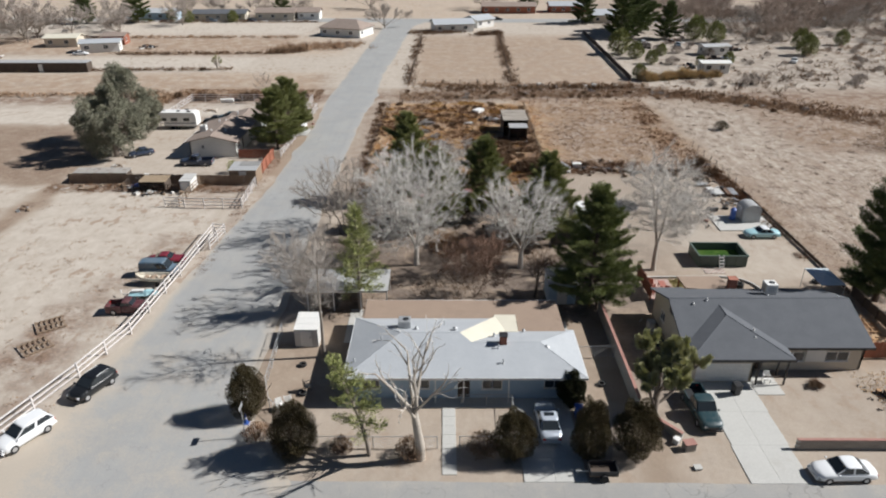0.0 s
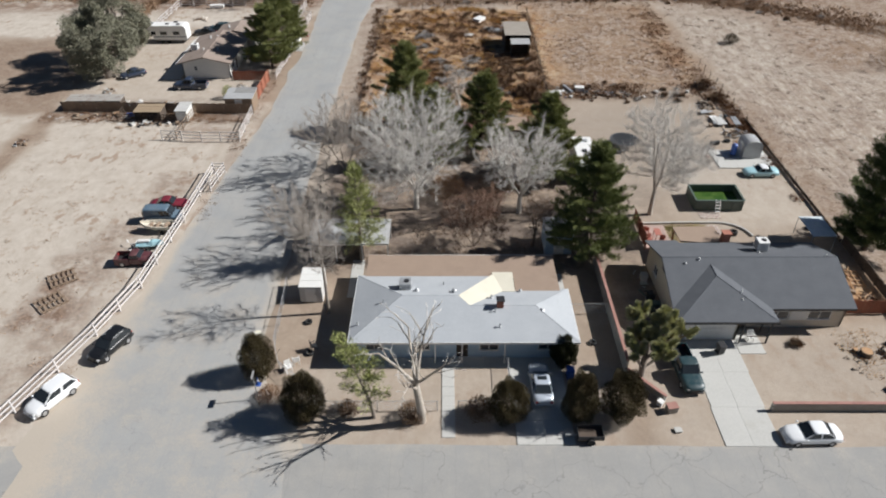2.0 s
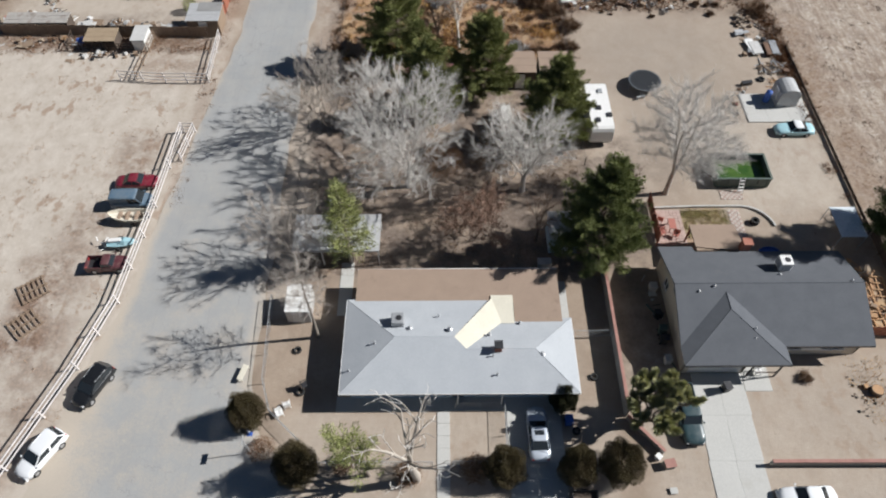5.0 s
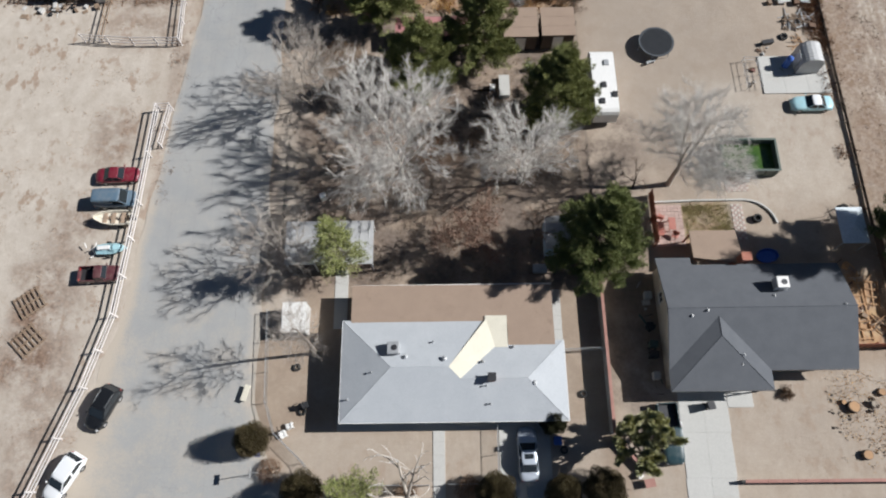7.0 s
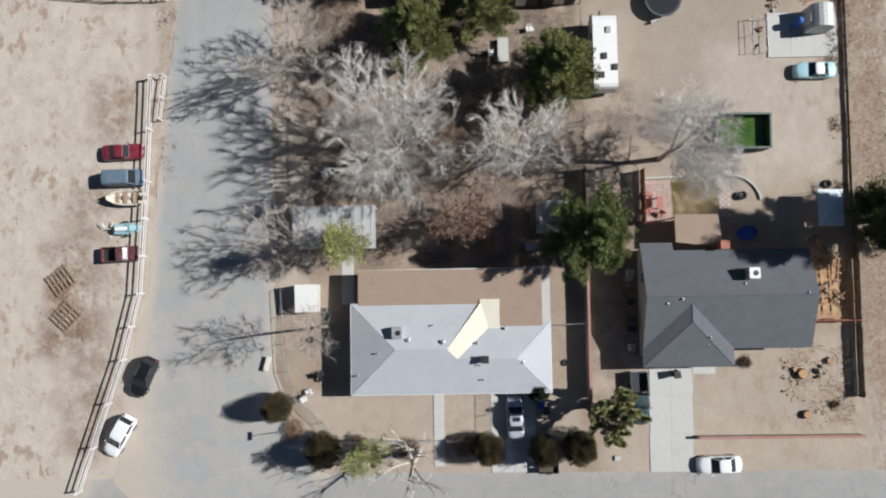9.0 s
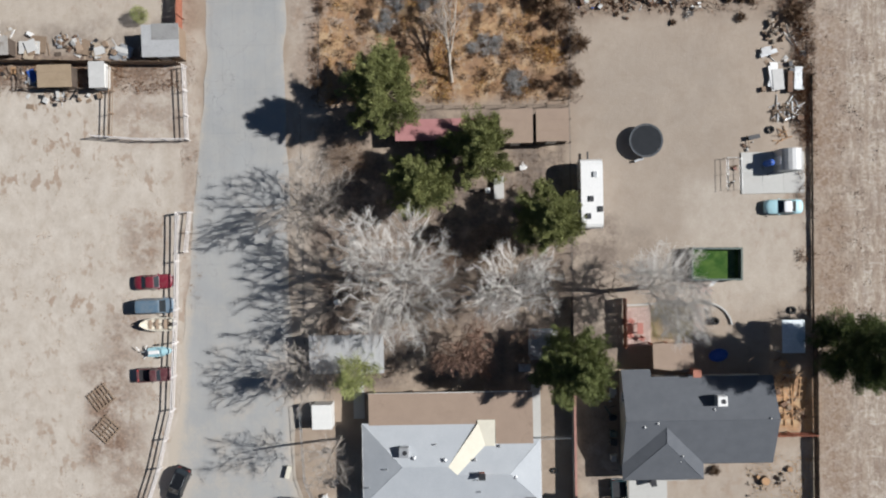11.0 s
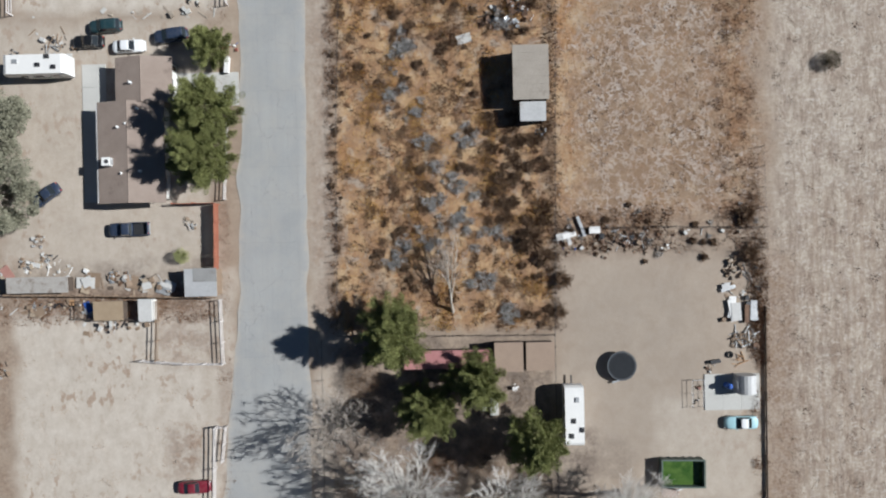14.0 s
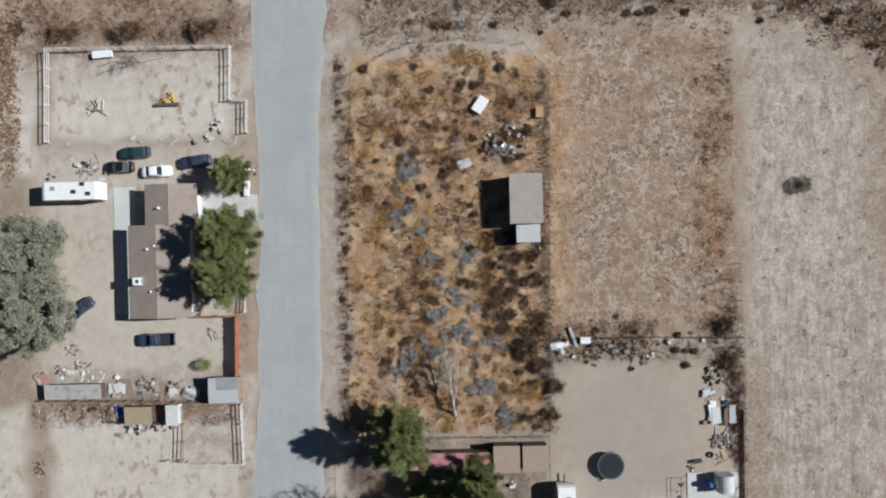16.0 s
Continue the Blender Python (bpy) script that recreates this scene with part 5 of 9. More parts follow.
far_house(66.3, 166, 7.5, 4.5, 2.5, 0, WALL_WHITE, WALL_WHITE, "distant white metal storage building", 0.0, 0.4)
far_house(75, 190, 8, 5, 2.4, 8, SHEET_GREY, WALL_WHITE, "distant pale mobile home", 0.0, 0.5)
far_house(62, 255, 18, 10, 2.8, 4, ROOF_GREY, WALL_CREAM, "distant cream house with a grey roof", 0.0, 1.6)
far_house(120, 270, 30, 8, 2.6, -4, ROOF_BROWN, WALL_CREAM, "distant long low house with a brown roof", 0.0, 1.0)
far_house(152, 226, 14, 7, 2.6, -10, SHEET_GREY, WALL_BLUE, "distant pale blue mobile home", 0.0, 0.6)
far_house(165, 285, 24, 9, 2.7, 0, ROOF_DARK, WALL_CREAM, "distant house with a dark roof", 0.0, 1.2)
shed(-110, -87, 165.5, 168.5, 2.4, WOOD_DARK, SHEET_GREY, "long low dark shelter in the pale field", "shelter")

# ---- trees and shrubs ----
def bend(start, way, length, steps, rng, wander, lift):
    """A wandering chain of points from start along way."""
    pts = [np.array(start, float)]
    d = np.array(way, float)
    for i in range(steps):
        d = d + rng.normal(0, wander, 3) + np.array((0, 0, lift))
        d /= np.linalg.norm(d)
        pts.append(pts[-1] + d * length / steps)
    return pts, d


def bare_tree(x, y, h, spread, seed, bark, twig, label, forks=6, trunk=0.22, lean=(0.0, 0.0), twigs=9, r0=None, up=0.75, droop=0.0,
              kids=(8, 8), leaves=None, leaf_n=0, name="bare_tree", category="tree", group="bare trees", fine=1.0):
    """Leafless tree: trunk, limbs that fork three times, and a haze of fine twigs."""
    rng = np.random.default_rng(seed)
    t = thing(name, x, y, 0, 0, label, category, group)
    r0 = r0 or h * 0.014 + 0.05
    hb = h * trunk
    tp, td = bend((0, 0, -0.1), (lean[0] * 0.4, lean[1] * 0.4, 1.0), hb + 0.1, 4, rng, 0.06, 0.1)
    trunk_chain = [(tp, np.linspace(r0 * 1.25, r0 * 0.8, len(tp)), 10)]
    limbs, fine_twigs, tips = [], [], []

    def grow(start, way, length, radius, level):
        steps = (5, 4, 3, 1)[level]
        pts, end = bend(start, way, length, steps, rng, (0.08, 0.11, 0.14, 0.16)[level], (0.05, 0.05, 0.04, 0.03)[level] - droop * 0.05)
        radii = np.linspace(radius, radius * 0.35, len(pts))
        (fine_twigs if level >= 2 else limbs).append((pts, radii, (7, 5, 3, 3)[level]))
        if level == 3:
            tips.append(pts[-1])
            return
        n = (*kids, twigs)[level]
        for i in range(n):
            f = rng.uniform(0.28, 1.0) if i else 1.0
            k = f * steps
            a = min(int(k), steps - 1)
            p = pts[a] + (pts[a + 1] - pts[a]) * (k - a)
            out = rng.normal(0, 1, 3)
            d = (pts[a + 1] - pts[a]) / np.linalg.norm(pts[a + 1] - pts[a])
            out -= d * out.dot(d)
            out /= np.linalg.norm(out)
            ang = rng.uniform(0.28, 0.72)
            grow(p, d * math.cos(ang) + out * math.sin(ang), length * rng.uniform(0.36, 0.6) * (1.15 - 0.35 * f), max(radius * 0.4, 0.0075 * fine), level + 1)

    for i in range(forks):
        a = 2 * math.pi * (i + rng.uniform(-0.3, 0.3)) / forks
        tilt = rng.uniform(0.35, 1.25) * spread / h * 1.5 if i else 0.12
        way = np.array((math.cos(a) * tilt + lean[0], math.sin(a) * tilt + lean[1], up))
        way /= np.linalg.norm(way)
        reach = (h - hb) * rng.uniform(0.62, 0.8) * (1.0 if i else 1.05)
        s = tp[-1] if i % 2 else tp[-2] + (tp[-1] - tp[-2]) * 0.5
        grow(s, way, reach, r0 * rng.uniform(0.4, 0.58), 0)
    part("trunk", limbs_mesh("trunk", trunk_chain), bark, t, smooth=True)
    part("branchwork", limbs_mesh("branchwork", limbs), bark, t, smooth=True)
    part("crown", limbs_mesh("crown", fine_twigs), twig, t, "haze of fine bare twigs")
    if leaves:
        c = np.array(tips)[rng.integers(0, len(tips), leaf_n)]
        part("leaf_cover", mesh_of("leaf_cover", *blades(c, np.tile((0, 0, -0.3), (leaf_n, 1)), 0.13, 0.08, rng, 1.0, 0.16)), leaves, t)
    return t


def sprays(centres, axes, long, wide, thick, per, length, width, rng):
    """Needle sprays: flattened tufts round the centres, drawn out along the axes, the needles lying over their surface."""
    n = len(centres)
    ax = axes / (np.linalg.norm(axes, axis=1)[:, None] + 1e-9)
    sd = np.cross(ax, np.array((0.0, 0.0, 1.0)))
    sd /= np.linalg.norm(sd, axis=1)[:, None] + 1e-9
    up = np.cross(sd, ax)
    w = rng.normal(0, 1, (n, per, 3))
    w[:, :, 2] = np.abs(w[:, :, 2]) - 0.45
    w /= np.linalg.norm(w, axis=2)[:, :, None]
    k = rng.uniform(0.45, 1.0, (n, per, 1))
    size = rng.uniform(0.7, 1.3, (n, 1, 1))
    frame_of = lambda q: q[:, :, :1] * ax[:, None] + q[:, :, 1:2] * sd[:, None] + q[:, :, 2:] * up[:, None]
    c = centres[:, None] + frame_of(w * k * size * np.array((long, wide, thick)))
    out = frame_of(w / np.array((long, wide, thick)) * wide) + rng.normal(0, 0.55, (n, per, 3))
    out /= np.linalg.norm(out, axis=2)[:, :, None]
    way = ax[:, None] * 0.9 + frame_of(w) * 0.8 + rng.normal(0, 0.35, (n, per, 3))
    way -= out * (way * out).sum(2)[:, :, None] * 0.7
    way /= np.linalg.norm(way, axis=2)[:, :, None] + 1e-9
    side = np.cross(way, out)
    side /= np.linalg.norm(side, axis=2)[:, :, None] + 1e-9
    ln = length * rng.uniform(0.6, 1.4, (n, per, 1))
    wd = width * rng.uniform(0.6, 1.3, (n, per, 1))
    quad = np.stack([c, c + way * ln * 0.5 + side * wd * 0.5, c + way * ln, c + way * ln * 0.5 - side * wd * 0.5], 2)
    return quad.reshape(-1, 3), np.arange(4 * n * per).reshape(-1, 4)


def pine(x, y, h, r, seed, needle, label, bark=None, lean=(0.0, 0.0), clear=0.12, per=95, blade=(0.23, 0.06), name="pine_tree",
         category="tree", group="pines", flare=0.85, limbs_n=None, spray=0.84, dense=1.6):
    """Conifer: trunk, limbs in loose whorls with uneven reach, flat sprays of needles along them."""
    rng = np.random.default_rng(seed)
    t = thing(name, x, y, 0, 0, label, category, group)
    zs = np.linspace(0, h, 8)
    pts = np.stack([lean[0] * (zs / h) ** 1.5 * h, lean[1] * (zs / h) ** 1.5 * h, zs - 0.1], -1)
    part("trunk", limbs_mesh("trunk", [(pts, np.linspace(h * 0.018 + 0.04, 0.03, 8), 9)]), bark or BARK_DARK, t, smooth=True)
    n = limbs_n or int(h * 7.5)
    chains, cs, ds = [], [], []
    sector = rng.uniform(0.8, 1.12, 9)
    for i in range(n):
        f = clear + (1 - clear) * (i + rng.uniform(0, 1)) / n
        a = i * 2.4 + rng.uniform(-0.5, 0.5)
        prof = min(1.0, 0.55 + (f - clear) * 2.4) * (1 - f) ** flare + 0.07
        prof /= 0.62
        reach = r * prof * rng.uniform(0.7, 1.06) * sector[int(a * 9 / 6.283 + f * 3.0) % 9]
        reach = max(0.25, min(reach, r * 1.1))
        base = np.array((np.interp(f * h, zs, pts[:, 0]), np.interp(f * h, zs, pts[:, 1]), f * h))
        way = np.array((math.cos(a), math.sin(a), -0.08 + 0.7 * f))
        lp, _ = bend(base, way / np.linalg.norm(way), reach, 4, rng, 0.1, 0.06)
        lp = np.array(lp)
        chains.append((lp, np.linspace(0.045 + 0.015 * reach * (1 - f), 0.012, 5), 4))
        k = max(2, int((2.2 + reach * 2.0) * dense))
        u = np.sort(rng.uniform(0.3, 1.0, k)) * 4
        u[-1] = 3.98
        ia = np.minimum(u.astype(int), 3)
        d = lp[ia + 1] - lp[ia]
        d /= np.linalg.norm(d, axis=1)[:, None] + 1e-9
        side = np.cross(d, np.array((0.0, 0.0, 1.0)))
        swing = rng.uniform(-1, 1, k) * (1.05 - u / 4.6)
        q = lp[ia] + (lp[ia + 1] - lp[ia]) * (u - ia)[:, None] + side * (swing * reach * 0.34)[:, None] + rng.normal(0, 0.07, (k, 3))
        cs.append(q)
        ds.append(d + side * swing[:, None] * 0.9 + np.array((0, 0, 0.15)))
    part("branchwork", limbs_mesh("branchwork", chains), bark or BARK_DARK, t)
    part("crown", mesh_of("crown", *sprays(np.concatenate(cs), np.concatenate(ds), 0.62 * spray, 0.42 * spray, 0.3 * spray, per, blade[0], blade[1], rng)), needle, t)
    return t


def shrub(x, y, h, r, seed, leaf, label, n=9000, size=(0.12, 0.045), name="juniper_bush", group="junipers along the street", stem=BARK_DARK, top_heavy=0.0):
    """Dense rounded shrub: stems and many small leaves over a lumpy outline."""
    rng = np.random.default_rng(seed)
    t = thing(name, x, y, 0, 0, label, "bush", group)
    chains = []
    for i in range(9):
        a = i * 0.7 + rng.uniform(0, 0.5)
        p, _ = bend((0.1 * math.cos(a), 0.1 * math.sin(a), -0.05), (0.5 * math.cos(a), 0.5 * math.sin(a), 1.0), h * 0.7, 4, rng, 0.12, 0.1)
        chains.append((p, np.linspace(0.07, 0.015, 5), 5))
    part("stem", limbs_mesh("stem", chains), stem, t)
    v = rng.normal(0, 1, (n, 3))
    v /= np.linalg.norm(v, axis=1)[:, None]
    lump = 1 + 0.13 * np.sin(v[:, 0] * 5.3 + seed) * np.cos(v[:, 1] * 4.7 + seed) + 0.1 * np.sin(v[:, 2] * 7 + v[:, 0] * 6 + seed)
    rad = rng.uniform(0.0, 1.0, n) ** 0.28 * lump
    taper = 1 - 0.25 * np.clip(v[:, 2], -1, 1) * (1 - top_heavy)
    c = np.stack([v[:, 0] * rad * r * taper, v[:, 1] * rad * r * taper, h * 0.5 + v[:, 2] * rad * h * 0.5], -1)
    c[:, 2] = np.abs(c[:, 2])
    part("foliage", mesh_of("foliage", *blades(c, v + np.array((0, 0, 0.5)), size[0], size[1], rng, 0.6)), leaf, t)
    return t


def tuft_bush(x, y, h, r, seed, leaf, label, n=420, width=0.035, name="dry_bush", group=""):
    """Scraggly dry bush: stiff twigs that fan out from the root."""
    rng = np.random.default_rng(seed)
    t = thing(name, x, y, 0, 0, label, "bush", group)
    chains = []
    for i in range(6):
        a = i * 1.05 + rng.uniform(0, 0.4)
        p, _ = bend((0, 0, -0.03), (0.8 * math.cos(a), 0.8 * math.sin(a), 1.0), h * 0.7, 3, rng, 0.2, 0.0)
        chains.append((p, np.linspace(0.03, 0.01, 4), 4))
    part("stem", limbs_mesh("stem", chains), BARK_GREY, t)
    ang, q = rng.uniform(0, 6.283, n), rng.uniform(0, 1, n) ** 0.6 * rng.uniform(0.45, 1.0, 7)[(rng.uniform(0, 7, n)).astype(int)]
    lobes = 0.7 + 0.3 * np.sin(ang * 3 + seed) + 0.2 * np.sin(ang * 5 + seed * 2)
    c = np.stack([np.cos(ang) * q * r * lobes, np.sin(ang) * q * r * lobes, rng.uniform(0, 0.75, n) * h * (1 - 0.6 * q)], -1)
    d = np.stack([np.cos(ang), np.sin(ang), rng.uniform(0.1, 1.4, n)], -1)
    part("foliage", mesh_of("foliage", *blades(c, d, h * 0.5, width, rng, 0.5)), leaf, t)
    return t


def broad_tree(x, y, h, r, seed, leaf, label, clumps=90, per=150, squash=0.8, bark=None, size=(0.3, 0.12), base=0.12, name="eucalyptus_tree", group="leafy trees"):
    """Leafy tree: trunk and limbs that end in many clumps of leaves with gaps between."""
    rng = np.random.default_rng(seed)
    t = thing(name, x, y, 0, 0, label, "tree", group)
    tp, _ = bend((0, 0, -0.1), (0.05, 0.03, 1.0), h * 0.4, 4, rng, 0.07, 0.1)
    part("trunk", limbs_mesh("trunk", [(tp, np.linspace(h * 0.035, h * 0.02, 5), 10)]), bark or BARK_GREY, t, smooth=True)
    chains, cs, ds = [], [], []
    for i in range(clumps):
        v = rng.normal(0, 1, 3)
        v /= np.linalg.norm(v)
        k = rng.uniform(0.25, 1.0) ** 0.5
        c = np.array((v[0] * r * k, v[1] * r * k, h * (0.5 + base) + v[2] * k * h * (0.5 - base)))
        c[:2] *= 1.08 - 0.6 * max(0, v[2])
        j = tp[rng.integers(2, 5)]
        mid = (j + c) / 2 + rng.normal(0, 0.3, 3)
        chains.append(([j, mid, c], [h * 0.009, h * 0.005, 0.02], 4))
        sz = rng.uniform(0.35, 1.0) * r * 0.28
        w = rng.normal(0, 1, (per, 3))
        w /= np.linalg.norm(w, axis=1)[:, None]
        cs.append(c + w * sz * (rng.uniform(0.2, 1, (per, 1)) ** 0.5) * np.array((1.1, 1.1, squash)))
        ds.append(w + np.array((0, 0, -0.2)))
    part("branchwork", limbs_mesh("branchwork", chains), bark or BARK_GREY, t)
    part("crown", mesh_of("crown", *blades(np.concatenate(cs), np.concatenate(ds), size[0], size[1], rng, 0.7)), leaf, t)
    return t


def joshua_tree(x, y, h, seed, label, forks=2, reach=1.0, per=420):
    """Joshua tree: thick forking limbs, each ending in a sleeve of short stiff leaves."""
    rng = np.random.default_rng(seed)
    t = thing("joshua_tree", x, y, 0, 0, label, "tree", "joshua trees")
    u = h / 9
    tp, _ = bend((0, 0, -0.1), (-0.1, 0.03, 1), h * 0.42, 5, rng, 0.06, 0.08)
    part("trunk", limbs_mesh("trunk", [(tp, np.linspace(0.32, 0.22, 6) * u, 9)]), BARK_GREY, t, smooth=True)
    chains, cs, ds = [], [], []

    def fork(start, way, length, radius, level):
        pts, d = bend(start, way, length, 3, rng, 0.13, 0.2)
        chains.append((pts, np.linspace(radius, radius * 0.85, 4), 6))
        if level == 0:
            p = np.array(pts[-1])
            w = rng.normal(0, 1, (per, 3))
            w -= np.outer(w @ d, d)
            w /= np.linalg.norm(w, axis=1)[:, None]
            f = rng.uniform(0, 1, (per, 1))
            cs.append(p + d * 0.1 * u - d * f * 0.95 * u)
            ds.append(w * (0.4 + 0.7 * f) + d * (1.1 - 0.9 * f))
            return
        for i in range(2 if rng.uniform() < 0.4 else 3):
            o = rng.normal(0, 1, 3)
            o[2] = abs(o[2]) * 0.35
            fork(pts[-1], d * 0.75 + o * 0.6, length * 0.85, radius * 0.85, level - 1)

    for i in range(8):
        a = i * 0.8 + rng.uniform(-0.4, 0.4)
        fork(tp[2 + i % 4], np.array((math.cos(a) * reach, math.sin(a) * reach, 0.55)), h * 0.19, 0.14 * u, forks)
    part("branchwork", limbs_mesh("branchwork", chains), BARK_GREY, t)
    part("foliage", mesh_of("foliage", *blades(np.concatenate(cs), np.concatenate(ds), 0.46 * u, 0.1 * u, rng, 0.16)), YUCCA, t, "green-yellow spiky leaves")


def grown_tree(x, y, h, r, seed, bark, twig, label, trunk=0.16, stems=3, n=1100, lean=(0.0, 0.0), twigs=6, tip=0.011, long=0.55, lobes=15,
               tilt=0.5, leaves=None, leaf_n=0, group="bare trees", leader=0.0, power=2.75, girth=0.0):
    """Leafless tree whose limbs reach out into a lobed crown and thin towards their tips."""
    rng = np.random.default_rng(seed)
    t = thing("bare_tree", x, y, 0, 0, label, "tree", group)
    hb = h * trunk
    rad = np.array((r, r, (h - hb) * 0.5))
    mid = np.array((lean[0] * h, lean[1] * h, hb + (h - hb) * 0.5))
    # each lobe is a plume that widens from the fork of the stems outwards
    v = rng.normal(0, 1, (lobes, 3))
    v /= np.linalg.norm(v, axis=1)[:, None]
    v[:, 2] = np.where(v[:, 2] < -0.45, -v[:, 2], v[:, 2])
    root = np.array((0.0, 0.0, hb * 1.2))
    far = mid + v * rad * rng.uniform(0.78, 1.05, (lobes, 1))
    pick = rng.integers(0, lobes, n)
    f = rng.uniform(0.22, 1.0, (n, 1)) ** 0.8
    goal = root + (far[pick] - root) * f + rng.normal(0, 1, (n, 3)) * (0.035 + 0.145 * f * (1.25 - f) / 0.45 * 0.5) * np.linalg.norm(far[pick] - root, axis=1)[:, None]
    goal = goal[goal[:, 2] > hb * 0.6]
    # stems rise from the root, then grow towards the free space of the crown
    pos, par = [np.array((0.0, 0.0, -0.1))], [-1]
    foot = 0
    if girth and stems > 1:
        for p in bend((0, 0, -0.1), (lean[0] * 0.5, lean[1] * 0.5, 1.0), hb, 4, rng, 0.03, 0.05)[0][1:]:
            pos.append(p)
            par.append(foot)
            foot = len(pos) - 1
    for i in range(stems):
        a = 2 * math.pi * (i + rng.uniform(-0.25, 0.25)) / stems
        k = tilt if stems > 1 else 0.0
        pts, _ = bend(pos[foot], (k * math.cos(a) + lean[0], k * math.sin(a) + lean[1], 1.0), max(leader * h, hb * (1.9 if stems > 1 else 1.0) + 0.4), 6 + int(leader * 8), rng, 0.03 if leader else 0.07, 0.05)
        for j, p in enumerate(pts[1:]):
            pos.append(p)
            par.append(foot if j == 0 else len(pos) - 2)
    first = len(pos)
    P = np.array(pos)
    kids = np.zeros(first, int)
    gap = np.linalg.norm(goal[:, None] - P[None], axis=2)
    near, dist = gap.argmin(1), gap.min(1)
    step = 0.4
    for turn in range(80):
        if len(goal) < 8:
            break
        d = goal - P[near]
        d /= np.linalg.norm(d, axis=1)[:, None] + 1e-9
        pull = np.zeros((len(P), 3))
        np.add.at(pull, near, d)
        g = np.unique(near)
        g = g[kids[g] < 3]
        if not len(g):
            break
        way = pull[g] / (np.linalg.norm(pull[g], axis=1)[:, None] + 1e-9) + rng.normal(0, 0.1, (len(g), 3)) + np.array((0, 0, 0.05))
        way /= np.linalg.norm(way, axis=1)[:, None]
        fresh = P[g] + way * step
        kids[g] += 1
        par.extend(int(q) for q in g)
        base = len(P)
        P, kids = np.concatenate([P, fresh]), np.concatenate([kids, np.zeros(len(g), int)])
        gap = np.linalg.norm(goal[:, None] - fresh[None], axis=2)
        k, m = gap.argmin(1), gap.min(1)
        near, dist = np.where(m < dist, base + k, near), np.minimum(dist, m)
        alive = dist > 0.42
        goal, near, dist = goal[alive], near[alive], dist[alive]
    par = np.array(par)
    area = np.zeros(len(P))
    for i in range(len(P) - 1, 0, -1):
        area[i] = max(area[i], tip ** power)
        area[par[i]] += area[i]
    thick = area ** (1 / power)
    thick[1:first] = np.maximum(thick[1:first], girth * np.where(np.arange(1, first) <= foot, 1.0, 0.6 if foot else 1.0) * (1 - 0.7 * P[1:first, 2] / P[1:first, 2].max()))
    thick[0] = max(thick[0], girth * 1.15)
    stem_chain, limb, fine = [], [], []
    for i in range(1, len(P)):
        q = par[i]
        c = ([P[q], P[i]], [min(thick[q], thick[i] * 1.25), thick[i]])
        if i < first:
            stem_chain.append((*c, 8))
        elif thick[i] > 0.032:
            limb.append((*c, 6))
        else:
            fine.append((*c, 3))
    thin = np.nonzero((thick < 0.022) & (np.arange(len(P)) >= first))[0]
    thin = np.repeat(thin, twigs)
    d = P[thin] - P[par[thin]]
    d /= np.linalg.norm(d, axis=1)[:, None] + 1e-9
    out = P[thin] - root
    out /= np.linalg.norm(out, axis=1)[:, None] + 1e-9
    d = d * 0.6 + out * 0.6 + rng.normal(0, 0.33, d.shape) + np.array((0, 0, 0.06))
    d /= np.linalg.norm(d, axis=1)[:, None]
    a = P[thin] - (P[thin] - P[par[thin]]) * rng.uniform(0, 1, (len(thin), 1))
    b = a + d * (long * rng.uniform(0.4, 1.25, (len(thin), 1)))
    fine += [([p, q], [tip * 0.75, tip * 0.45], 3) for p, q in zip(a, b)]
    part("trunk", limbs_mesh("trunk", stem_chain), bark, t, smooth=True)
    if limb:
        part("branchwork", limbs_mesh("branchwork", limb), bark, t, smooth=True)
    part("crown", limbs_mesh("crown", fine), twig, t, "haze of fine bare twigs")
    if leaves:
        part("leaf_cover", mesh_of("leaf_cover", *blades(b[rng.integers(0, len(b), leaf_n)], np.tile((0, 0, -0.3), (leaf_n, 1)), 0.13, 0.08, rng, 1.0, 0.12)), leaves, t)
    return t


# street front of the blue house
bare_tree(-1.6, 35.4, 10.6, 5.4, 14, BARK_TAN, TWIG_PALE, "dead pale tree with bare broken limbs in the front yard", 6, 0.4, (-0.02, 0.0), 1, 0.3, up=0.85, name="dead_tree", fine=4.5, kids=(4, 3))
pine(-5.2, 35.7, 7.6, 1.6, 5, NEEDLE_LIGHT, "leaning young pine with thin green needles", BARK_GREY, (-0.26, 0.03), 0.25, 60, flare=0.45, limbs_n=26, dense=0.8)
shrub(-14.8, 40.0, 4.5, 1.3, 1, JUNIPER, "tall rounded dark olive juniper at the road corner", 24000)
shrub(-10.5, 35.9, 4.4, 1.6, 2, JUNIPER, "big rounded dark juniper beside the street", 28000)
shrub(5.1, 35.8, 3.8, 1.45, 3, JUNIPER, "rounded dark juniper beside the driveway", 24000)
shrub(2.9, 35.9, 1.7, 1.1, 33, SCRUB, "low dry brown shrub under the juniper", 3500)
shrub(10.35, 35.6, 5.0, 1.3, 4, JUNIPER, "tall dark juniper at the driveway edge", 24000)
shrub(13.6, 35.9, 4.5, 1.6, 6, JUNIPER, "broad dark juniper beside the street", 28000)
shrub(10.0, 41.3, 3.0, 1.05, 7, NEEDLE_DUSK, "small round dark shrub by the house corner", 24000)
shrub(-2.3, 35.6, 1.5, 1.0, 8, SCRUB, "low brown shrub at the foot of the dead tree", 3000)
shrub(-7.2, 36.2, 1.0, 0.8, 9, SCRUB, "low dry shrub along the front fence", 2000)
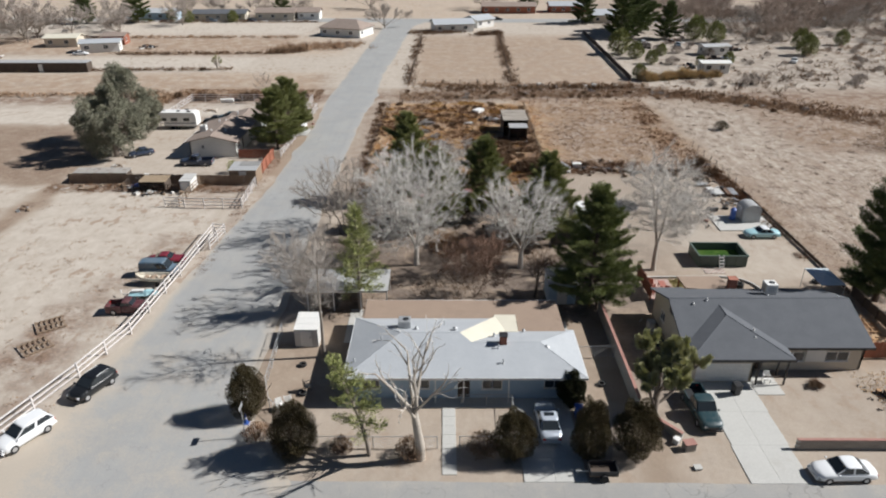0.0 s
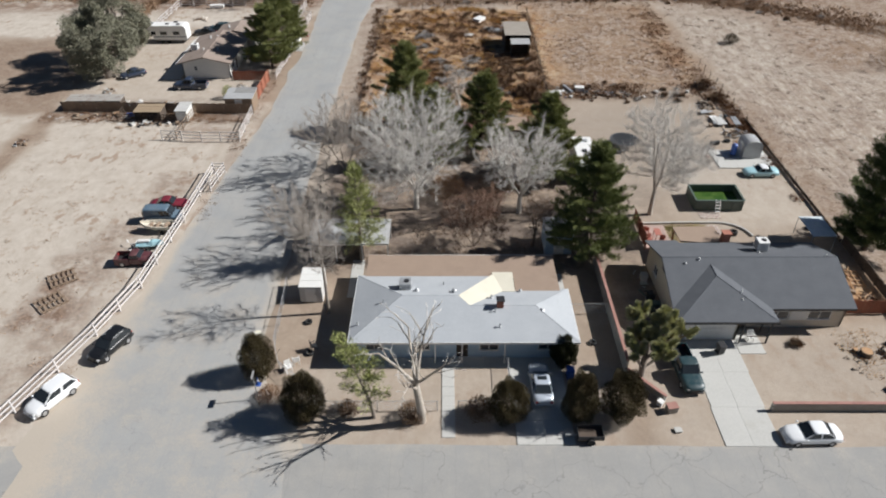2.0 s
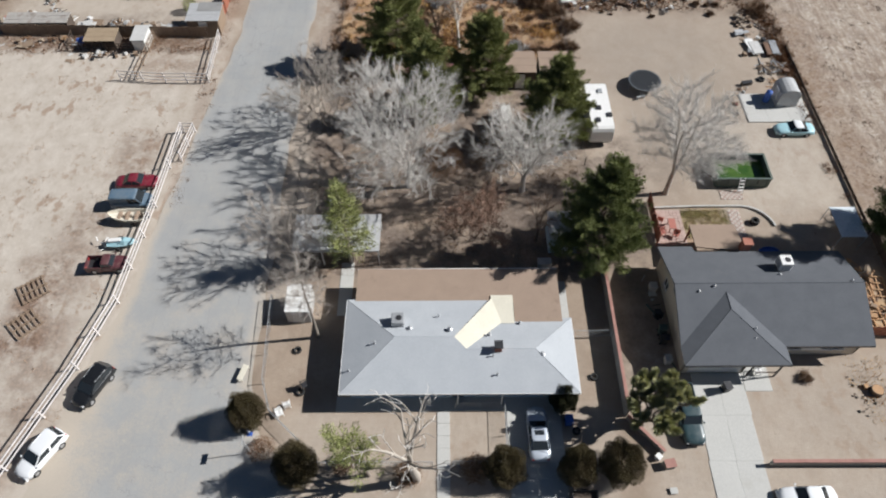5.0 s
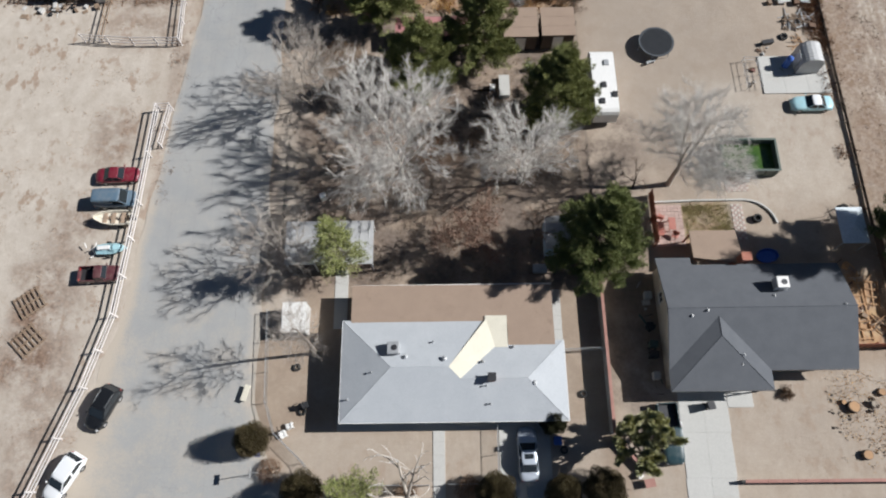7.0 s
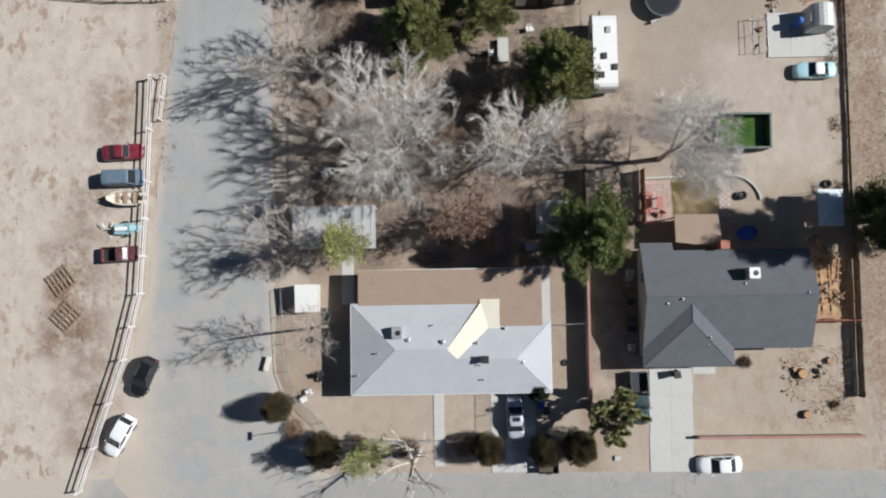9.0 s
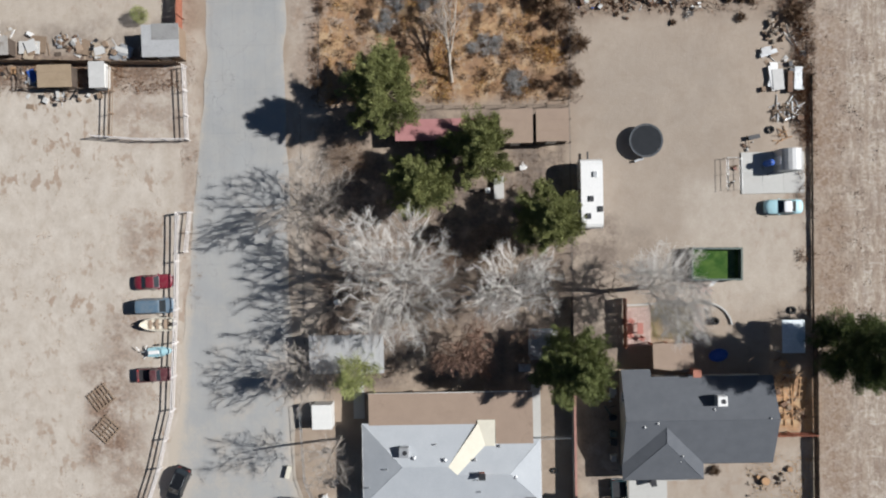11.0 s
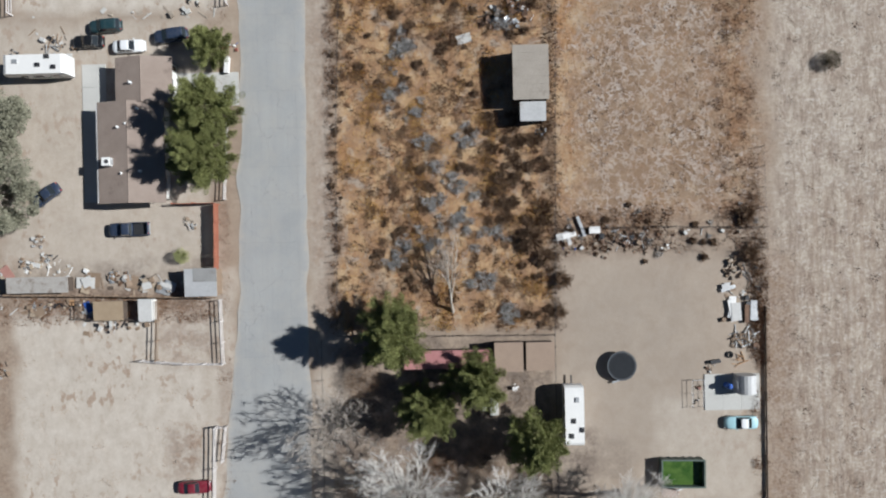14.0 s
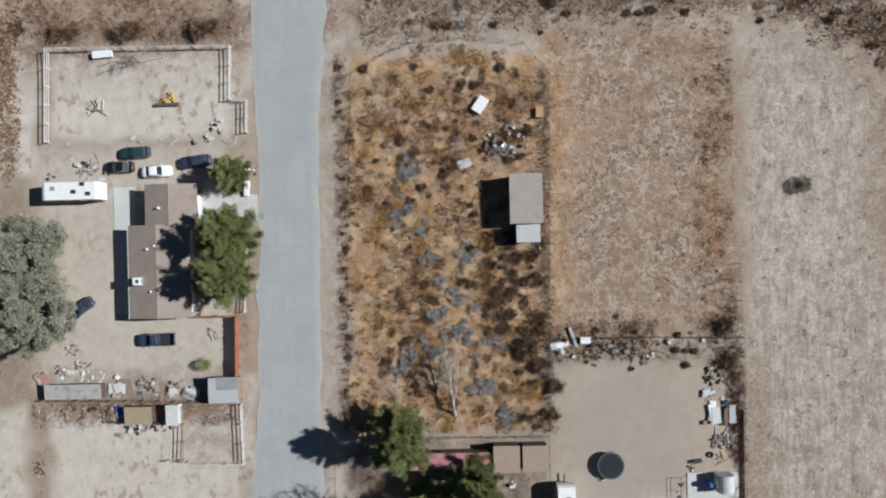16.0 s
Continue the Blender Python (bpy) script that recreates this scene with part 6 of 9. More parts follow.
shrub(-13.6, 37.6, 0.9, 1.0, 10, WEED_RED, "low red-brown weeds at the yard corner", 2000)
joshua_tree(16.0, 39.4, 8.2, 21, "tall joshua tree with many spiky green heads", 2, 0.72, 560)
# back garden
grown_tree(-2.9, 64.6, 12.8, 7.2, 31, BARK_PALE, TWIG_PALE, "wide pale bare cottonwood with a haze of twigs", 0.17, 5, 1900, (0.0, 0.02), 11, 0.0112, 0.85, 19, 0.6, girth=0.3)
grown_tree(8.4, 63.9, 10.6, 4.7, 32, BARK_PALE, TWIG_PALE, "pale bare cottonwood with fine twigs", 0.2, 4, 1400, (-0.05, 0.03), 11, 0.0112, 0.8, 17, 0.6, girth=0.3)
grown_tree(22.7, 63.4, 12.6, 4.9, 33, BARK_TAN, TWIG_PALE, "slender bare pale grey-brown tree beside the tank", 0.24, 3, 1700, (0.0, 0.03), 12, 0.0098, 0.95, 19, 0.32, leader=0.38, power=2.6, girth=0.27)
bare_tree(19.3, 63.2, 3.4, 1.8, 39, BARK_DARK, TWIG_BROWN, "low dark bare tree at the yard edge", 5, 0.25, (0.0, 0.2), 5, up=0.6, kids=(5, 5))
grown_tree(-10.3, 47.5, 12.0, 2.5, 34, BARK_GREY, TWIG_HAZE, "tall slim bare grey tree beside the white shed", 0.3, 1, 650, (-0.03, 0.0), 6, 0.0085, 0.7, 11, leader=0.75, power=2.6, girth=0.17)
grown_tree(-12.6, 55.6, 8.4, 4.4, 35, BARK_GREY, TWIG_HAZE, "bare grey tree hanging over the road", 0.16, 3, 1200, (-0.08, 0.0), 9, 0.008, 0.7, 14)
grown_tree(-11.8, 73.0, 9.2, 5.6, 36, BARK_GREY, TWIG_HAZE, "spreading bare grey tree at the roadside", 0.15, 4, 1400, (-0.03, 0.0), 9, 0.0105, 0.7, 13, 0.6)
grown_tree(3.2, 57.6, 7.0, 3.6, 37, BARK_DARK, TWIG_BROWN, "small bare tree with rust-brown leaves", 0.16, 3, 800, (0, 0), 8, 0.009, 0.55, 13, leaves=LEAF_RUST, leaf_n=9500)
bare_tree(9.2, 57.6, 5.2, 1.8, 38, BARK_DARK, TWIG_BROWN, "thin dark bare tree near the garden shed", 4, 0.35, (0.05, 0), 5)
pine(-8.0, 55.3, 10.6, 2.15, 41, NEEDLE_LIGHT, "slim young pine with yellow-green needles", BARK_GREY, (0, 0), 0.2, 32, dense=0.95)
pine(14.2, 55.6, 12.0, 3.9, 42, NEEDLE_DEEP, "large dark green pine between the two gardens", None, (0.02, 0.05), 0.1)
pine(-4.6, 84.2, 11.2, 4.3, 43, NEEDLE, "dense green pine at the edge of the dry lot", None, (0, 0), 0.08)
pine(5.0, 78.3, 9.8, 3.7, 44, NEEDLE, "dense green pine over the sheds", None, (0, 0), 0.1)
pine(-0.9, 74.8, 9.6, 3.5, 45, NEEDLE, "dense green pine behind the cottonwoods", None, (0, 0), 0.1)
pine(12.0, 71.0, 10.3, 3.7, 46, NEEDLE, "dense green pine beside the white trailer", None, (0, 0), 0.1)
pine(42.9, 56.9, 13.6, 3.4, 47, NEEDLE_DARK, "large dark conifer at the field edge", None, (0.04, 0), 0.06, 110, flare=0.42, spray=1.2, dense=1.7)
shrub(6.2, 68.0, 2.4, 2.6, 48, SCRUB, "tangled brown thicket under the cottonwoods", 6000, name="thicket", group="")
shrub(0.5, 66.8, 2.8, 2.2, 49, WEED_RED, "round rusty brown shrub in the back garden", 6000, group="")
shrub(-9.0, 78.0, 2.0, 2.2, 50, SCRUB, "dark dry shrub beside the road", 4000, group="")
# brown-roofed house
pine(-26.4, 111.5, 9.6, 3.7, 51, NEEDLE, "wide bright green pine beside the brown-roofed house", None, (0, 0), 0.08, flare=0.6)
pine(-27.2, 105.6, 9.4, 3.6, 52, NEEDLE, "wide bright green pine beside the fence", None, (0, 0), 0.08, flare=0.6)
pine(-26.6, 119.6, 5.2, 2.3, 53, NEEDLE, "small green pine by the road", None, (0, 0), 0.06, flare=0.6)
broad_tree(-51.9, 101.5, 12.4, 4.9, 54, EUCALYPT, "massive grey-green eucalyptus shading the yard", 74, 620, squash=1.15, size=(0.32, 0.12), base=0.02)
broad_tree(-53.2, 110.2, 12.6, 4.9, 55, EUCALYPT, "massive grey-green eucalyptus behind the yard", 74, 620, squash=1.15, size=(0.32, 0.12), base=0.02)
grown_tree(-36.3, 136.0, 6.4, 2.3, 64, BARK_GREY, TWIG_GREY, "thin bare grey tree at the paddock fence", 0.25, 1, 320, (0, 0), 6, 0.009, 0.6, 8)
shrub(-31.2, 94.0, 1.9, 0.9, 56, NEEDLE_LIGHT, "small yellow-green shrub beside the low shed", 2500, group="")
joshua_tree(-56.4, 169, 5.0, 57, "small lone joshua tree in a pale field", 1, 1.1, 120)
bare_tree(2.5, 86.2, 10.5, 3.2, 58, BARK_TAN, TWIG_GREY, "pale grey dead tree lying among the dry grass", 6, 0.2, (-0.02, 2.2), 5, 0.18, up=0.3, name="dead_tree", fine=1.6, kids=(6, 5))
shrub(49.9, 116.4, 1.6, 1.2, 59, JUNIPER, "lone dark shrub in the ploughed field", 3500, group="")
shrub(73.5, 106.0, 2.6, 4.0, 60, SCRUB, "broad dark shrub beside the wash", 6000, group="")


def far_plants():
    """Distant trees: a few built once, then copied with their own turn and size."""
    rng = random.Random(7)
    bare = bare_tree(-130, 214, 9.5, 6.0, 71, BARK_GREY, TWIG_DUSK, "distant bare brown tree", 8, 0.1, (0, 0), 5, group="distant bare trees", fine=6.5, kids=(7, 7))
    pale = bare_tree(-126, 209, 9.5, 6.5, 75, BARK_GREY, TWIG_GREY, "distant bare grey tree", 8, 0.1, (0, 0), 5, group="distant bare trees", fine=6.5, kids=(7, 7))
    green = pine(62, 226, 15.0, 5.0, 72, NEEDLE_DARK, "tall dark distant pine", None, (0, 0), 0.05, 40, (0.5, 0.12), group="distant pines", flare=0.6, limbs_n=70)
    round_one = shrub(52, 184, 4.5, 2.0, 73, NEEDLE, "distant green shrub", 2600, (0.35, 0.16), group="distant shrubs")
    low = shrub(70, 152, 2.4, 2.2, 74, TWIG_GREY, "distant grey desert shrub", 650, (0.5, 0.2), group="distant grey shrubs")
    for b in (bare, pale, green, round_one, low):
        b["label"] = b["label"] + " among far lots"
    spots = [(-70, 268, 0.8), (-54, 272, 0.7), (-88, 268, 0.9), (-140, 212, 1.1), (-128, 218, 1.0), (-134, 230, 1.1), (-104, 222, 0.9), (-146, 220, 1.1), (-120, 224, 1.0), (-138, 205, 1.0), (-108, 232, 0.85), (-92, 246, 0.9), (-116, 243, 1.0), (-20, 238, 0.9), (-98, 272, 1.0), (-30, 292, 1.0),
             (18, 290, 1.0), (96, 246, 1.0), (84, 236, 0.9), (110, 232, 1.0), (104, 214, 0.8), (128, 262, 1.1), (140, 268, 1.0), (150, 258, 1.0), (176, 276, 1.2), (190, 270, 1.2), (86, 262, 1.0),
             (132, 240, 0.8), (72, 268, 1.0), (160, 262, 1.1), (95, 276, 1.1), (112, 290, 1.0), (205, 284, 1.2), (-150, 238, 1.2), (-160, 228, 1.2)]
    for x, y, s in spots:
        again(pale if x < 0 else bare, pose(x, y, 0, 0, 0, rng.uniform(0, 360)) @ Matrix.Diagonal((s * 1.3, s * 1.3, s, 1)))
    for i in range(74):
        s = rng.uniform(0.45, 0.95)
        again(bare if i % 3 else pale, pose(rng.uniform(84, 230), rng.uniform(205, 300), 0, 0, 0, rng.uniform(0, 360)) @ Matrix.Diagonal((s * 1.3, s * 1.3, s * 0.8, 1)))
    for x, y, s in ((56, 218, 0.9), (66, 234, 1.05), (50, 250, 0.8), (-110, 252, 0.8), (-63, 274, 0.6), (70, 216, 0.7), (36, 296, 0.7), (-128, 250, 0.7)):
        again(green, pose(x, y, 0, 0, 0, rng.uniform(0, 360)) @ Matrix.Diagonal((s * 1.1, s * 1.1, s, 1)))
    for x, y, s in ((49, 190, 1.5), (54, 176, 0.8), (60, 188, 0.7), (78, 214, 1.6), (82, 208, 1.4), (74, 176, 0.7), (104, 200, 1.2), (118, 204, 1.0), (-92, 252, 1.0), (-76, 253, 0.9), (-100, 258, 0.9), (46, 158, 0.8), (100, 188, 1.3), (66, 174, 0.6)):
        again(round_one, pose(x, y, 0, 0, 0, rng.uniform(0, 360)) @ Matrix.Scale(s, 4))
    reed = tuft_bush(47.0, 156.4, 2.9, 1.5, 76, REED, "tall golden pampas grass clump at a distant yard", 900, 0.09, "pampas_grass", "golden grass clumps")
    for i in range(15):
        again(reed, pose(48.2 + i * 1.25 + rng.uniform(-0.4, 0.4), 156.6 + i * 0.3 + rng.uniform(-0.6, 0.6), 0, 0, 0, rng.uniform(0, 360)) @ Matrix.Scale(rng.uniform(0.5, 1.1), 4))
    for i in range(210):
        x, y = rng.uniform(56, 215), rng.uniform(146, 262)
        s = rng.uniform(0.18, 0.5) if i % 9 else 0.75
        again(low, pose(x, y, 0, 0, 0, rng.uniform(0, 360)) @ Matrix.Scale(s, 4))


far_plants()

# ---- vehicles ----
PAINTS = {k: paint("car_paint_" + k, *v) for k, v in {
    "white": ((0.8, 0.81, 0.82), 0.3, 0.0, 0.5, (0.6, 0.57, 0.52), 0.08), "black": ((0.012, 0.013, 0.015), 0.22, 0.0, 0.3, (0.05, 0.05, 0.055), 0.02),
    "silver": ((0.56, 0.61, 0.68), 0.25, 0.3, 0.5, (0.5, 0.46, 0.4), 0.05), "red": ((0.17, 0.01, 0.026), 0.3, 0.0, 0.5, (0.42, 0.36, 0.29), 0.12),
    "maroon": ((0.09, 0.022, 0.03), 0.4, 0.0, 0.3, (0.42, 0.36, 0.29), 0.2), "blue": ((0.1, 0.16, 0.22), 0.4, 0.0, 0.3, (0.42, 0.36, 0.29), 0.25),
    "aqua": ((0.38, 0.62, 0.68), 0.35, 0.0, 0.4), "navy": ((0.02, 0.035, 0.07), 0.3, 0.0, 0.4, (0.42, 0.36, 0.29), 0.1),
    "green": ((0.015, 0.045, 0.055), 0.3, 0.0, 0.3, (0.42, 0.36, 0.29), 0.08)}.items()}


def section(x, w, zb, zt, crown=0.04, bow=0.0):
    """Half-rounded cross-section of a car body at x."""
    half = [(0.9, zb), (1.0, zb + 0.16), (1.0, zt - 0.2), (0.97, zt - 0.08), (0.88, zt - 0.01), (0.6, zt + crown * 0.6)]
    pts = [(-a, z) for a, z in half] + [(0.0, zt + crown)] + [(a, z) for a, z in half[::-1]]
    return [(x + bow * (0.5 - a * a), a * w, z) for a, z in pts]


def wheel(car, x, y, r):
    t = part("wheel", tube(B(), (x, y - 0.11, r), (x, y + 0.11, r), r * 0.62, sides=14), DARK_METAL, car)
    bm = B()
    for s in (-1, 1):
        tube(bm, (x, y + s * 0.1, r), (x, y + s * 0.12, r), r * 0.6, r * 0.5, 12)
    part("rim", bm, RIM, t)
    ring = [(r * 0.62, -0.1), (r * 0.95, -0.115), (r, -0.08), (r, 0.08), (r * 0.95, 0.115), (r * 0.62, 0.1)]
    bm = B()
    rows = [[bm.verts.new((x + q * math.cos(a), y + k, r + q * math.sin(a))) for q, k in ring] for a in (2 * math.pi * i / 18 for i in range(18))]
    for i in range(18):
        u, v = rows[i], rows[(i + 1) % 18]
        for j in range(6):
            bm.faces.new((u[j], u[(j + 1) % 6], v[(j + 1) % 6], v[j]))
    part("tyre", bm, RUBBER, t)


def slab_between(a, b, c, d, proud=0.012, margin=0.06):
    """A pane laid over the quad a b c d, a little smaller and a little proud."""
    a, b, c, d = (Vector(p) for p in (a, b, c, d))
    m = (a + b + c + d) / 4
    nrm = (b - a).cross(d - a).normalized()
    pts = [m + (p - m) * (1 - margin * 2) for p in (a, b, c, d)]
    bm = B()
    lo = [bm.verts.new(p - nrm * 0.01) for p in pts]
    hi = [bm.verts.new(p + nrm * proud) for p in pts]
    bm.faces.new(lo[::-1])
    bm.faces.new(hi)
    for i in range(4):
        j = (i + 1) % 4
        bm.faces.new((lo[i], lo[j], hi[j], hi[i]))
    return bm


def car(x, y, turn, kind, colour, label, length=4.6, width=1.8, height=1.45, roof_colour=None, group="", sunroof=False, category="car", ground=-0.012):
    """A road vehicle that faces +x before its turn. kind: sedan, suv, van, pickup, coupe."""
    t = thing({"pickup": "pickup_truck", "van": "van", "suv": "suv"}.get(kind, "car"), x, y, ground, turn, label, category, group)
    t.matrix_basis = t.matrix_basis @ Matrix.Scale(0.87, 4)
    L, w, p = length / 2, width / 2, PAINTS[colour]
    r = 0.32 if kind in ("sedan", "coupe") else 0.37
    zb = r * 0.75
    belt = {"sedan": 0.92, "coupe": 0.88, "suv": 1.08, "van": 1.1, "pickup": 1.12}[kind]
    hood = belt - (0.1 if kind in ("sedan", "coupe", "suv") else 0.06)
    cab = {"sedan": (-0.7, -0.4, 0.1, 0.42), "coupe": (-0.62, -0.3, 0.1, 0.34), "suv": (-0.98, -0.8, 0.1, 0.48), "van": (-0.98, -0.93, 0.36, 0.62), "pickup": (-0.2, -0.14, 0.22, 0.42)}[kind]
    q0, q1, q2, q3 = (v * L for v in cab)
    tail = {"sedan": belt - 0.02, "coupe": belt - 0.03, "suv": belt, "van": belt, "pickup": belt}[kind]
    if kind == "pickup":
        rings = [section(-0.18 * L, w, zb, belt), section(0.0, w, zb, belt), section(0.42 * L, w, zb, belt - 0.01), section(0.8 * L, w * 0.97, zb, hood), section(0.95 * L, w * 0.92, zb + 0.02, hood - 0.1, bow=0.12), section(L, w * 0.82, zb + 0.12, hood - 0.25, bow=0.16)]
    else:
        rings = [section(-L, w * 0.84, zb + 0.12, tail - 0.16, bow=-0.18), section(-0.95 * L, w * 0.94, zb + 0.03, tail - 0.03, bow=-0.14), section(-0.72 * L, w, zb, belt), section(0.1 * L, w, zb, belt), section(0.46 * L, w, zb, belt - 0.02),
                 section(0.78 * L, w * 0.98, zb, hood, bow=0.14), section(0.92 * L, w * 0.92, zb + 0.02, hood - 0.1, bow=0.24), section(0.98 * L, w * 0.8, zb + 0.12, hood - 0.26, bow=0.3)]
    part("body", loft(B(), rings), p, t, smooth=True)
    if kind == "pickup":
        for s in (-1, 1):
            part("bed_side", box(B(), -0.98 * L, -0.2 * L, s * w - (0.1 if s > 0 else 0), s * w + (0.1 if s < 0 else 0), zb, belt, 0.02), p, t)
        part("tailgate", box(B(), -L, -0.96 * L, -w + 0.1, w - 0.1, zb, belt, 0.01), p, t)
        part("bed_floor", box(B(), -0.96 * L, -0.2 * L, -w + 0.1, w - 0.1, zb + 0.05, zb + 0.25), DARK_METAL, t, "dark truck bed")
    wb, wt = w * 0.93, w * 0.76 if kind in ("sedan", "coupe") else w * 0.82
    zb2, zt = belt + 0.015, height
    lo = [(q0, -wb, zb2), (q3, -wb, zb2), (q3, wb, zb2), (q0, wb, zb2)]
    hi = [(q1, -wt, zt), (q2, -wt, zt), (q2, wt, zt), (q1, wt, zt)]
    bm = loft(B(), [lo, hi])
    bmesh.ops.bevel(bm, geom=[e for e in bm.edges if abs(e.verts[0].co.z - e.verts[1].co.z) > 0.1], offset=0.1, segments=3, affect="EDGES")
    part("cabin", bm, p, t)
    roofp = PAINTS[roof_colour] if roof_colour else p
    mid, half = (q1 + q2) / 2, (q2 - q1) / 2 + 0.05
    outline = [(math.copysign(abs(math.cos(a)) ** 0.4, math.cos(a)), math.copysign(abs(math.sin(a)) ** 0.4, math.sin(a))) for a in (2 * math.pi * (i + 0.5) / 28 for i in range(28))]
    bm = loft(B(), [[(mid + u * half * k, v * wt * 1.02 * k, zt + z) for u, v in outline] for k, z in ((1.0, -0.03), (1.0, 0.0), (0.95, 0.03), (0.82, 0.05), (0.5, 0.065))])
    part("roof", bm, roofp, t, smooth=True)
    if sunroof:
        part("sunroof", box(B(), q2 - 0.75, q2 - 0.3, -wt * 0.6, wt * 0.6, zt + 0.03, zt + 0.072), GLASS, t)
    part("windscreen", slab_between(lo[1], lo[2], hi[2], hi[1]), GLASS, t)
    part("rear_window", slab_between(lo[3], lo[0], hi[0], hi[3]), GLASS, t)
    for s, (a, b, c, d) in ((-1, (lo[0], lo[1], hi[1], hi[0])), (1, (lo[2], lo[3], hi[3], hi[2]))):
        va, vb, vc, vd = (Vector(v) for v in (a, b, c, d))
        if kind == "van":
            va, vd = va.lerp(vb, 0.62), vd.lerp(vc, 0.62)
            if s > 0:
                va, vb, vc, vd = Vector(lo[2]), Vector(lo[2]).lerp(Vector(lo[3]), 0.35), Vector(hi[2]).lerp(Vector(hi[3]), 0.35), Vector(hi[2])
        m0, m1 = va.lerp(vb, 0.5), vd.lerp(vc, 0.5)
        part("side_window", slab_between(va, m0, m1, vd, margin=0.08), GLASS, t)
        part("side_window", slab_between(m0, vb, vc, m1, margin=0.08), GLASS, t)
        part("mirror", box(B(), q3 * 0.9 - 0.08, q3 * 0.9 + 0.06, s * (w + 0.02) - 0.02, s * (w + 0.16), belt - 0.02, belt + 0.12, 0.02), p, t)
        part("headlight", box(B(), 0.9 * L, 0.985 * L, s * w * 0.62 - 0.16, s * w * 0.62 + 0.16, hood - 0.34, hood - 0.2, 0.03), LAMP_CLEAR, t)
        part("tail_light", box(B(), -L - 0.01, -0.95 * L, s * w * 0.68 - 0.14, s * w * 0.68 + 0.12, tail - 0.34, tail - 0.18, 0.02), LAMP_RED, t)
        for ax in (-0.6, 0.62):
            wheel(t, ax * L, s * (w - 0.1), r)
    part("bumper", box(B(), 0.94 * L, L + 0.05, -w * 0.8, w * 0.8, zb + 0.05, zb + 0.24, 0.05), DARK_METAL if kind in ("pickup", "van") else p, t)
    part("bumper", box(B(), -L - 0.06, -0.95 * L, -w * 0.82, w * 0.82, zb + 0.05, zb + 0.24, 0.05), METAL if kind in ("pickup", "van") else p, t)
    part("grille", box(B(), L - 0.03, L + 0.012, -w * 0.4, w * 0.4, zb + 0.28, hood - 0.24), DARK_METAL, t)
    if kind in ("suv", "van"):
        for s in (-1, 1):
            part("roof_rail", tube(B(), (q1 + 0.3, s * wt * 0.86, zt + 0.07), (q2 - 0.3, s * wt * 0.86, zt + 0.07), 0.022, sides=6), METAL if colour == "black" else p, t)
    return t


car(-28.1, 42.9, 246, "suv", "black", "glossy black estate car parked beside the white fence", 4.4, 1.88, 1.62, ground=0.03)
car(-30.4, 37.3, 241, "suv", "white", "white estate car parked beside the white fence", 4.6, 1.85, 1.65, ground=0.03)
car(7.8, 38.7, 91, "sedan", "silver", "silver sedan with a dark sunroof on the driveway", 4.9, 1.86, 1.45, sunroof=True, ground=0.03)
car(27.15, 33.75, 181.5, "sedan", "white", "pearl white sedan parked at the street edge", 4.75, 1.84, 1.42)
car(19.75, 40.2, 272, "pickup", "green", "dark green pickup truck with an empty black bed", 5.7, 1.95, 1.8)
car(37.95, 71.8, 180, "coupe", "aqua", "old aqua coupe with a white roof by the fence", 4.6, 1.8, 1.35, "white")
car(-30.35, 65.0, 2, "coupe", "red", "dusty dark red coupe facing the white fence", 4.75, 1.8, 1.32, group="vehicles along the fence")
car(-30.1, 62.4, 1, "van", "blue", "old grey-blue van facing the white fence", 4.6, 1.9, 1.9, group="vehicles along the fence")
car(-30.4, 54.9, 2, "pickup", "maroon", "small maroon pickup truck facing the white fence", 4.3, 1.7, 1.5, group="vehicles along the fence")
car(-37.8, 97.5, 181, "pickup", "navy", "navy blue pickup truck in the bare yard", 5.7, 1.95, 1.82)
car(-40.2, 123.0, 183, "suv", "green", "dark green estate car in the gravel yard", 4.6, 1.8, 1.6, group="cars by the brown-roofed house")
car(-42.4, 121.1, 180, "sedan", "black", "black sedan parked in the gravel yard", 4.4, 1.8, 1.42, group="cars by the brown-roofed house")
car(-37.3, 120.4, 2, "sedan", "white", "white sedan in front of the brown-roofed house", 4.6, 1.8, 1.42, group="cars by the brown-roofed house")
car(-32.0, 121.6, 186, "suv", "navy", "dark blue estate car in the gravel yard", 4.8, 1.86, 1.65, group="cars by the brown-roofed house")
car(-48.2, 102.0, 215, "sedan", "navy", "dark blue sedan half hidden under the eucalyptus", 4.4, 1.8, 1.42)
for cx, cy, ct, cc in ((-126, 176, 20, "silver"), (-100, 188.5, 10, "white"), (-84, 253.5, 4, "blue"), (-70, 254, 0, "navy"), (60, 206, 15, "white"), (69, 202, 80, "blue"), (76, 182, 20, "silver"), (92, 178, 60, "white"), (20, 258, 2, "black")):
    car(cx, cy, ct, "sedan", cc, "distant parked sedan on bare ground", group="distant parked cars")


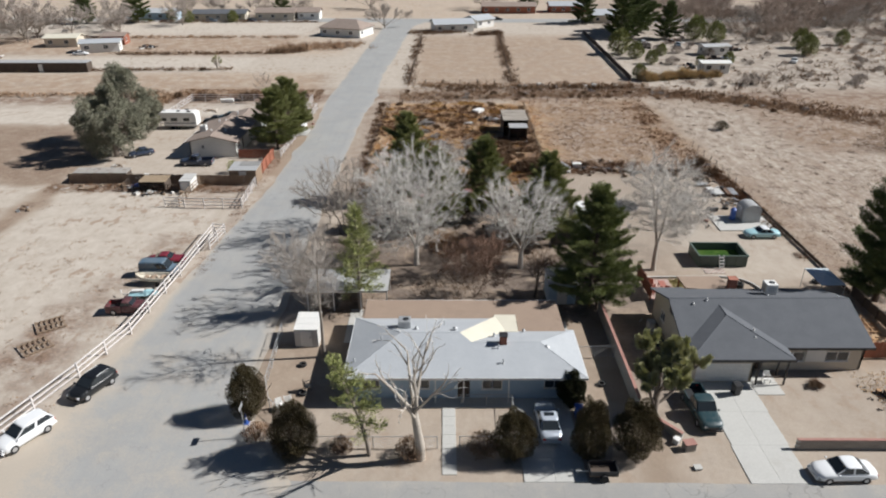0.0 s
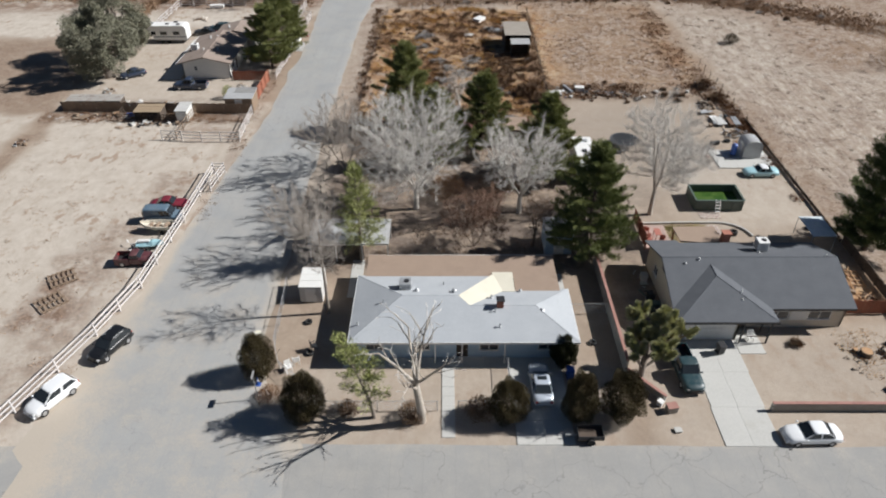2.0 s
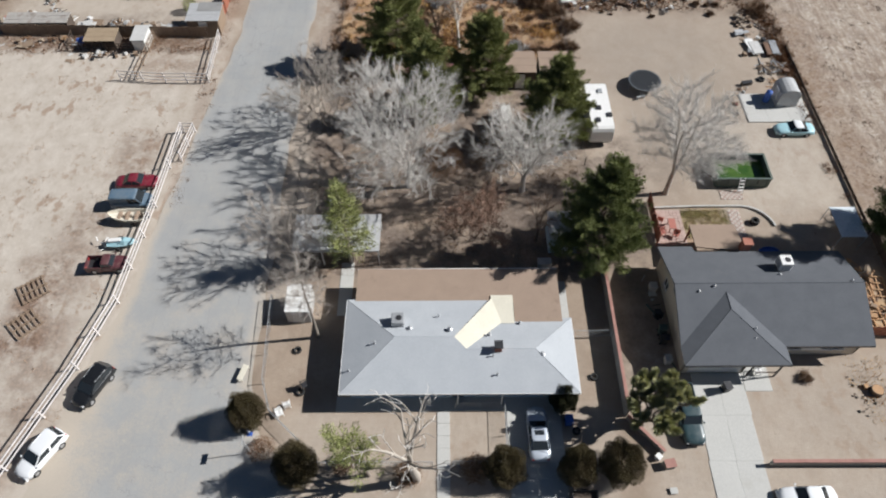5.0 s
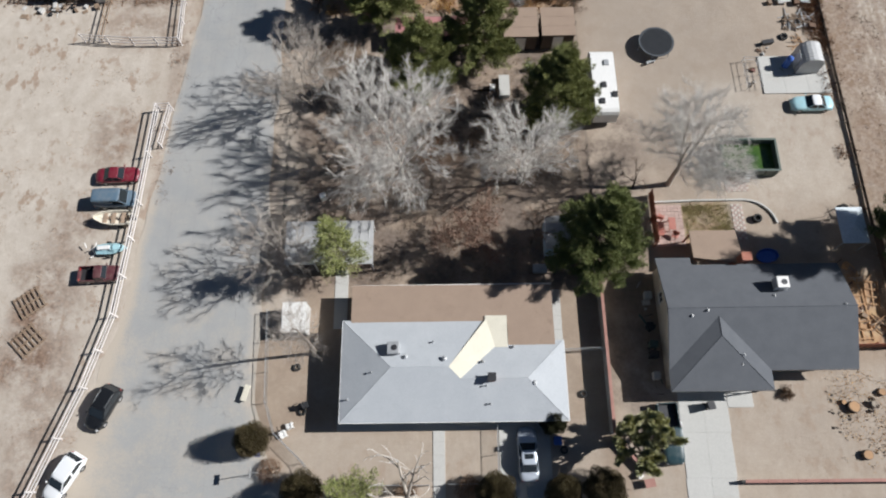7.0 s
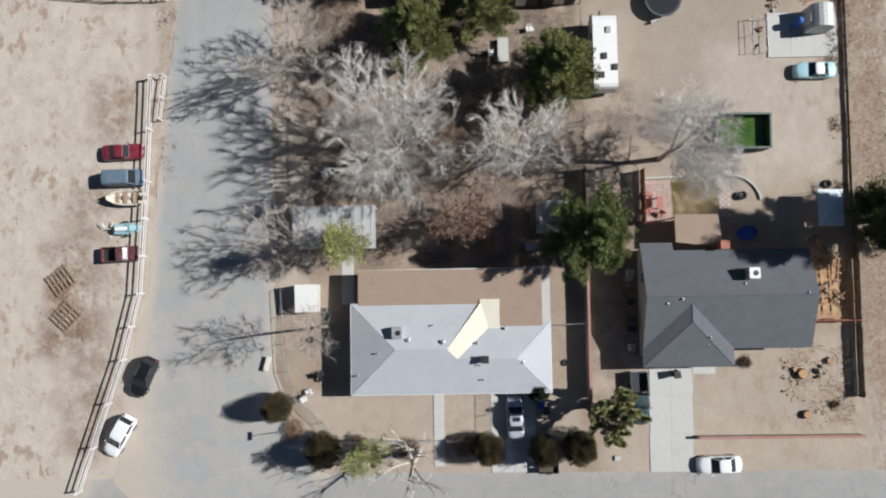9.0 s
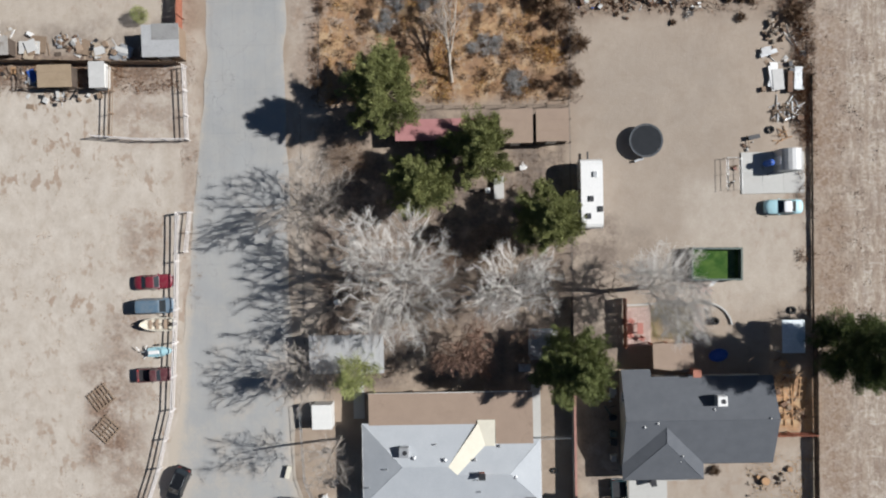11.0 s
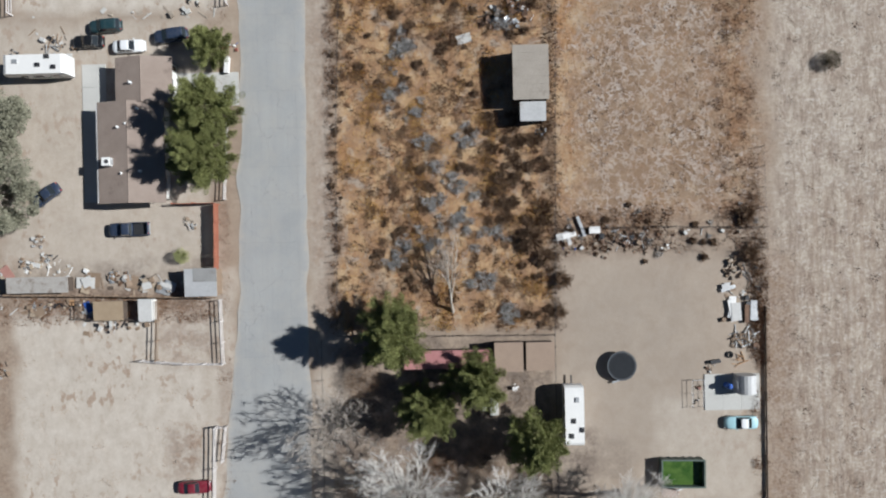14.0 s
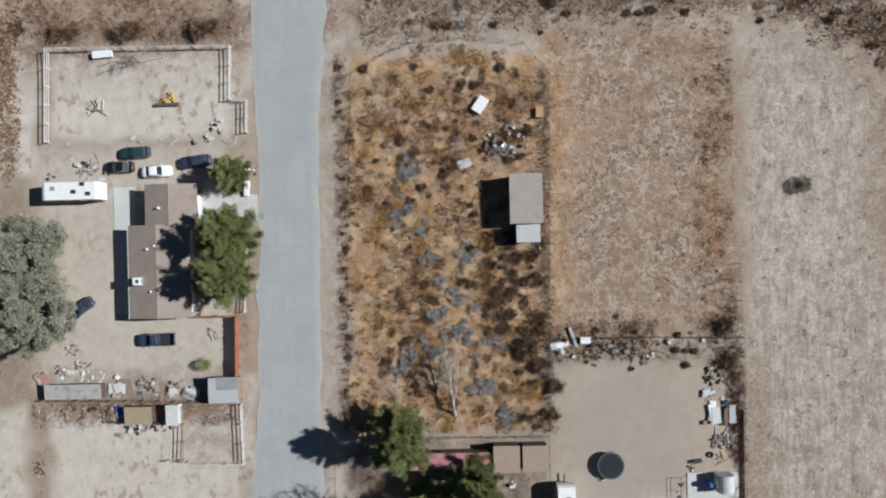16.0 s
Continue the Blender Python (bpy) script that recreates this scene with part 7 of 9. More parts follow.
def boat():
    t = thing("boat", -29.95, 60.4, 0, 180, "small open boat with a cream hull on a trailer", "boat", "vehicles along the fence")
    t.matrix_basis = t.matrix_basis @ Matrix.Scale(0.88, 4)
    rings = []
    for f, w, z in ((-2.0, 0.78, 0.75), (-1.0, 0.85, 0.72), (0.2, 0.85, 0.75), (1.2, 0.66, 0.85), (1.8, 0.34, 0.98), (2.1, 0.06, 1.06)):
        rings.append([(f, -w, z + 0.3), (f, -w * 0.85, z - 0.15), (f, 0, z - 0.32), (f, w * 0.85, z - 0.15), (f, w, z + 0.3), (f, w * 0.88, z + 0.3), (f, w * 0.72, z - 0.02), (f, 0, z - 0.12), (f, -w * 0.72, z - 0.02), (f, -w * 0.88, z + 0.3)])
    part("hull", loft(B(), rings), surf("cream_boat_hull", (0.6, 0.55, 0.45), (0.68, 0.63, 0.53), 1.2, 0.5, 8), t)
    for fx in (-1.2, -0.2, 0.7):
        part("seat", box(B(), fx, fx + 0.4, -0.6, 0.6, 0.8, 0.9, 0.02), SOFA, t)
    part("outboard_motor", box(B(), -2.25, -1.95, -0.2, 0.2, 0.5, 1.35, 0.05), DARK_METAL, t)
    part("trailer_frame", box(B(), -1.8, 2.7, -0.05, 0.05, 0.32, 0.42), METAL, t)
    part("axle", tube(B(), (-0.6, -0.85, 0.3), (-0.6, 0.85, 0.3), 0.04), METAL, t)
    for s in (-1, 1):
        part("wheel", tube(B(), (-0.6, s * 0.85 - 0.08, 0.28), (-0.6, s * 0.85 + 0.08, 0.28), 0.28, sides=14), RUBBER, t)
    for k in range(5):
        part("clutter", box(B(), -1.6 + k * 0.55, -1.3 + k * 0.55, -0.3 + 0.1 * (k % 3), 0.1 + 0.1 * (k % 2), 0.72, 0.95, 0.04), (WOOD, SOFA, STONE)[k % 3], t)


boat()


def watercraft():
    t = thing("jet_ski_trailer", -29.85, 57.4, 0, 4, "aqua and white jet ski on a low trailer", "jet ski", "vehicles along the fence")
    rings = [[(f, -w, 0.55), (f, -w * 0.9, 0.42), (f, 0, 0.36), (f, w * 0.9, 0.42), (f, w, 0.55), (f, w * 0.5, z), (f, 0, z + 0.05), (f, -w * 0.5, z)] for f, w, z in ((-1.3, 0.45, 0.65), (-0.4, 0.55, 0.72), (0.4, 0.52, 0.9), (1.0, 0.35, 0.85), (1.4, 0.08, 0.65))]
    part("hull", loft(B(), rings), PAINTS["aqua"], t)
    part("seat", box(B(), -1.1, 0.1, -0.2, 0.2, 0.7, 0.98, 0.08), WHITE, t)
    part("handlebar", tube(B(), (0.35, -0.4, 1.1), (0.35, 0.4, 1.1), 0.025), DARK_METAL, t)
    part("trailer_frame", box(B(), -1.5, 1.6, -0.06, 0.06, 0.26, 0.36), METAL, t)
    for s in (-1, 1):
        part("wheel", tube(B(), (-0.3, s * 0.7 - 0.07, 0.24), (-0.3, s * 0.7 + 0.07, 0.24), 0.24, sides=12), RUBBER, t)
    t = thing("junk_pile", -31.6, 57.3, 0, 10, "tangle of pale scrap parts beside the jet ski", "junk")
    rng = random.Random(3)
    for i in range(9):
        a = rng.uniform(0, 6.28)
        p = (rng.uniform(-0.5, 0.5), rng.uniform(-0.4, 0.4), 0.05 + 0.06 * i)
        part("scrap", tube(B(), p, (p[0] + 0.5 * math.cos(a), p[1] + 0.5 * math.sin(a), p[2] + 0.1), 0.05, sides=6), WHITE if i % 3 else METAL, t)


watercraft()


def camper(x, y, turn, length, width, height, label, nose=False):
    """Travel trailer: rounded shell, windows, door, roof fittings, wheels and hitch."""
    t = thing("travel_trailer", x, y, 0, turn, label, "trailer")
    L, w = length / 2, width / 2
    prof = [(-L, 0.75), (-L, height - 0.5), (-L + 0.15, height - 0.15), (-L + 0.45, height), (L - 0.6, height), (L - 0.2, height - 0.2), (L, height - 0.65)]
    prof += [(L + 0.0, 1.45), (L - 1.9, 1.4), (L - 2.0, 0.6)] if nose else [(L, 0.9), (L - 0.2, 0.55)]
    prof += [(-L + 0.2, 0.5)]
    bm = loft(B(), [[(a, s * w, z) for a, z in prof] for s in (-1, 1)])
    part("shell", bm, WHITE, t)
    for s in (-1, 1):
        for a, b, lo, hi in ((-0.7, -0.42, 1.45, 2.05), (-0.15, 0.15, 1.45, 2.05), (0.35, 0.55, 1.5, 2.05)):
            part("window", box(B(), a * L, b * L, s * w - 0.015, s * w + 0.015, lo, hi, 0.01), GLASS, t)
        part("stripe", box(B(), -L + 0.2, L - 0.5 if not nose else L - 2.1, s * w - 0.008, s * w + 0.008, 1.05, 1.2), PAINTS["navy"], t)
        for k in (-0.15, 0.12):
            part("wheel", tube(B(), (k * L, s * (w - 0.12) - 0.1, 0.36), (k * L, s * (w - 0.12) + 0.1, 0.36), 0.36, sides=14), RUBBER, t)
    part("door", box(B(), 0.18 * L, 0.32 * L, -w - 0.02, -w + 0.01, 0.65, height - 0.4, 0.01), WALL_WHITE, t)
    for a, b, m in ((-0.15, 0.1, DARK_METAL), (0.55, -0.3, METAL), (-0.65, 0.35, DARK_METAL), (-0.45, -0.75, DARK_METAL)):
        part("roof_hatch", box(B(), a * L - 0.3, a * L + 0.3, b * w - 0.25, b * w + 0.25, height - 0.01, height + 0.14, 0.03), m, t)
    part("hitch", box(B(), L - 0.1, L + 1.0, -0.08, 0.08, 0.5, 0.6), DARK_METAL, t)
    part("chassis", box(B(), -L + 0.2, L - 0.2 if not nose else L - 2, -w + 0.3, w - 0.3, 0.38, 0.52), DARK_METAL, t)
    for s in (-1, 1):
        part("jack", box(B(), L - 0.6, L - 0.52, s * 0.6 - 0.04, s * 0.6 + 0.04, 0, 1.45 if nose else 0.6), DARK_METAL, t)
    return t


camper(17.0, 73.5, 90, 7.3, 2.3, 2.6, "white travel trailer with rounded ends in the yard")
camper(-48.0, 117.8, 180, 7.8, 2.35, 3.0, "white fifth-wheel trailer beside the brown-roofed house", True)


def flat_trailer():
    t = thing("utility_trailer", 10.85, 33.75, 0, 0, "small dark utility trailer parked at the kerb", "trailer")
    part("deck", box(B(), -0.95, 0.95, -0.55, 0.55, 0.42, 0.5), WOOD_DARK, t)
    for y in (-0.55, 0.5):
        part("side_rail", box(B(), -0.95, 0.95, y, y + 0.05, 0.5, 0.85), DARK_METAL, t)
    for x in (-0.95, 0.9):
        part("end_rail", box(B(), x, x + 0.05, -0.5, 0.5, 0.5, 0.85), DARK_METAL, t)
    part("tongue", box(B(), -1.8, -0.95, -0.05, 0.05, 0.4, 0.47), METAL, t)
    part("jack", box(B(), -1.75, -1.68, -0.04, 0.04, 0, 0.4), METAL, t)
    for s in (-1, 1):
        part("wheel", tube(B(), (0, s * 0.64 - 0.07, 0.3), (0, s * 0.64 + 0.07, 0.3), 0.3, sides=14), RUBBER, t)


flat_trailer()

# ---- fences and walls ----
def rail_fence(path, label, height=1.35, rails=3, step=2.2, material=None, size=(0.11, 0.05), name="rail_fence", post=0.11, group=""):
    """Posts with level rails between them, each an object of its own."""
    t = thing(name, 0, 0, 0, 0, label, "fence", group)
    m = material or PIPE_WHITE
    pm = part("post", box(B(), -post / 2, post / 2, -post / 2, post / 2, -0.1, height + 0.05, 0.012), m, t)
    first, spots = True, along(path, step)
    made = {}
    for x, y, a, d in spots:
        if first:
            pm.matrix_basis, first = pose(x, y, 0, 0, 0, a), False
        else:
            piece("post", pm.data, t, pose(x, y, 0, 0, 0, a))
        if d == 0:
            continue
        key = round(d, 3)
        for k in range(rails):
            z = height * (k + 1) / rails - 0.06
            if key not in made:
                ob = part("rail", box(B(), 0, d, -size[1] / 2, size[1] / 2, -size[0] / 2, size[0] / 2, 0.01), m, t)
                made[key] = ob.data
                ob.matrix_basis = pose(x, y, z, 0, 0, a)
            else:
                piece("rail", made[key], t, pose(x, y, z, 0, 0, a))
    return t


def board_fence(path, label, height=1.6, material=None, board=0.3, name="board_fence", lean=2.0, seed=0):
    """Upright boards with small gaps and uneven tops, on two rails."""
    rng = random.Random(seed)
    t = thing(name, 0, 0, 0, 0, label, "fence")
    m = material or WOOD
    me = None
    for x, y, a, d in along(path, board):
        if d == 0:
            continue
        mat = pose(x, y, 0, rng.uniform(-lean, lean) * 0.4, rng.uniform(-lean, lean) * 0.3, a) @ Matrix.Diagonal((d / board, 1, rng.uniform(0.93, 1.03), 1))
        if me is None:
            ob = part("board", box(B(), 0.008, board - 0.008, -0.012, 0.012, 0.02, height), m, t)
            me, ob.matrix_basis = ob.data, mat
        else:
            piece("board", me, t, mat)
    for x, y, a, d in along(path, 2.4):
        if d:
            for z in ((0.35, height - 0.3) if height > 0.8 else (height * 0.5,)):
                part("rail", box(B(), 0, d, 0.014, 0.06, z, z + 0.09), m, t).matrix_basis = pose(x, y, 0, 0, 0, a)
            part("post", box(B(), -0.05, 0.05, 0.062, 0.16, -0.1, height - 0.05), m, t).matrix_basis = pose(x, y, 0, 0, 0, a)
    return t


def wire_fence(path, label, height=1.2, step=3.0, wires=4, material=None, name="wire_fence", seed=1, r=0.045):
    """Thin uneven posts with strands of wire."""
    rng = random.Random(seed)
    t = thing(name, 0, 0, 0, 0, label, "fence")
    m = material or WOOD_DARK
    spots = along(path, step)
    pm = None
    for x, y, a, d in spots:
        mat = pose(x, y, 0, rng.uniform(-4, 4), rng.uniform(-4, 4), 0) @ Matrix.Diagonal((1, 1, rng.uniform(0.9, 1.08), 1))
        if pm is None:
            pm = part("post", tube(B(), (0, 0, -0.1), (0, 0, height), r, r * 0.85, 6), m, t)
            pm.matrix_basis = mat
        else:
            piece("post", pm.data, t, mat)
    for k in range(wires):
        z = height * (k + 0.9) / wires
        chain = [((x, y, z + rng.uniform(-0.03, 0.03))) for x, y, a, d in spots]
        part("wire", limbs_mesh("wire", [(chain, [0.008] * len(chain), 4)]), DARK_METAL, t)
    return t


def chain_link(path, label, height=1.1, step=2.6):
    """Galvanised posts and top rail with a diamond mesh of thin wire."""
    t = thing("chain_link_fence", 0, 0, 0, 0, label, "fence")
    pm = None
    rail = {}
    for x, y, a, d in along(path, step):
        if pm is None:
            pm = part("post", tube(B(), (0, 0, -0.1), (0, 0, height), 0.03, sides=7), METAL, t)
            pm.matrix_basis = pose(x, y, 0)
        else:
            piece("post", pm.data, t, pose(x, y, 0))
        if not d:
            continue
        part("top_rail", tube(B(), (0, 0, height - 0.02), (d, 0, height - 0.02), 0.022, sides=6), METAL, t).matrix_basis = pose(x, y, 0, 0, 0, a)
        chains = []
        n = int(d / 0.16)
        for i in range(-6, n):
            for s in (0, 1):
                u0, u1, z0, z1 = i * d / n, i * d / n + height, 0.05, height - 0.04
                lo, hi = max(0.0, u0), min(d, u1)
                if hi - lo < 0.05:
                    continue
                za, zb = z0 + (lo - u0) / height * (z1 - z0), z0 + (hi - u0) / height * (z1 - z0)
                if s:
                    za, zb = z0 + z1 - za, z0 + z1 - zb
                chains.append(([(lo, 0, za), (hi, 0, zb)], [0.004, 0.004], 3))
        ob = part("mesh", limbs_mesh("mesh", chains), METAL, t)
        ob.matrix_basis = pose(x, y, 0, 0, 0, a)
    return t


def block_wall(x0, y0, x1, y1, courses, label, cap=True):
    """Concrete blocks in running bond with recessed joints and a red cap."""
    length = math.hypot(x1 - x0, y1 - y0)
    a = math.degrees(math.atan2(y1 - y0, x1 - x0))
    t = thing("block_wall", x0, y0, 0, a, label, "wall")
    n = round(length / 0.4)
    w = length / n
    part("mortar", box(B(), 0.01, length - 0.01, -0.085, 0.085, -0.1, courses * 0.2 - 0.005), CONCRETE, t)
    ob = part("block", box(B(), 0.005, w - 0.005, -0.1, 0.1, 0.004, 0.196, 0.008), BLOCK, t)
    half = None
    for j in range(courses):
        for i in range(n - (j % 2)):
            m = pose(i * w + (w / 2 if j % 2 else 0), 0, j * 0.2)
            if i == j == 0:
                ob.matrix_basis = m
            else:
                piece("block", ob.data, t, m)
    if cap:
        c = part("cap", box(B(), 0.004, w * 1.5 - 0.004, -0.13, 0.13, 0, 0.06, 0.01), BLOCK_CAP, t, "red cap stone")
        k = round(length / (w * 1.5))
        for i in range(k):
            m = pose(i * length / k, 0, courses * 0.2 + 0.004)
            if i == 0:
                c.matrix_basis = m
            else:
                piece("cap", c.data, t, m)
    return t


rail_fence([(-34.3, 32.0), (-32.9, 36.2), (-30.1, 44.6), (-28.5, 51.0), (-27.85, 62.0), (-27.5, 72.4)], "long white three-rail fence along the side road", 1.4, 3, 4.3, size=(0.13, 0.06), post=0.14)
rail_fence([(-27.45, 72.5), (-26.2, 72.5), (-26.7, 68.2)], "short white rail return at the fence end", 1.3, 3, 2.2)
rail_fence([(-26.5, 88.4), (-26.3, 80.4), (-31.3, 80.5), (-36.6, 81.0)], "white pipe corral rails by the road", 1.35, 3, 2.6)
rail_fence([(-34.4, 88.4), (-34.7, 81.0)], "weathered corral rails beside the pens", 1.3, 3, 2.6, WOOD)
rail_fence([(-25.7, 101.0), (-25.1, 112.4)], "white rail fence in front of the pines", 1.2, 3, 2.4)
rail_fence([(-52.2, 124.8), (-51.9, 137.4), (-44.0, 137.3)], "white pipe corral at the north paddock", 1.35, 3, 2.6)
rail_fence([(-44.0, 137.3), (-26.9, 137.1), (-27.1, 129.9), (-24.8, 129.7), (-24.9, 125.4)], "pale pipe paddock fence near the road", 1.35, 3, 2.6)
board_fence([(-26.75, 100.4), (-26.9, 89.2)], "tall red-stained board fence along the road", 1.8, WOOD_RED, 0.2, seed=1)
board_fence([(-32.2, 100.5), (-26.9, 100.5)], "brown board fence beside the house", 1.5, WOOD_RED, 0.2, seed=2)
board_fence([(-53.4, 89.5), (-42.0, 89.2), (-31.0, 88.8), (-27.0, 88.7)], "weathered brown board fence behind the yard", 1.5, WOOD, 0.22, seed=3)
board_fence([(35.5, 47.3), (40.9, 47.3)], "brown board fence beside the charcoal-roofed house", 1.6, WOOD_RED, 0.2, seed=4)
board_fence([(41.0, 40.0), (41.1, 58.0)], "brown board fence along the ploughed field", 1.1, WOOD_DARK, 0.22, seed=5)
board_fence([(41.1, 58.2), (41.35, 86.0)], "low dark board fence along the ploughed field", 0.45, WOOD_DARK, 0.25, seed=6)
board_fence([(20.66, 57.0), (20.66, 62.3)], "dark red-brown board fence beside the paver terrace", 1.6, WOOD_RED, 0.2, seed=9)
board_fence([(14.95, 55.2), (15.0, 62.5)], "grey board fence between the back gardens", 1.5, WOOD_DARK, 0.22, seed=7)
wire_fence([(41.35, 86.0), (41.45, 96.0), (41.2, 106.0)], "old wire fence along the ploughed field", 1.2, 2.6, seed=2)
wire_fence([(-12.0, 84.5), (-11.6, 110.0), (-10.6, 133.0), (-6.0, 135.6), (-1.8, 137.1), (5.0, 137.6), (12.8, 136.6), (16.2, 132.2)], "sagging wire fence round the dry lot", 1.2, 2.4, seed=3)
wire_fence([(16.2, 132.2), (15.7, 110.0), (15.2, 84.0)], "dark wire fence at the side of the dry lot", 1.2, 2.2, seed=4)
wire_fence([(15.4, 96.3), (28.0, 96.4), (41.4, 96.0)], "dark wire fence between the lots", 1.2, 2.2, 5, seed=5)
wire_fence([(15.1, 62.5), (15.1, 84.0)], "thin wire fence beside the white trailer", 1.2, 2.4, seed=6)
wire_fence([(-11.8, 83.6), (-3.0, 83.4), (15.0, 83.2)], "low wire fence behind the sheds", 1.3, 2.4, seed=7)
wire_fence([(-14.0, 58.0), (-14.0, 83.0)], "low wire fence along the roadside garden", 1.1, 2.6, seed=8)
wire_fence([(-7.8, 152.0), (15.6, 152.0), (17.8, 226.0)], "distant wire fence round an empty lot", 1.3, 4.0, seed=9, r=0.09)
wire_fence([(-7.8, 152.0), (-6.6, 215.0)], "distant wire fence along the road", 1.3, 4.0, seed=10, r=0.09)
board_fence([(43.6, 155.5), (45.8, 226.0)], "long dark board fence between distant lots", 1.3, WOOD_DARK, 0.5, seed=8)
chain_link([(-14.7, 51.2), (-14.3, 43.2), (-13.4, 40.6), (-10.8, 38.2), (-9.6, 36.4), (-0.4, 36.35)], "galvanised chain-link fence round the front yard", 1.1)
chain_link([(1.2, 36.4), (5.3, 36.4), (5.35, 41.0), (1.4, 41.0)], "galvanised chain-link fence beside the driveway", 1.1)
chain_link([(11.2, 47.3), (14.8, 47.4)], "galvanised side gate between house and wall", 1.2)
block_wall(14.95, 40.2, 15.0, 54.8, 7, "grey block wall with a red cap between the houses")
block_wall(25.25, 36.35, 41.0, 36.3, 4, "low grey block wall with a red cap along the front")
block_wall(15.0, 40.1, 17.4, 37.2, 3, "low block planter wall near the joshua tree")

# ---- yard things ----
def water_tank():
    t = thing("stock_tank", 30.45, 65.8, 0, -1, "long dark green panelled tank with green water", "tank")
    L, w, h = 2.62, 1.66, 1.25
    for s in (-1, 1):
        part("long_wall", box(B(), -L, L, s * w - 0.05, s * w + 0.05, 0, h, 0.01), TANK_GREEN, t)
        part("end_wall", box(B(), s * L - 0.05, s * L + 0.05, -w + 0.052, w - 0.052, 0, h, 0.01), TANK_GREEN, t)
        part("rim", box(B(), -L - 0.1, L + 0.1, s * w - 0.1, s * w + 0.1, h + 0.003, h + 0.06, 0.015), TANK_GREEN, t)
        part("rim", box(B(), s * L - 0.1, s * L + 0.1, -w + 0.104, w - 0.104, h + 0.003, h + 0.06, 0.015), TANK_GREEN, t)
        for i in range(6):
            x = -L + 0.25 + i * (2 * L - 0.5) / 5
            part("brace", box(B(), x - 0.04, x + 0.04, s * (w + 0.09) - 0.04, s * (w + 0.09) + 0.04, 0, h - 0.01), TANK_GREEN, t)
    part("water", box(B(), -L + 0.05, L - 0.05, -w + 0.05, w - 0.05, 0.05, 0.45), WATER, t, "cloudy green water")
    l = thing("pool_ladder", 30.1, 63.75, 0, 0, "white pool ladder leaning on the tank", "ladder")
    for s in (-1, 1):
        part("side_rail", tube(B(), (s * 0.25, -0.4, 0), (s * 0.25, 0.25, 1.5), 0.03), WHITE, l)
    for i in range(4):
        part("step", box(B(), -0.24, 0.24, -0.36 + i * 0.15, -0.22 + i * 0.15, 0.28 + i * 0.3, 0.32 + i * 0.3), WHITE, l)


def trampoline():
    t = thing("trampoline", 23.25, 79.2, 0, 0, "round black trampoline with a thin metal frame", "trampoline")
    r, h, n = 1.78, 0.9, 32
    ring = lambda q, z: [(q * math.cos(2 * math.pi * i / n), q * math.sin(2 * math.pi * i / n), z) for i in range(n)]
    part("mat", loft(B(), [ring(r - 0.16, h - 0.02), ring(r - 0.16, h)]), BLACK_MESH, t)
    bm = B()
    rows = [[bm.verts.new(p) for p in ring(q, z)] for q, z in ((r - 0.15, h - 0.03), (r - 0.15, h + 0.02), (r + 0.05, h + 0.02), (r + 0.05, h - 0.03))]
    for i in range(n):
        for k in range(4):
            a, b = rows[k], rows[(k + 1) % 4]
            bm.faces.new((a[i], a[(i + 1) % n], b[(i + 1) % n], b[i]))
    part("frame_pad", bm, surf("faded_pad", (0.04, 0.046, 0.055), (0.075, 0.083, 0.095), 2, 0.7), t)
    for i in range(6):
        a = i * math.pi / 3 + 0.2
        part("leg", tube(B(), (r * math.cos(a), r * math.sin(a), 0), (r * math.cos(a), r * math.sin(a), h - 0.03), 0.03), METAL, t)
    l = thing("step_stool", 22.6, 77.2, 0, 20, "low metal step stool by the trampoline", "stool")
    part("top", box(B(), -0.5, 0.5, -0.12, 0.12, 0.32, 0.38, 0.01), METAL, l)
    for s in (-1, 1):
        part("leg", box(B(), s * 0.4 - 0.03, s * 0.4 + 0.03, -0.1, 0.1, 0, 0.32), METAL, l)


def tyre(x, y, label="old black tyre lying on the dirt", r=0.33, z=0.0):
    t = thing("tyre", x, y, z, 0, label, "tyre", "old tyres")
    ring = [(r * 0.55, 0.03), (r * 0.95, 0.0), (r, 0.06), (r, 0.16), (r * 0.95, 0.22), (r * 0.55, 0.19)]
    bm = B()
    rows = [[bm.verts.new((q * math.cos(a), q * math.sin(a), k)) for q, k in ring] for a in (2 * math.pi * i / 18 for i in range(18))]
    for i in range(18):
        u, v = rows[i], rows[(i + 1) % 18]
        for j in range(6):
            bm.faces.new((u[j], u[(j + 1) % 6], v[(j + 1) % 6], v[j]))
    part("casing", bm, RUBBER, t)
    return t


def pallet(x, y, turn, label="weathered brown wooden pallet on the sand"):
    t = thing("pallet", x, y, 0.02, turn, label, "pallet", "pallets on the sand")
    t.matrix_basis = t.matrix_basis @ Matrix.Scale(1.25, 4)
    for i in range(6):
        part("slat", box(B(), -0.95 + i * 0.35, -0.84 + i * 0.35, -0.9, 0.9, 0.12, 0.145), WOOD, t)
    for s in (-0.8, 0, 0.8):
        part("runner", box(B(), -0.95, 0.99, s - 0.05, s + 0.05, 0.0, 0.118), WOOD, t)


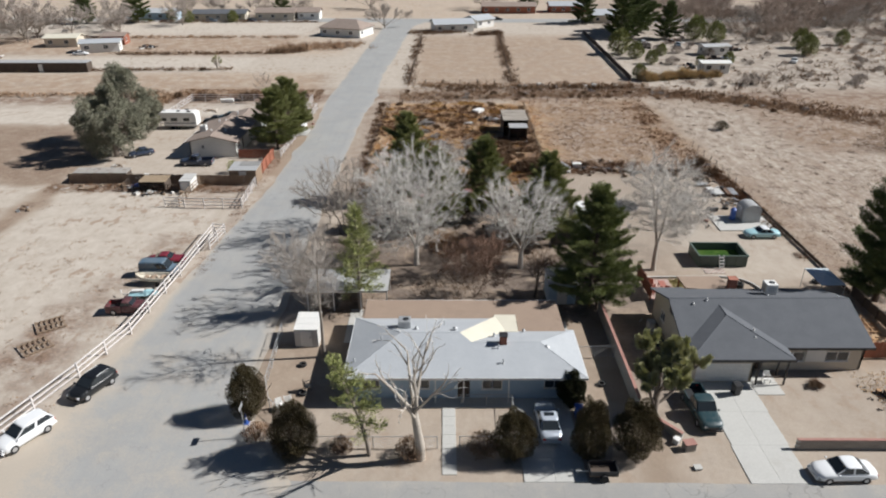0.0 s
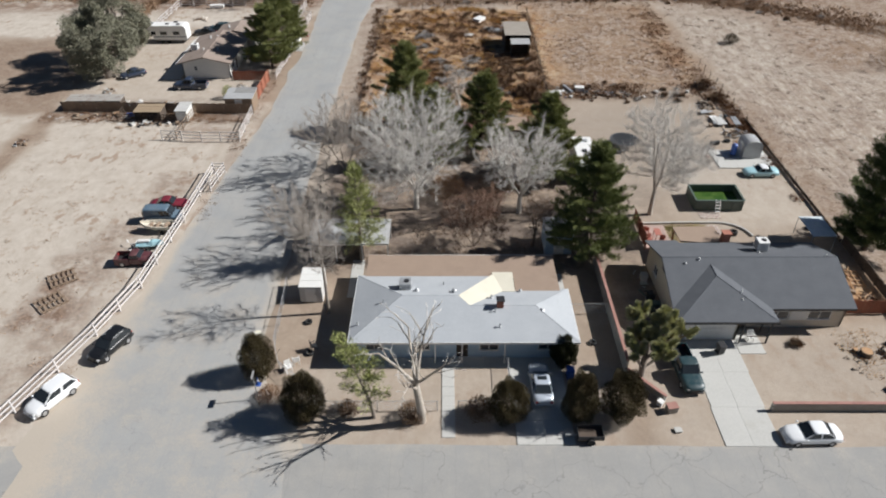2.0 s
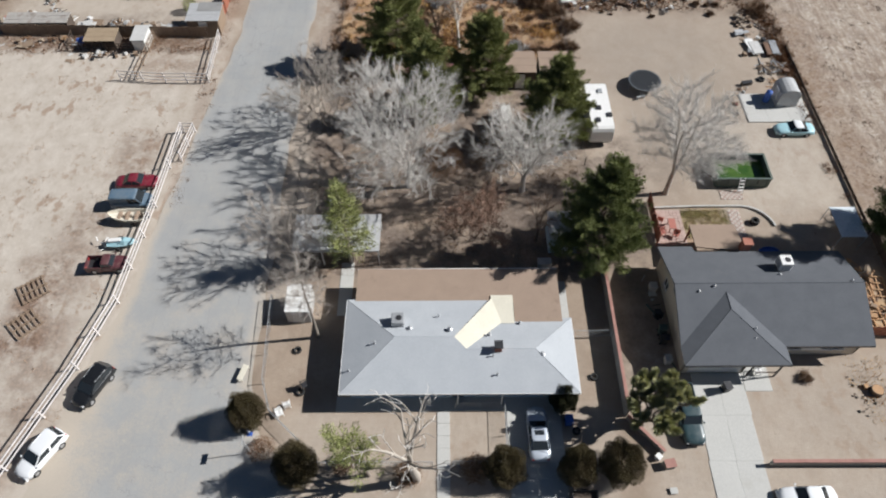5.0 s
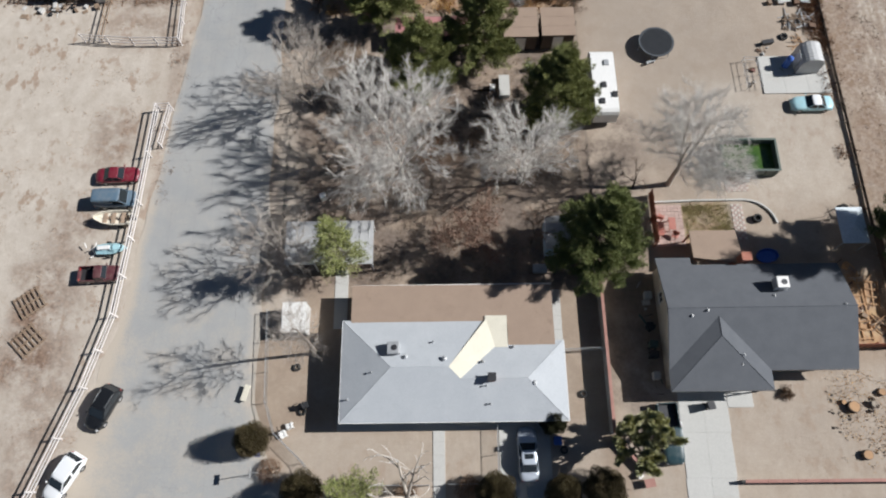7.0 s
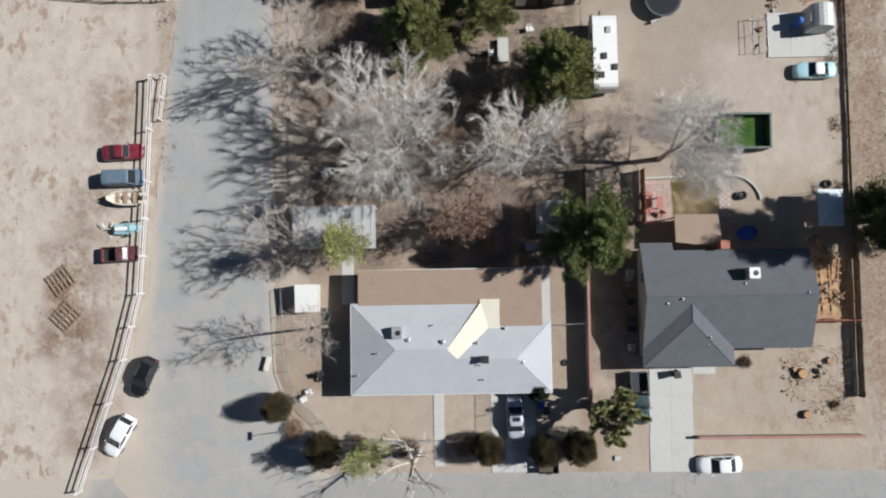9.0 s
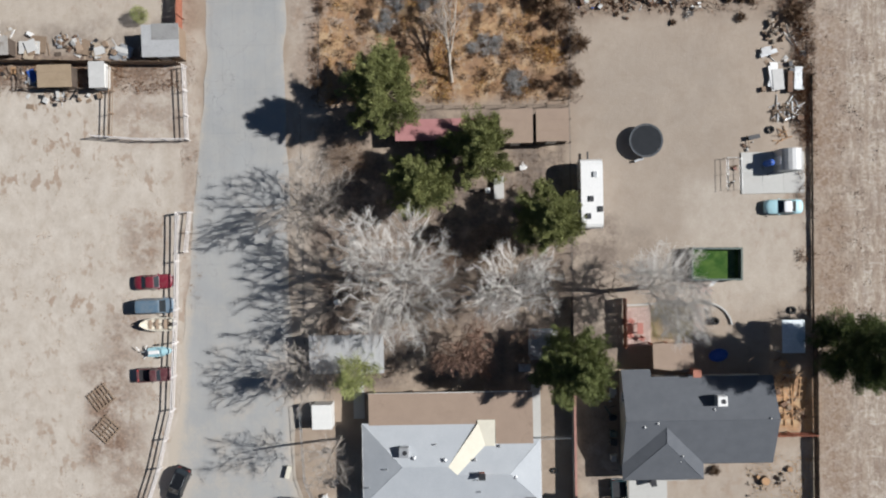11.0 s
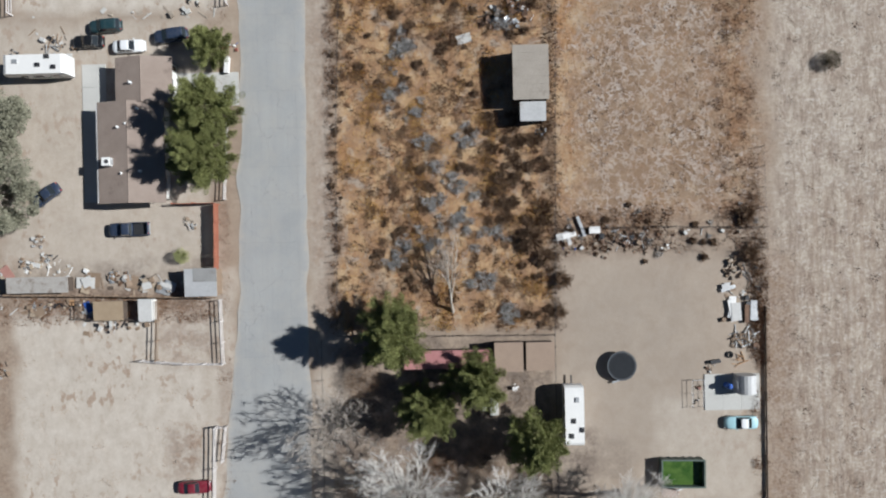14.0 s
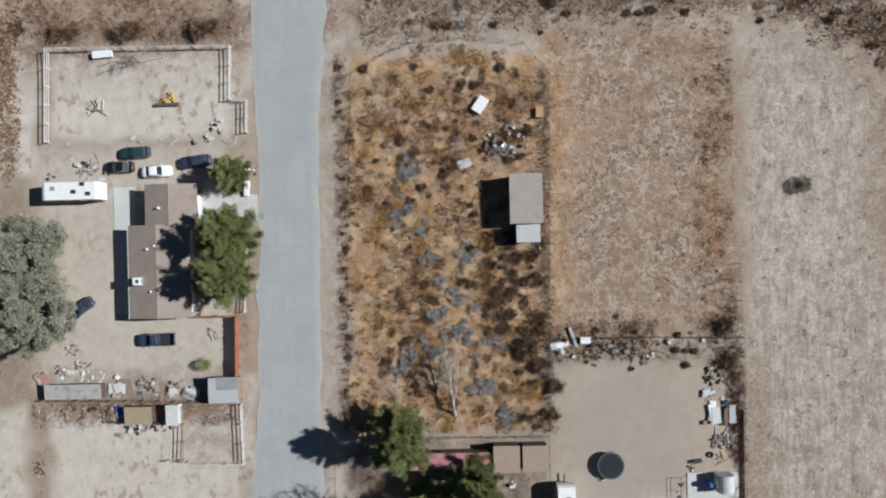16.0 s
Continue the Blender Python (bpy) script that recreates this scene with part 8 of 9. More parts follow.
def chair(x, y, turn, material, label, name="garden_chair", group="chairs in the yards"):
    t = thing(name, x, y, 0.05, turn, label, "chair", group)
    part("seat", box(B(), -0.26, 0.26, -0.25, 0.25, 0.4, 0.44, 0.015), material, t)
    part("backrest", box(B(), -0.26, 0.26, 0.22, 0.27, 0.45, 0.95, 0.015), material, t)
    for sx in (-1, 1):
        part("armrest", box(B(), sx * 0.27 - 0.03, sx * 0.27 + 0.03, -0.25, 0.24, 0.62, 0.66, 0.01), material, t)
        for sy in (-1, 1):
            part("leg", box(B(), sx * 0.23 - 0.025, sx * 0.23 + 0.025, sy * 0.21 - 0.025, sy * 0.21 + 0.025, 0, 0.398), material, t)


def table(x, y, turn, material, label, w=0.75, d=0.45, h=0.72):
    t = thing("garden_table", x, y, 0.05, turn, label, "table")
    part("tabletop", box(B(), -w, w, -d, d, h - 0.05, h, 0.015), material, t)
    for sx in (-1, 1):
        for sy in (-1, 1):
            part("leg", box(B(), sx * (w - 0.1) - 0.03, sx * (w - 0.1) + 0.03, sy * (d - 0.1) - 0.03, sy * (d - 0.1) + 0.03, 0, h - 0.052), material, t)


def wheelie_bin(x, y, turn, material, label, ground=-0.015):
    t = thing("wheeled_bin", x, y, ground, turn, label, "bin", "wheeled bins")
    part("body", loft(B(), [[(-0.24, -0.26, 0.06), (0.24, -0.26, 0.06), (0.24, 0.26, 0.06), (-0.24, 0.26, 0.06)], [(-0.29, -0.33, 0.98), (0.29, -0.33, 0.98), (0.29, 0.33, 0.98), (-0.29, 0.33, 0.98)]]), material, t)
    part("lid", box(B(), -0.31, 0.31, -0.36, 0.35, 0.985, 1.05, 0.02), material, t)
    for s in (-1, 1):
        part("wheel", tube(B(), (s * 0.25 - 0.03, 0.26, 0.1), (s * 0.25 + 0.03, 0.26, 0.1), 0.1, sides=10), RUBBER, t)


def crate(x, y, turn, w, d, h, material, label, name="crate", lid=None, z=0.0):
    """A plain storage box: boarded sides with a lid that overhangs."""
    t = thing(name, x, y, z, turn, label, name.replace("_", " "))
    part("body", box(B(), -w / 2, w / 2, -d / 2, d / 2, 0, h, 0.02), material, t)
    part("lid", box(B(), -w / 2 - 0.03, w / 2 + 0.03, -d / 2 - 0.03, d / 2 + 0.03, h + 0.003, h + 0.05, 0.012), lid or material, t)
    for s in (-1, 1):
        part("batten", box(B(), s * w * 0.3 - 0.04, s * w * 0.3 + 0.04, -d / 2 - 0.022, -d / 2 - 0.003, 0.03, h - 0.02), material, t)
    return t


def heap(x, y, r, h, n, material, label, seed, name="junk_pile", category="junk", size=(0.1, 0.35), long=False, group=""):
    """A loose heap of odd pieces, each one lying on the ones below."""
    rng = random.Random(seed)
    t = thing(name, x, y, 0, 0, label, category, group)
    meshes = []
    for k in range(4):
        bm = B()
        if long:
            tube(bm, (-0.5, 0, 0), (0.5, 0.02 * k, 0.03), 0.05, 0.035, 6)
        elif category in ("junk", "toys") and k != 2:
            # a bent sheet, a board, an open carton
            if k == 0:
                slab = loft(B(), [[(u, -0.5, 0.05 * math.sin(u * 9)), (u, 0.45, 0.06 * math.sin(u * 9 + 1)), (u, 0.45, 0.06 * math.sin(u * 9 + 1) + 0.03), (u, -0.5, 0.05 * math.sin(u * 9) + 0.03)] for u in (-0.7, -0.35, 0.0, 0.35, 0.7)])
                merge(bm, slab)
            elif k == 1:
                box(bm, -1.1, 1.1, -0.12, 0.12, -0.04, 0.04, 0.012)
            else:
                for q in ((-0.4, 0.4, -0.3, 0.3, -0.3, -0.26), (-0.4, -0.36, -0.3, 0.3, -0.259, 0.2), (0.36, 0.4, -0.3, 0.3, -0.259, 0.25), (-0.359, 0.359, -0.3, -0.26, -0.259, 0.2), (-0.359, 0.359, 0.26, 0.3, -0.259, 0.22)):
                    box(bm, *q)
        else:
            box(bm, -0.5, 0.5, -0.36, 0.36, -0.3, 0.3, 0.16)
            for v in bm.verts:
                v.co += Vector((rng.uniform(-0.12, 0.12), rng.uniform(-0.12, 0.12), rng.uniform(-0.1, 0.1)))
        me = bpy.data.meshes.new("scrap")
        bm.to_mesh(me)
        bm.free()
        me.materials.append(material[k % len(material)] if isinstance(material, list) else material)
        meshes.append(me)
    word = "log" if long else "rock" if category == "stones" else "scrap"
    for i in range(n):
        a, q = rng.uniform(0, 6.283), rng.uniform(0, 1) ** 0.7
        s = rng.uniform(*size) * (6 if long else 1)
        z = (1 - q) * h * rng.uniform(0.2, 1.0) + s * (0.02 if long else 0.22)
        piece(word, meshes[i % 4], t, pose(r * q * math.cos(a), r * q * math.sin(a), z, 0 if long else rng.uniform(-25, 25), rng.uniform(-8, 8), rng.uniform(0, 360)) @ Matrix.Scale(s, 4))
    return t


def canopy(x0, x1, y0, y1, h, material, label):
    t = thing("canopy", (x0 + x1) / 2, (y0 + y1) / 2, 0, 0, label, "canopy")
    w, d = (x1 - x0) / 2, (y1 - y0) / 2
    part("cover", slopes([[(-w, -d, h), (w, -d, h), (0, 0, h + 0.35)], [(w, -d, h), (w, d, h), (0, 0, h + 0.35)], [(w, d, h), (-w, d, h), (0, 0, h + 0.35)], [(-w, d, h), (-w, -d, h), (0, 0, h + 0.35)]], 0.03), material, t)
    for sx in (-1, 1):
        for sy in (-1, 1):
            part("pole", tube(B(), (sx * (w - 0.05), sy * (d - 0.05), 0), (sx * (w - 0.05), sy * (d - 0.05), h), 0.03), METAL, t)


def street_sign():
    t = thing("street_sign", -14.45, 37.45, 0, 0, "thin metal street sign post with a blank plate", "sign")
    part("post", tube(B(), (0, 0, -0.1), (0, 0, 3.0), 0.035), METAL, t)
    part("plate", box(B(), -0.012, 0.012, -0.4, 0.4, 2.65, 3.0, 0.004), METAL, t)


def marker():
    t = thing("marker_post", -14.8, 39.0, 0, 0, "small blue plastic marker post beside the juniper", "marker")
    part("post", tube(B(), (0, 0, 0), (0, 0, 0.95), 0.16, 0.03, 8), BLUE_TARP, t)
    part("base", box(B(), -0.22, 0.22, -0.22, 0.22, 0, 0.06, 0.01), BLUE_TARP, t)
    part("band", tube(B(), (0, 0, 0.45), (0, 0, 0.6), 0.105, 0.085, 8), WHITE, t)


def kerb_curve():
    t = thing("garden_edging", 0, 0, 0, 0, "curved low pale garden edging behind the house", "edging")
    path = [(21.0, 61.45), (25.0, 61.6), (29.5, 61.6)] + [(29.5 + 2.9 * math.sin(a), 58.8 + 2.8 * math.cos(a)) for a in np.linspace(0.1, 1.45, 8)]
    me = None
    for x, y, a, d in along(path, 0.42):
        if d:
            ob = part("stone", box(B(), 0.01, d - 0.01, -0.09, 0.09, 0, 0.2, 0.02), CONCRETE, t)
            ob.matrix_basis = pose(x, y, 0, 0, 0, a)


water_tank()
trampoline()
street_sign()
kerb_curve()
pallet(-36.6, 52.4, 36)
pallet(-36.1, 48.9, 47)
for tx, ty in ((30.5, 59.6), (-11.2, 42.4), (-11.9, 46.2), (10.9, 39.0), (36.9, 80.2), (38.9, 60.6), (12.9, 43.6)):
    tyre(tx, ty, r=0.42 if tx > 30 else 0.33)
tyre(30.5, 59.6, "old black tyre stacked as a planter", 0.42, 0.225)
for i, (cx, cy, ct) in enumerate(((21.3, 58.2, 20), (22.5, 57.9, -30), (21.4, 59.8, 150))):
    chair(cx, cy, ct, RED_PLASTIC, "bright red garden chair on the paved terrace", group="red chairs on the terrace")
table(22.3, 59.0, 88, RED_PLASTIC, "red garden table on the paved terrace", 0.6, 0.32)
for cx, cy, ct in ((-12.6, 40.5, 30), (-12.1, 41.2, 200), (6.2, 74.2, 90), (10.0, 76.6, 10), (26.4, 43.9, 0)):
    chair(cx, cy, ct, WHITE, "white plastic garden chair", group="white garden chairs")
chair(-10.9, 42.9, 120, DARK_METAL, "dark folding chair beside the house")
table(-16.1, 44.0, 75, ROOF_CREAM, "cream painted bench at the road corner", 0.7, 0.25, 0.5)
wheelie_bin(10.3, 39.7, 0, BLUE_TARP, "blue wheeled bin beside the driveway")
wheelie_bin(23.35, 42.4, 10, DARK_METAL, "black wheeled bin in front of the garage", ground=0.03)
wheelie_bin(19.2, 46.8, 80, DARK_METAL, "black wheeled bin beside the house wall")
wheelie_bin(19.2, 47.7, 85, TANK_GREEN, "green wheeled bin beside the house wall")
crate(19.2, 45.0, 0, 0.5, 0.6, 0.7, GREY_BOARD, "dull white storage box against the house wall", "storage_box")
crate(19.15, 49.4, 0, 0.5, 0.5, 0.7, DARK_METAL, "dark metal box against the house wall", "storage_box")
crate(19.3, 52.2, 0, 0.6, 0.6, 0.6, GREY_BOARD, "white cooling unit behind the house", "storage_box")
marker()
crate(17.6, 36.3, 10, 0.8, 0.6, 0.6, BLOCK, "low block planter with a red cap by the junipers", "planter", BLOCK_CAP)
crate(16.9, 36.9, 40, 0.4, 0.4, 0.4, WHITE, "small white box beside the planter", "storage_box")
crate(17.6, 34.4, 5, 0.5, 0.4, 0.12, CONCRETE, "single pale concrete block on the dirt", "stepping_block")
canopy(36.8, 39.2, 56.3, 59.8, 2.1, PALE_TARP, "pale blue garden canopy on thin poles")
def paddling_pool(x, y):
    t = thing("paddling_pool", x, y, 0, 8, "flat blue plastic paddling pool behind the house", "pool")
    ring = lambda a, b, z: [(a * math.cos(q), b * math.sin(q), z) for q in (2 * math.pi * i / 24 for i in range(24))]
    part("basin", loft(B(), [ring(0.95, 0.62, 0.0), ring(1.05, 0.7, 0.24), ring(1.0, 0.65, 0.25), ring(0.9, 0.58, 0.06)]), BLUE_TARP, t)


def timber_ladder(x, y, turn, L, w, n, label):
    """Flat ladder-like timber frame lying on the ground."""
    t = thing("timber_ladder", x, y, 0, turn, label, "timber", "timber ladders by the fence")
    for s in (-1, 0, 1):
        part("rail", box(B(), s * w / 2 - 0.06, s * w / 2 + 0.06, -L / 2, L / 2, 0.0, 0.1, 0.01), WOOD_ORANGE, t)
    for i in range(n):
        q = -L / 2 + 0.15 + i * (L - 0.3) / (n - 1)
        part("rung", box(B(), -w / 2, w / 2, q - 0.06, q + 0.06, 0.103, 0.16, 0.01), WOOD_ORANGE, t)


paddling_pool(30.8, 55.9)
timber_ladder(37.9, 50.4, 2, 5.0, 1.7, 7, "orange stained timber ladder lying beside the house")
timber_ladder(39.6, 52.2, -6, 2.4, 1.2, 4, "short orange timber ladder in the side yard")
def stump(x, y, r, h):
    """Short cut log with rough bark and a pale sawn top."""
    t = thing("tree_stump", x, y, 0, x * 70, "short cut log with a pale sawn top on the dirt", "stump", "cut logs in the front yard")
    ring = lambda q, z: [(q * (1 + 0.07 * math.sin(3 * a + x)) * math.cos(a), q * (1 + 0.06 * math.cos(2 * a)) * math.sin(a), z) for a in (2 * math.pi * i / 14 for i in range(14))]
    part("bark", loft(B(), [ring(r * 1.06, -0.02), ring(r, h * 0.5), ring(r * 0.98, h)]), BARK_DARK, t)
    part("sawn_top", loft(B(), [ring(r * 0.9, h - 0.01), ring(r * 0.88, h + 0.012)]), WOOD_ORANGE, t, "pale tan sawn wood")


for sx, sy, sr, sh in ((35.6, 42.2, 0.5, 0.45), (35.9, 38.3, 0.42, 0.4), (38.3, 43.4, 0.32, 0.3), (34.9, 42.6, 0.22, 0.25)):
    stump(sx, sy, sr, sh)
heap(37.3, 42.2, 0.7, 0.25, 6, [STONE, WOOD_DARK], "dark rough stones in the front yard", 7, "stone_pile", "stones", (0.25, 0.5))
for i in range(9):
    rr = random.Random(100 + i)
    heap(rr.uniform(33.0, 40.3), rr.uniform(37.2, 44.5), 0.6, 0.05, 5, STONE, "loose field stones in the bare front yard", 20 + i, "stone_group", "stones", (0.06, 0.2), group="stones in the front yard")
heap(39.5, 49.6, 0.9, 0.3, 14, [WOOD_ORANGE, RUST, WOOD], "orange scrap timber stacked beside the house", 9, "timber_pile", "timber", (0.15, 0.3), True)
heap(38.6, 53.6, 0.9, 0.3, 14, [WOOD_ORANGE, STONE], "orange scrap timber behind the house", 10, "timber_pile", "timber", (0.12, 0.25), True)
# scrap along the back of the gravel yard
crate(20.3, 96.1, 0, 1.3, 0.8, 0.7, WHITE, "white discarded box by the fence", "old_cabinet")
crate(18.7, 96.6, -70, 2.6, 0.35, 0.3, METAL, "long grey metal beam leaning at the fence", "metal_beam")
heap(17.2, 94.3, 1.2, 0.4, 12, [RUST, DARK_METAL, BLUE_TARP], "mixed dark scrap beside the white cabinet", 11)
heap(24.0, 95.0, 1.6, 0.4, 26, [RUST, METAL, WOOD_DARK], "heap of bent scrap metal and timber", 12, size=(0.15, 0.5))
heap(26.0, 94.7, 1.5, 0.4, 24, [RUST, METAL, WOOD_DARK], "heap of scrap metal under the fence", 13, size=(0.08, 0.25), long=True)
heap(29.0, 93.6, 0.8, 0.3, 7, [STONE, WHITE], "white and grey stones by the scrap heap", 14, "stone_pile", "stones", (0.25, 0.5))
heap(22.0, 93.4, 0.9, 0.2, 6, [STONE, RUST], "dark and pale stones on the bare yard", 15, "stone_pile", "stones", (0.25, 0.5))
heap(37.6, 91.0, 1.3, 0.9, 34, [WOOD, STONE], "big heap of cut branches and rubble", 16, "rubble_pile", "rubble", (0.2, 0.55))
heap(38.6, 82.2, 1.5, 0.5, 30, [WOOD, METAL], "heap of old timber by the fence", 17, "timber_pile", "timber", (0.15, 0.32), True)
heap(39.6, 93.8, 1.4, 0.7, 20, [RUST, WOOD_DARK], "dark rusty scrap among weeds", 18)
crate(41.0 - 2.0, 85.3, 88, 2.2, 0.5, 0.4, RUST, "rusty metal bench in the scrap yard", "metal_rack")
crate(35.0, 79.4, 10, 1.2, 0.4, 0.4, DARK_METAL, "dark steel box near the slab", "metal_box")
heap(38.0, 79.6, 0.8, 0.3, 8, WOOD_ORANGE, "orange timber pieces behind the pump shed", 19, "timber_pile", "timber", (0.12, 0.25), True)
heap(32.6, 74.6, 0.6, 0.2, 6, [STONE, WHITE, DARK_METAL], "small clutter beside the slab", 21)
rail_fence([(32.0, 73.8), (32.0, 77.2), (33.4, 77.2), (33.4, 73.8)], "low thin metal pen beside the slab", 0.9, 2, 1.7, METAL, (0.04, 0.03), "animal_pen", 0.04)
# behind the red shelter and in the gardens
crate(7.4, 74.5, 0, 1.0, 2.4, 0.5, CONCRETE, "grey concrete trough in the back garden", "trough")
crate(5.6, 74.3, 0, 1.6, 0.3, 0.4, WOOD_DARK, "dark timber plank bench in the back garden", "plank_bench")
heap(9.9, 76.6, 0.5, 0.3, 6, WHITE, "white plastic clutter in the back garden", 22)
crate(-10.4, 62.4, 20, 0.5, 0.5, 0.7, WHITE, "small white drum in the roadside garden", "drum_box")
crate(9.8, 54.9, 0, 1.2, 0.7, 0.5, METAL, "grey metal bench near the garden shed", "metal_bench")
# yard of the brown-roofed house
shed(-52.9, -45.2, 89.8, 91.8, 1.5, WOOD_DARK, surf("weathered_sheet_roof", (0.3, 0.275, 0.25), (0.42, 0.395, 0.365), 1.1, 0.85, 8, (0.22, 0.18, 0.15), 0.55), "long low animal shelter with a grey sheet roof", "animal_shelter", open_front=True)
shed(-42.1, -38.4, 86.2, 88.6, 1.5, WOOD_DARK, surf("tan_board_roof", (0.29, 0.215, 0.14), (0.36, 0.275, 0.185), 0.8, 0.9, 8), "low animal pen with a tan board roof", "animal_shelter", open_front=True)
shed(-36.4, -34.7, 86.0, 88.8, 1.7, WALL_WHITE, GREY_BOARD, "small white hen house beside the pens", "hen_house")


def sheet_stack(x, y, turn, w, d, n, materials, label, seed, z=0.0):
    """Loose stack of sheets and boards, each laid askew on the one below."""
    rng = random.Random(seed)
    t = thing("sheet_stack", x, y, z, turn, label, "scrap", "stacks of scrap sheets")
    part("bearer", box(B(), -w * 0.45, w * 0.45, -d * 0.3, -d * 0.3 + 0.1, 0, 0.12, 0.01), WOOD, t)
    part("bearer", box(B(), -w * 0.45, w * 0.45, d * 0.3 - 0.1, d * 0.3, 0, 0.12, 0.01), WOOD, t)
    for i in range(n):
        a, b = w * rng.uniform(0.35, 1.0) / 2, d * rng.uniform(0.3, 1.0) / 2
        ob = part("sheet" if i % 3 else "board", box(B(), -a, a, -b, b, 0, 0.05, 0.008), materials[i % len(materials)], t)
        ob.matrix_basis = pose(rng.uniform(-0.25, 0.25) * w, rng.uniform(-0.25, 0.25) * d, 0.123 + i * 0.056, rng.uniform(-0.5, 0.5), rng.uniform(-0.5, 0.5), rng.uniform(-20, 20))


DULL = surf("dull_tan_board", (0.36, 0.28, 0.2), (0.46, 0.38, 0.29), 1.0, 0.85, 9, (0.24, 0.19, 0.15), 0.6, spread=0.3)
for i, (hx, hy, ht, hw, hd, hn, mm, ll) in enumerate((
        (-43.2, 90.8, 4, 2.4, 2.0, 6, (DULL, WOOD, GREY_BOARD), "stack of tan and brown boards by the fence"), (-38.1, 91.0, 6, 1.7, 2.2, 3, (SOFA, WOOD), "brown weathered sheets on bearers by the fence"), (-40.3, 91.4, -12, 1.2, 1.5, 4, (GREY_BOARD, METAL), "pale grey sheets by the fence"),
        (-36.0, 90.6, 15, 1.4, 1.6, 4, (DULL, GREY_BOARD), "tan and pale sheets by the fence"), (-33.3, 90.2, -5, 2.2, 1.4, 4, (METAL, GREY_BOARD), "grey roofing sheets beside the low shed"), (-43.4, 87.7, 10, 1.2, 1.4, 4, (BLUE_TARP, GREY_BOARD, METAL), "blue and grey sheets beside the pen"),
        (-50.2, 93.4, 0, 1.9, 0.8, 3, (GREY_BOARD, DULL), "pale broken bench boards in the yard"), (-53.9, 92.4, 30, 1.5, 1.9, 5, (GREY_BOARD, BLOCK_CAP, DULL), "pinkish and pale scrap boards at the yard corner"), (-51.6, 91.2, 8, 1.3, 0.9, 3, (DULL, GREY_BOARD), "boards lying beside the shelter"), (-40.6, 85.5, 20, 1.0, 1.1, 4, (DULL, GREY_BOARD), "boards in front of the pen"),
        (-49.9, 87.4, 10, 1.6, 1.2, 3, (WOOD, DULL), "tan boards on the sand"), (-45.6, 88.6, 0, 1.1, 0.9, 3, (WOOD_ORANGE, WOOD), "rusty brown boards by the pen"))):
    sheet_stack(hx, hy, ht, hw, hd, hn, mm, ll, 80 + i)
sheet_stack(16.9, 95.5, 3, 1.9, 1.0, 4, (WHITE, DARK_METAL, GREY_BOARD), "white cabinet sheets stacked by the fence", 98)
sheet_stack(37.0, 88.6, 4, 2.1, 1.0, 4, (SHEET_GREY, WOOD, METAL), "grey boards and metal sheets in the scrap yard", 97)
sheet_stack(37.4, 85.6, 90, 2.8, 1.3, 5, (WHITE, GREY_BOARD, METAL), "white and grey metal sheets stacked by the fence", 95)
sheet_stack(39.9, 85.3, 90, 2.6, 0.9, 4, (METAL, RUST, GREY_BOARD), "grey and rusty sheets stacked by the fence", 96)
rail_fence([(-44.5, 88.6), (-44.5, 86.4), (-36.4, 86.1)], "dark timber pen rails behind the fence", 1.1, 3, 1.6, WOOD_DARK, (0.1, 0.04), "animal_pen")
for i, (hx, hy, mm, ll) in enumerate(((-43.4, 90.8, [WOOD_ORANGE, WOOD], "stack of tan timber sheets by the fence"), (-40.4, 91.6, [RUST, WOOD_DARK], "brown scrap sheets by the fence"), (-38.6, 91.2, [WHITE, METAL, RUST], "white and grey scrap by the fence"), (-36.6, 90.6, [DARK_METAL, WOOD], "dark scrap by the fence"),
                                    (-51.0, 93.6, [WHITE, METAL], "pale scrap under the eucalyptus"), (-48.4, 93.9, [WHITE, DARK_METAL], "pale broken furniture in the yard"), (-43.6, 87.4, [BLUE_TARP, METAL], "blue and grey scrap beside the pen"), (-40.6, 85.4, [DARK_METAL, RUST], "dark scrap in front of the pen"), (-50.0, 87.6, [METAL, RUST], "old metal frame on the sand"), (-33.6, 90.0, [METAL, WHITE], "pale sheets beside the low shed"), (-30.4, 97.9, [STONE, WHITE], "small rubble in the yard"), (-49.8, 96.4, [WHITE, RUST], "scattered scrap near the eucalyptus"), (-54.5, 80.0, [RUST, WOOD_DARK], "dark scrap at the lot edge"))):
    heap(hx, hy, 1.0, 0.35, 16, [GREY_BOARD if q is WHITE else q for q in mm] + [WOOD, SHEET_GREY], ll, 40 + i, size=(0.16, 0.5))
heap(-45.6, 129.3, 0.9, 0.5, 14, [BARK_PALE, WOOD], "star-shaped pile of pale dead branches", 60, "branch_pile", "branches", (0.2, 0.35), True)
heap(-35.8, 130.3, 1.0, 0.4, 14, GRASS_GOLD, "golden hay heap in a low feeder", 61, "hay_heap", "hay", (0.3, 0.6))
crate(-35.8, 129.5, 0, 3.2, 0.35, 0.4, WOOD_DARK, "long dark timber feed trough in the paddock", "feed_trough")
crate(-44.5, 136.6, 4, 2.6, 0.9, 0.5, WHITE, "white water trough at the paddock fence", "feed_trough")
heap(-29.4, 126.3, 1.2, 0.3, 12, [CONCRETE, STONE, DARK_METAL], "rubble ring in the paddock corner", 62, "rubble_pile", "rubble", (0.25, 0.6))
heap(-24.7, 120.0, 0.9, 0.6, 12, [RED_PLASTIC, BLUE_TARP, WHITE], "bright plastic toys and boxes by the road", 63, "toy_pile", "toys", (0.25, 0.5))
crate(-25.1, 117.8, 85, 2.0, 0.5, 0.6, WHITE, "white low cart by the road", "hand_cart")
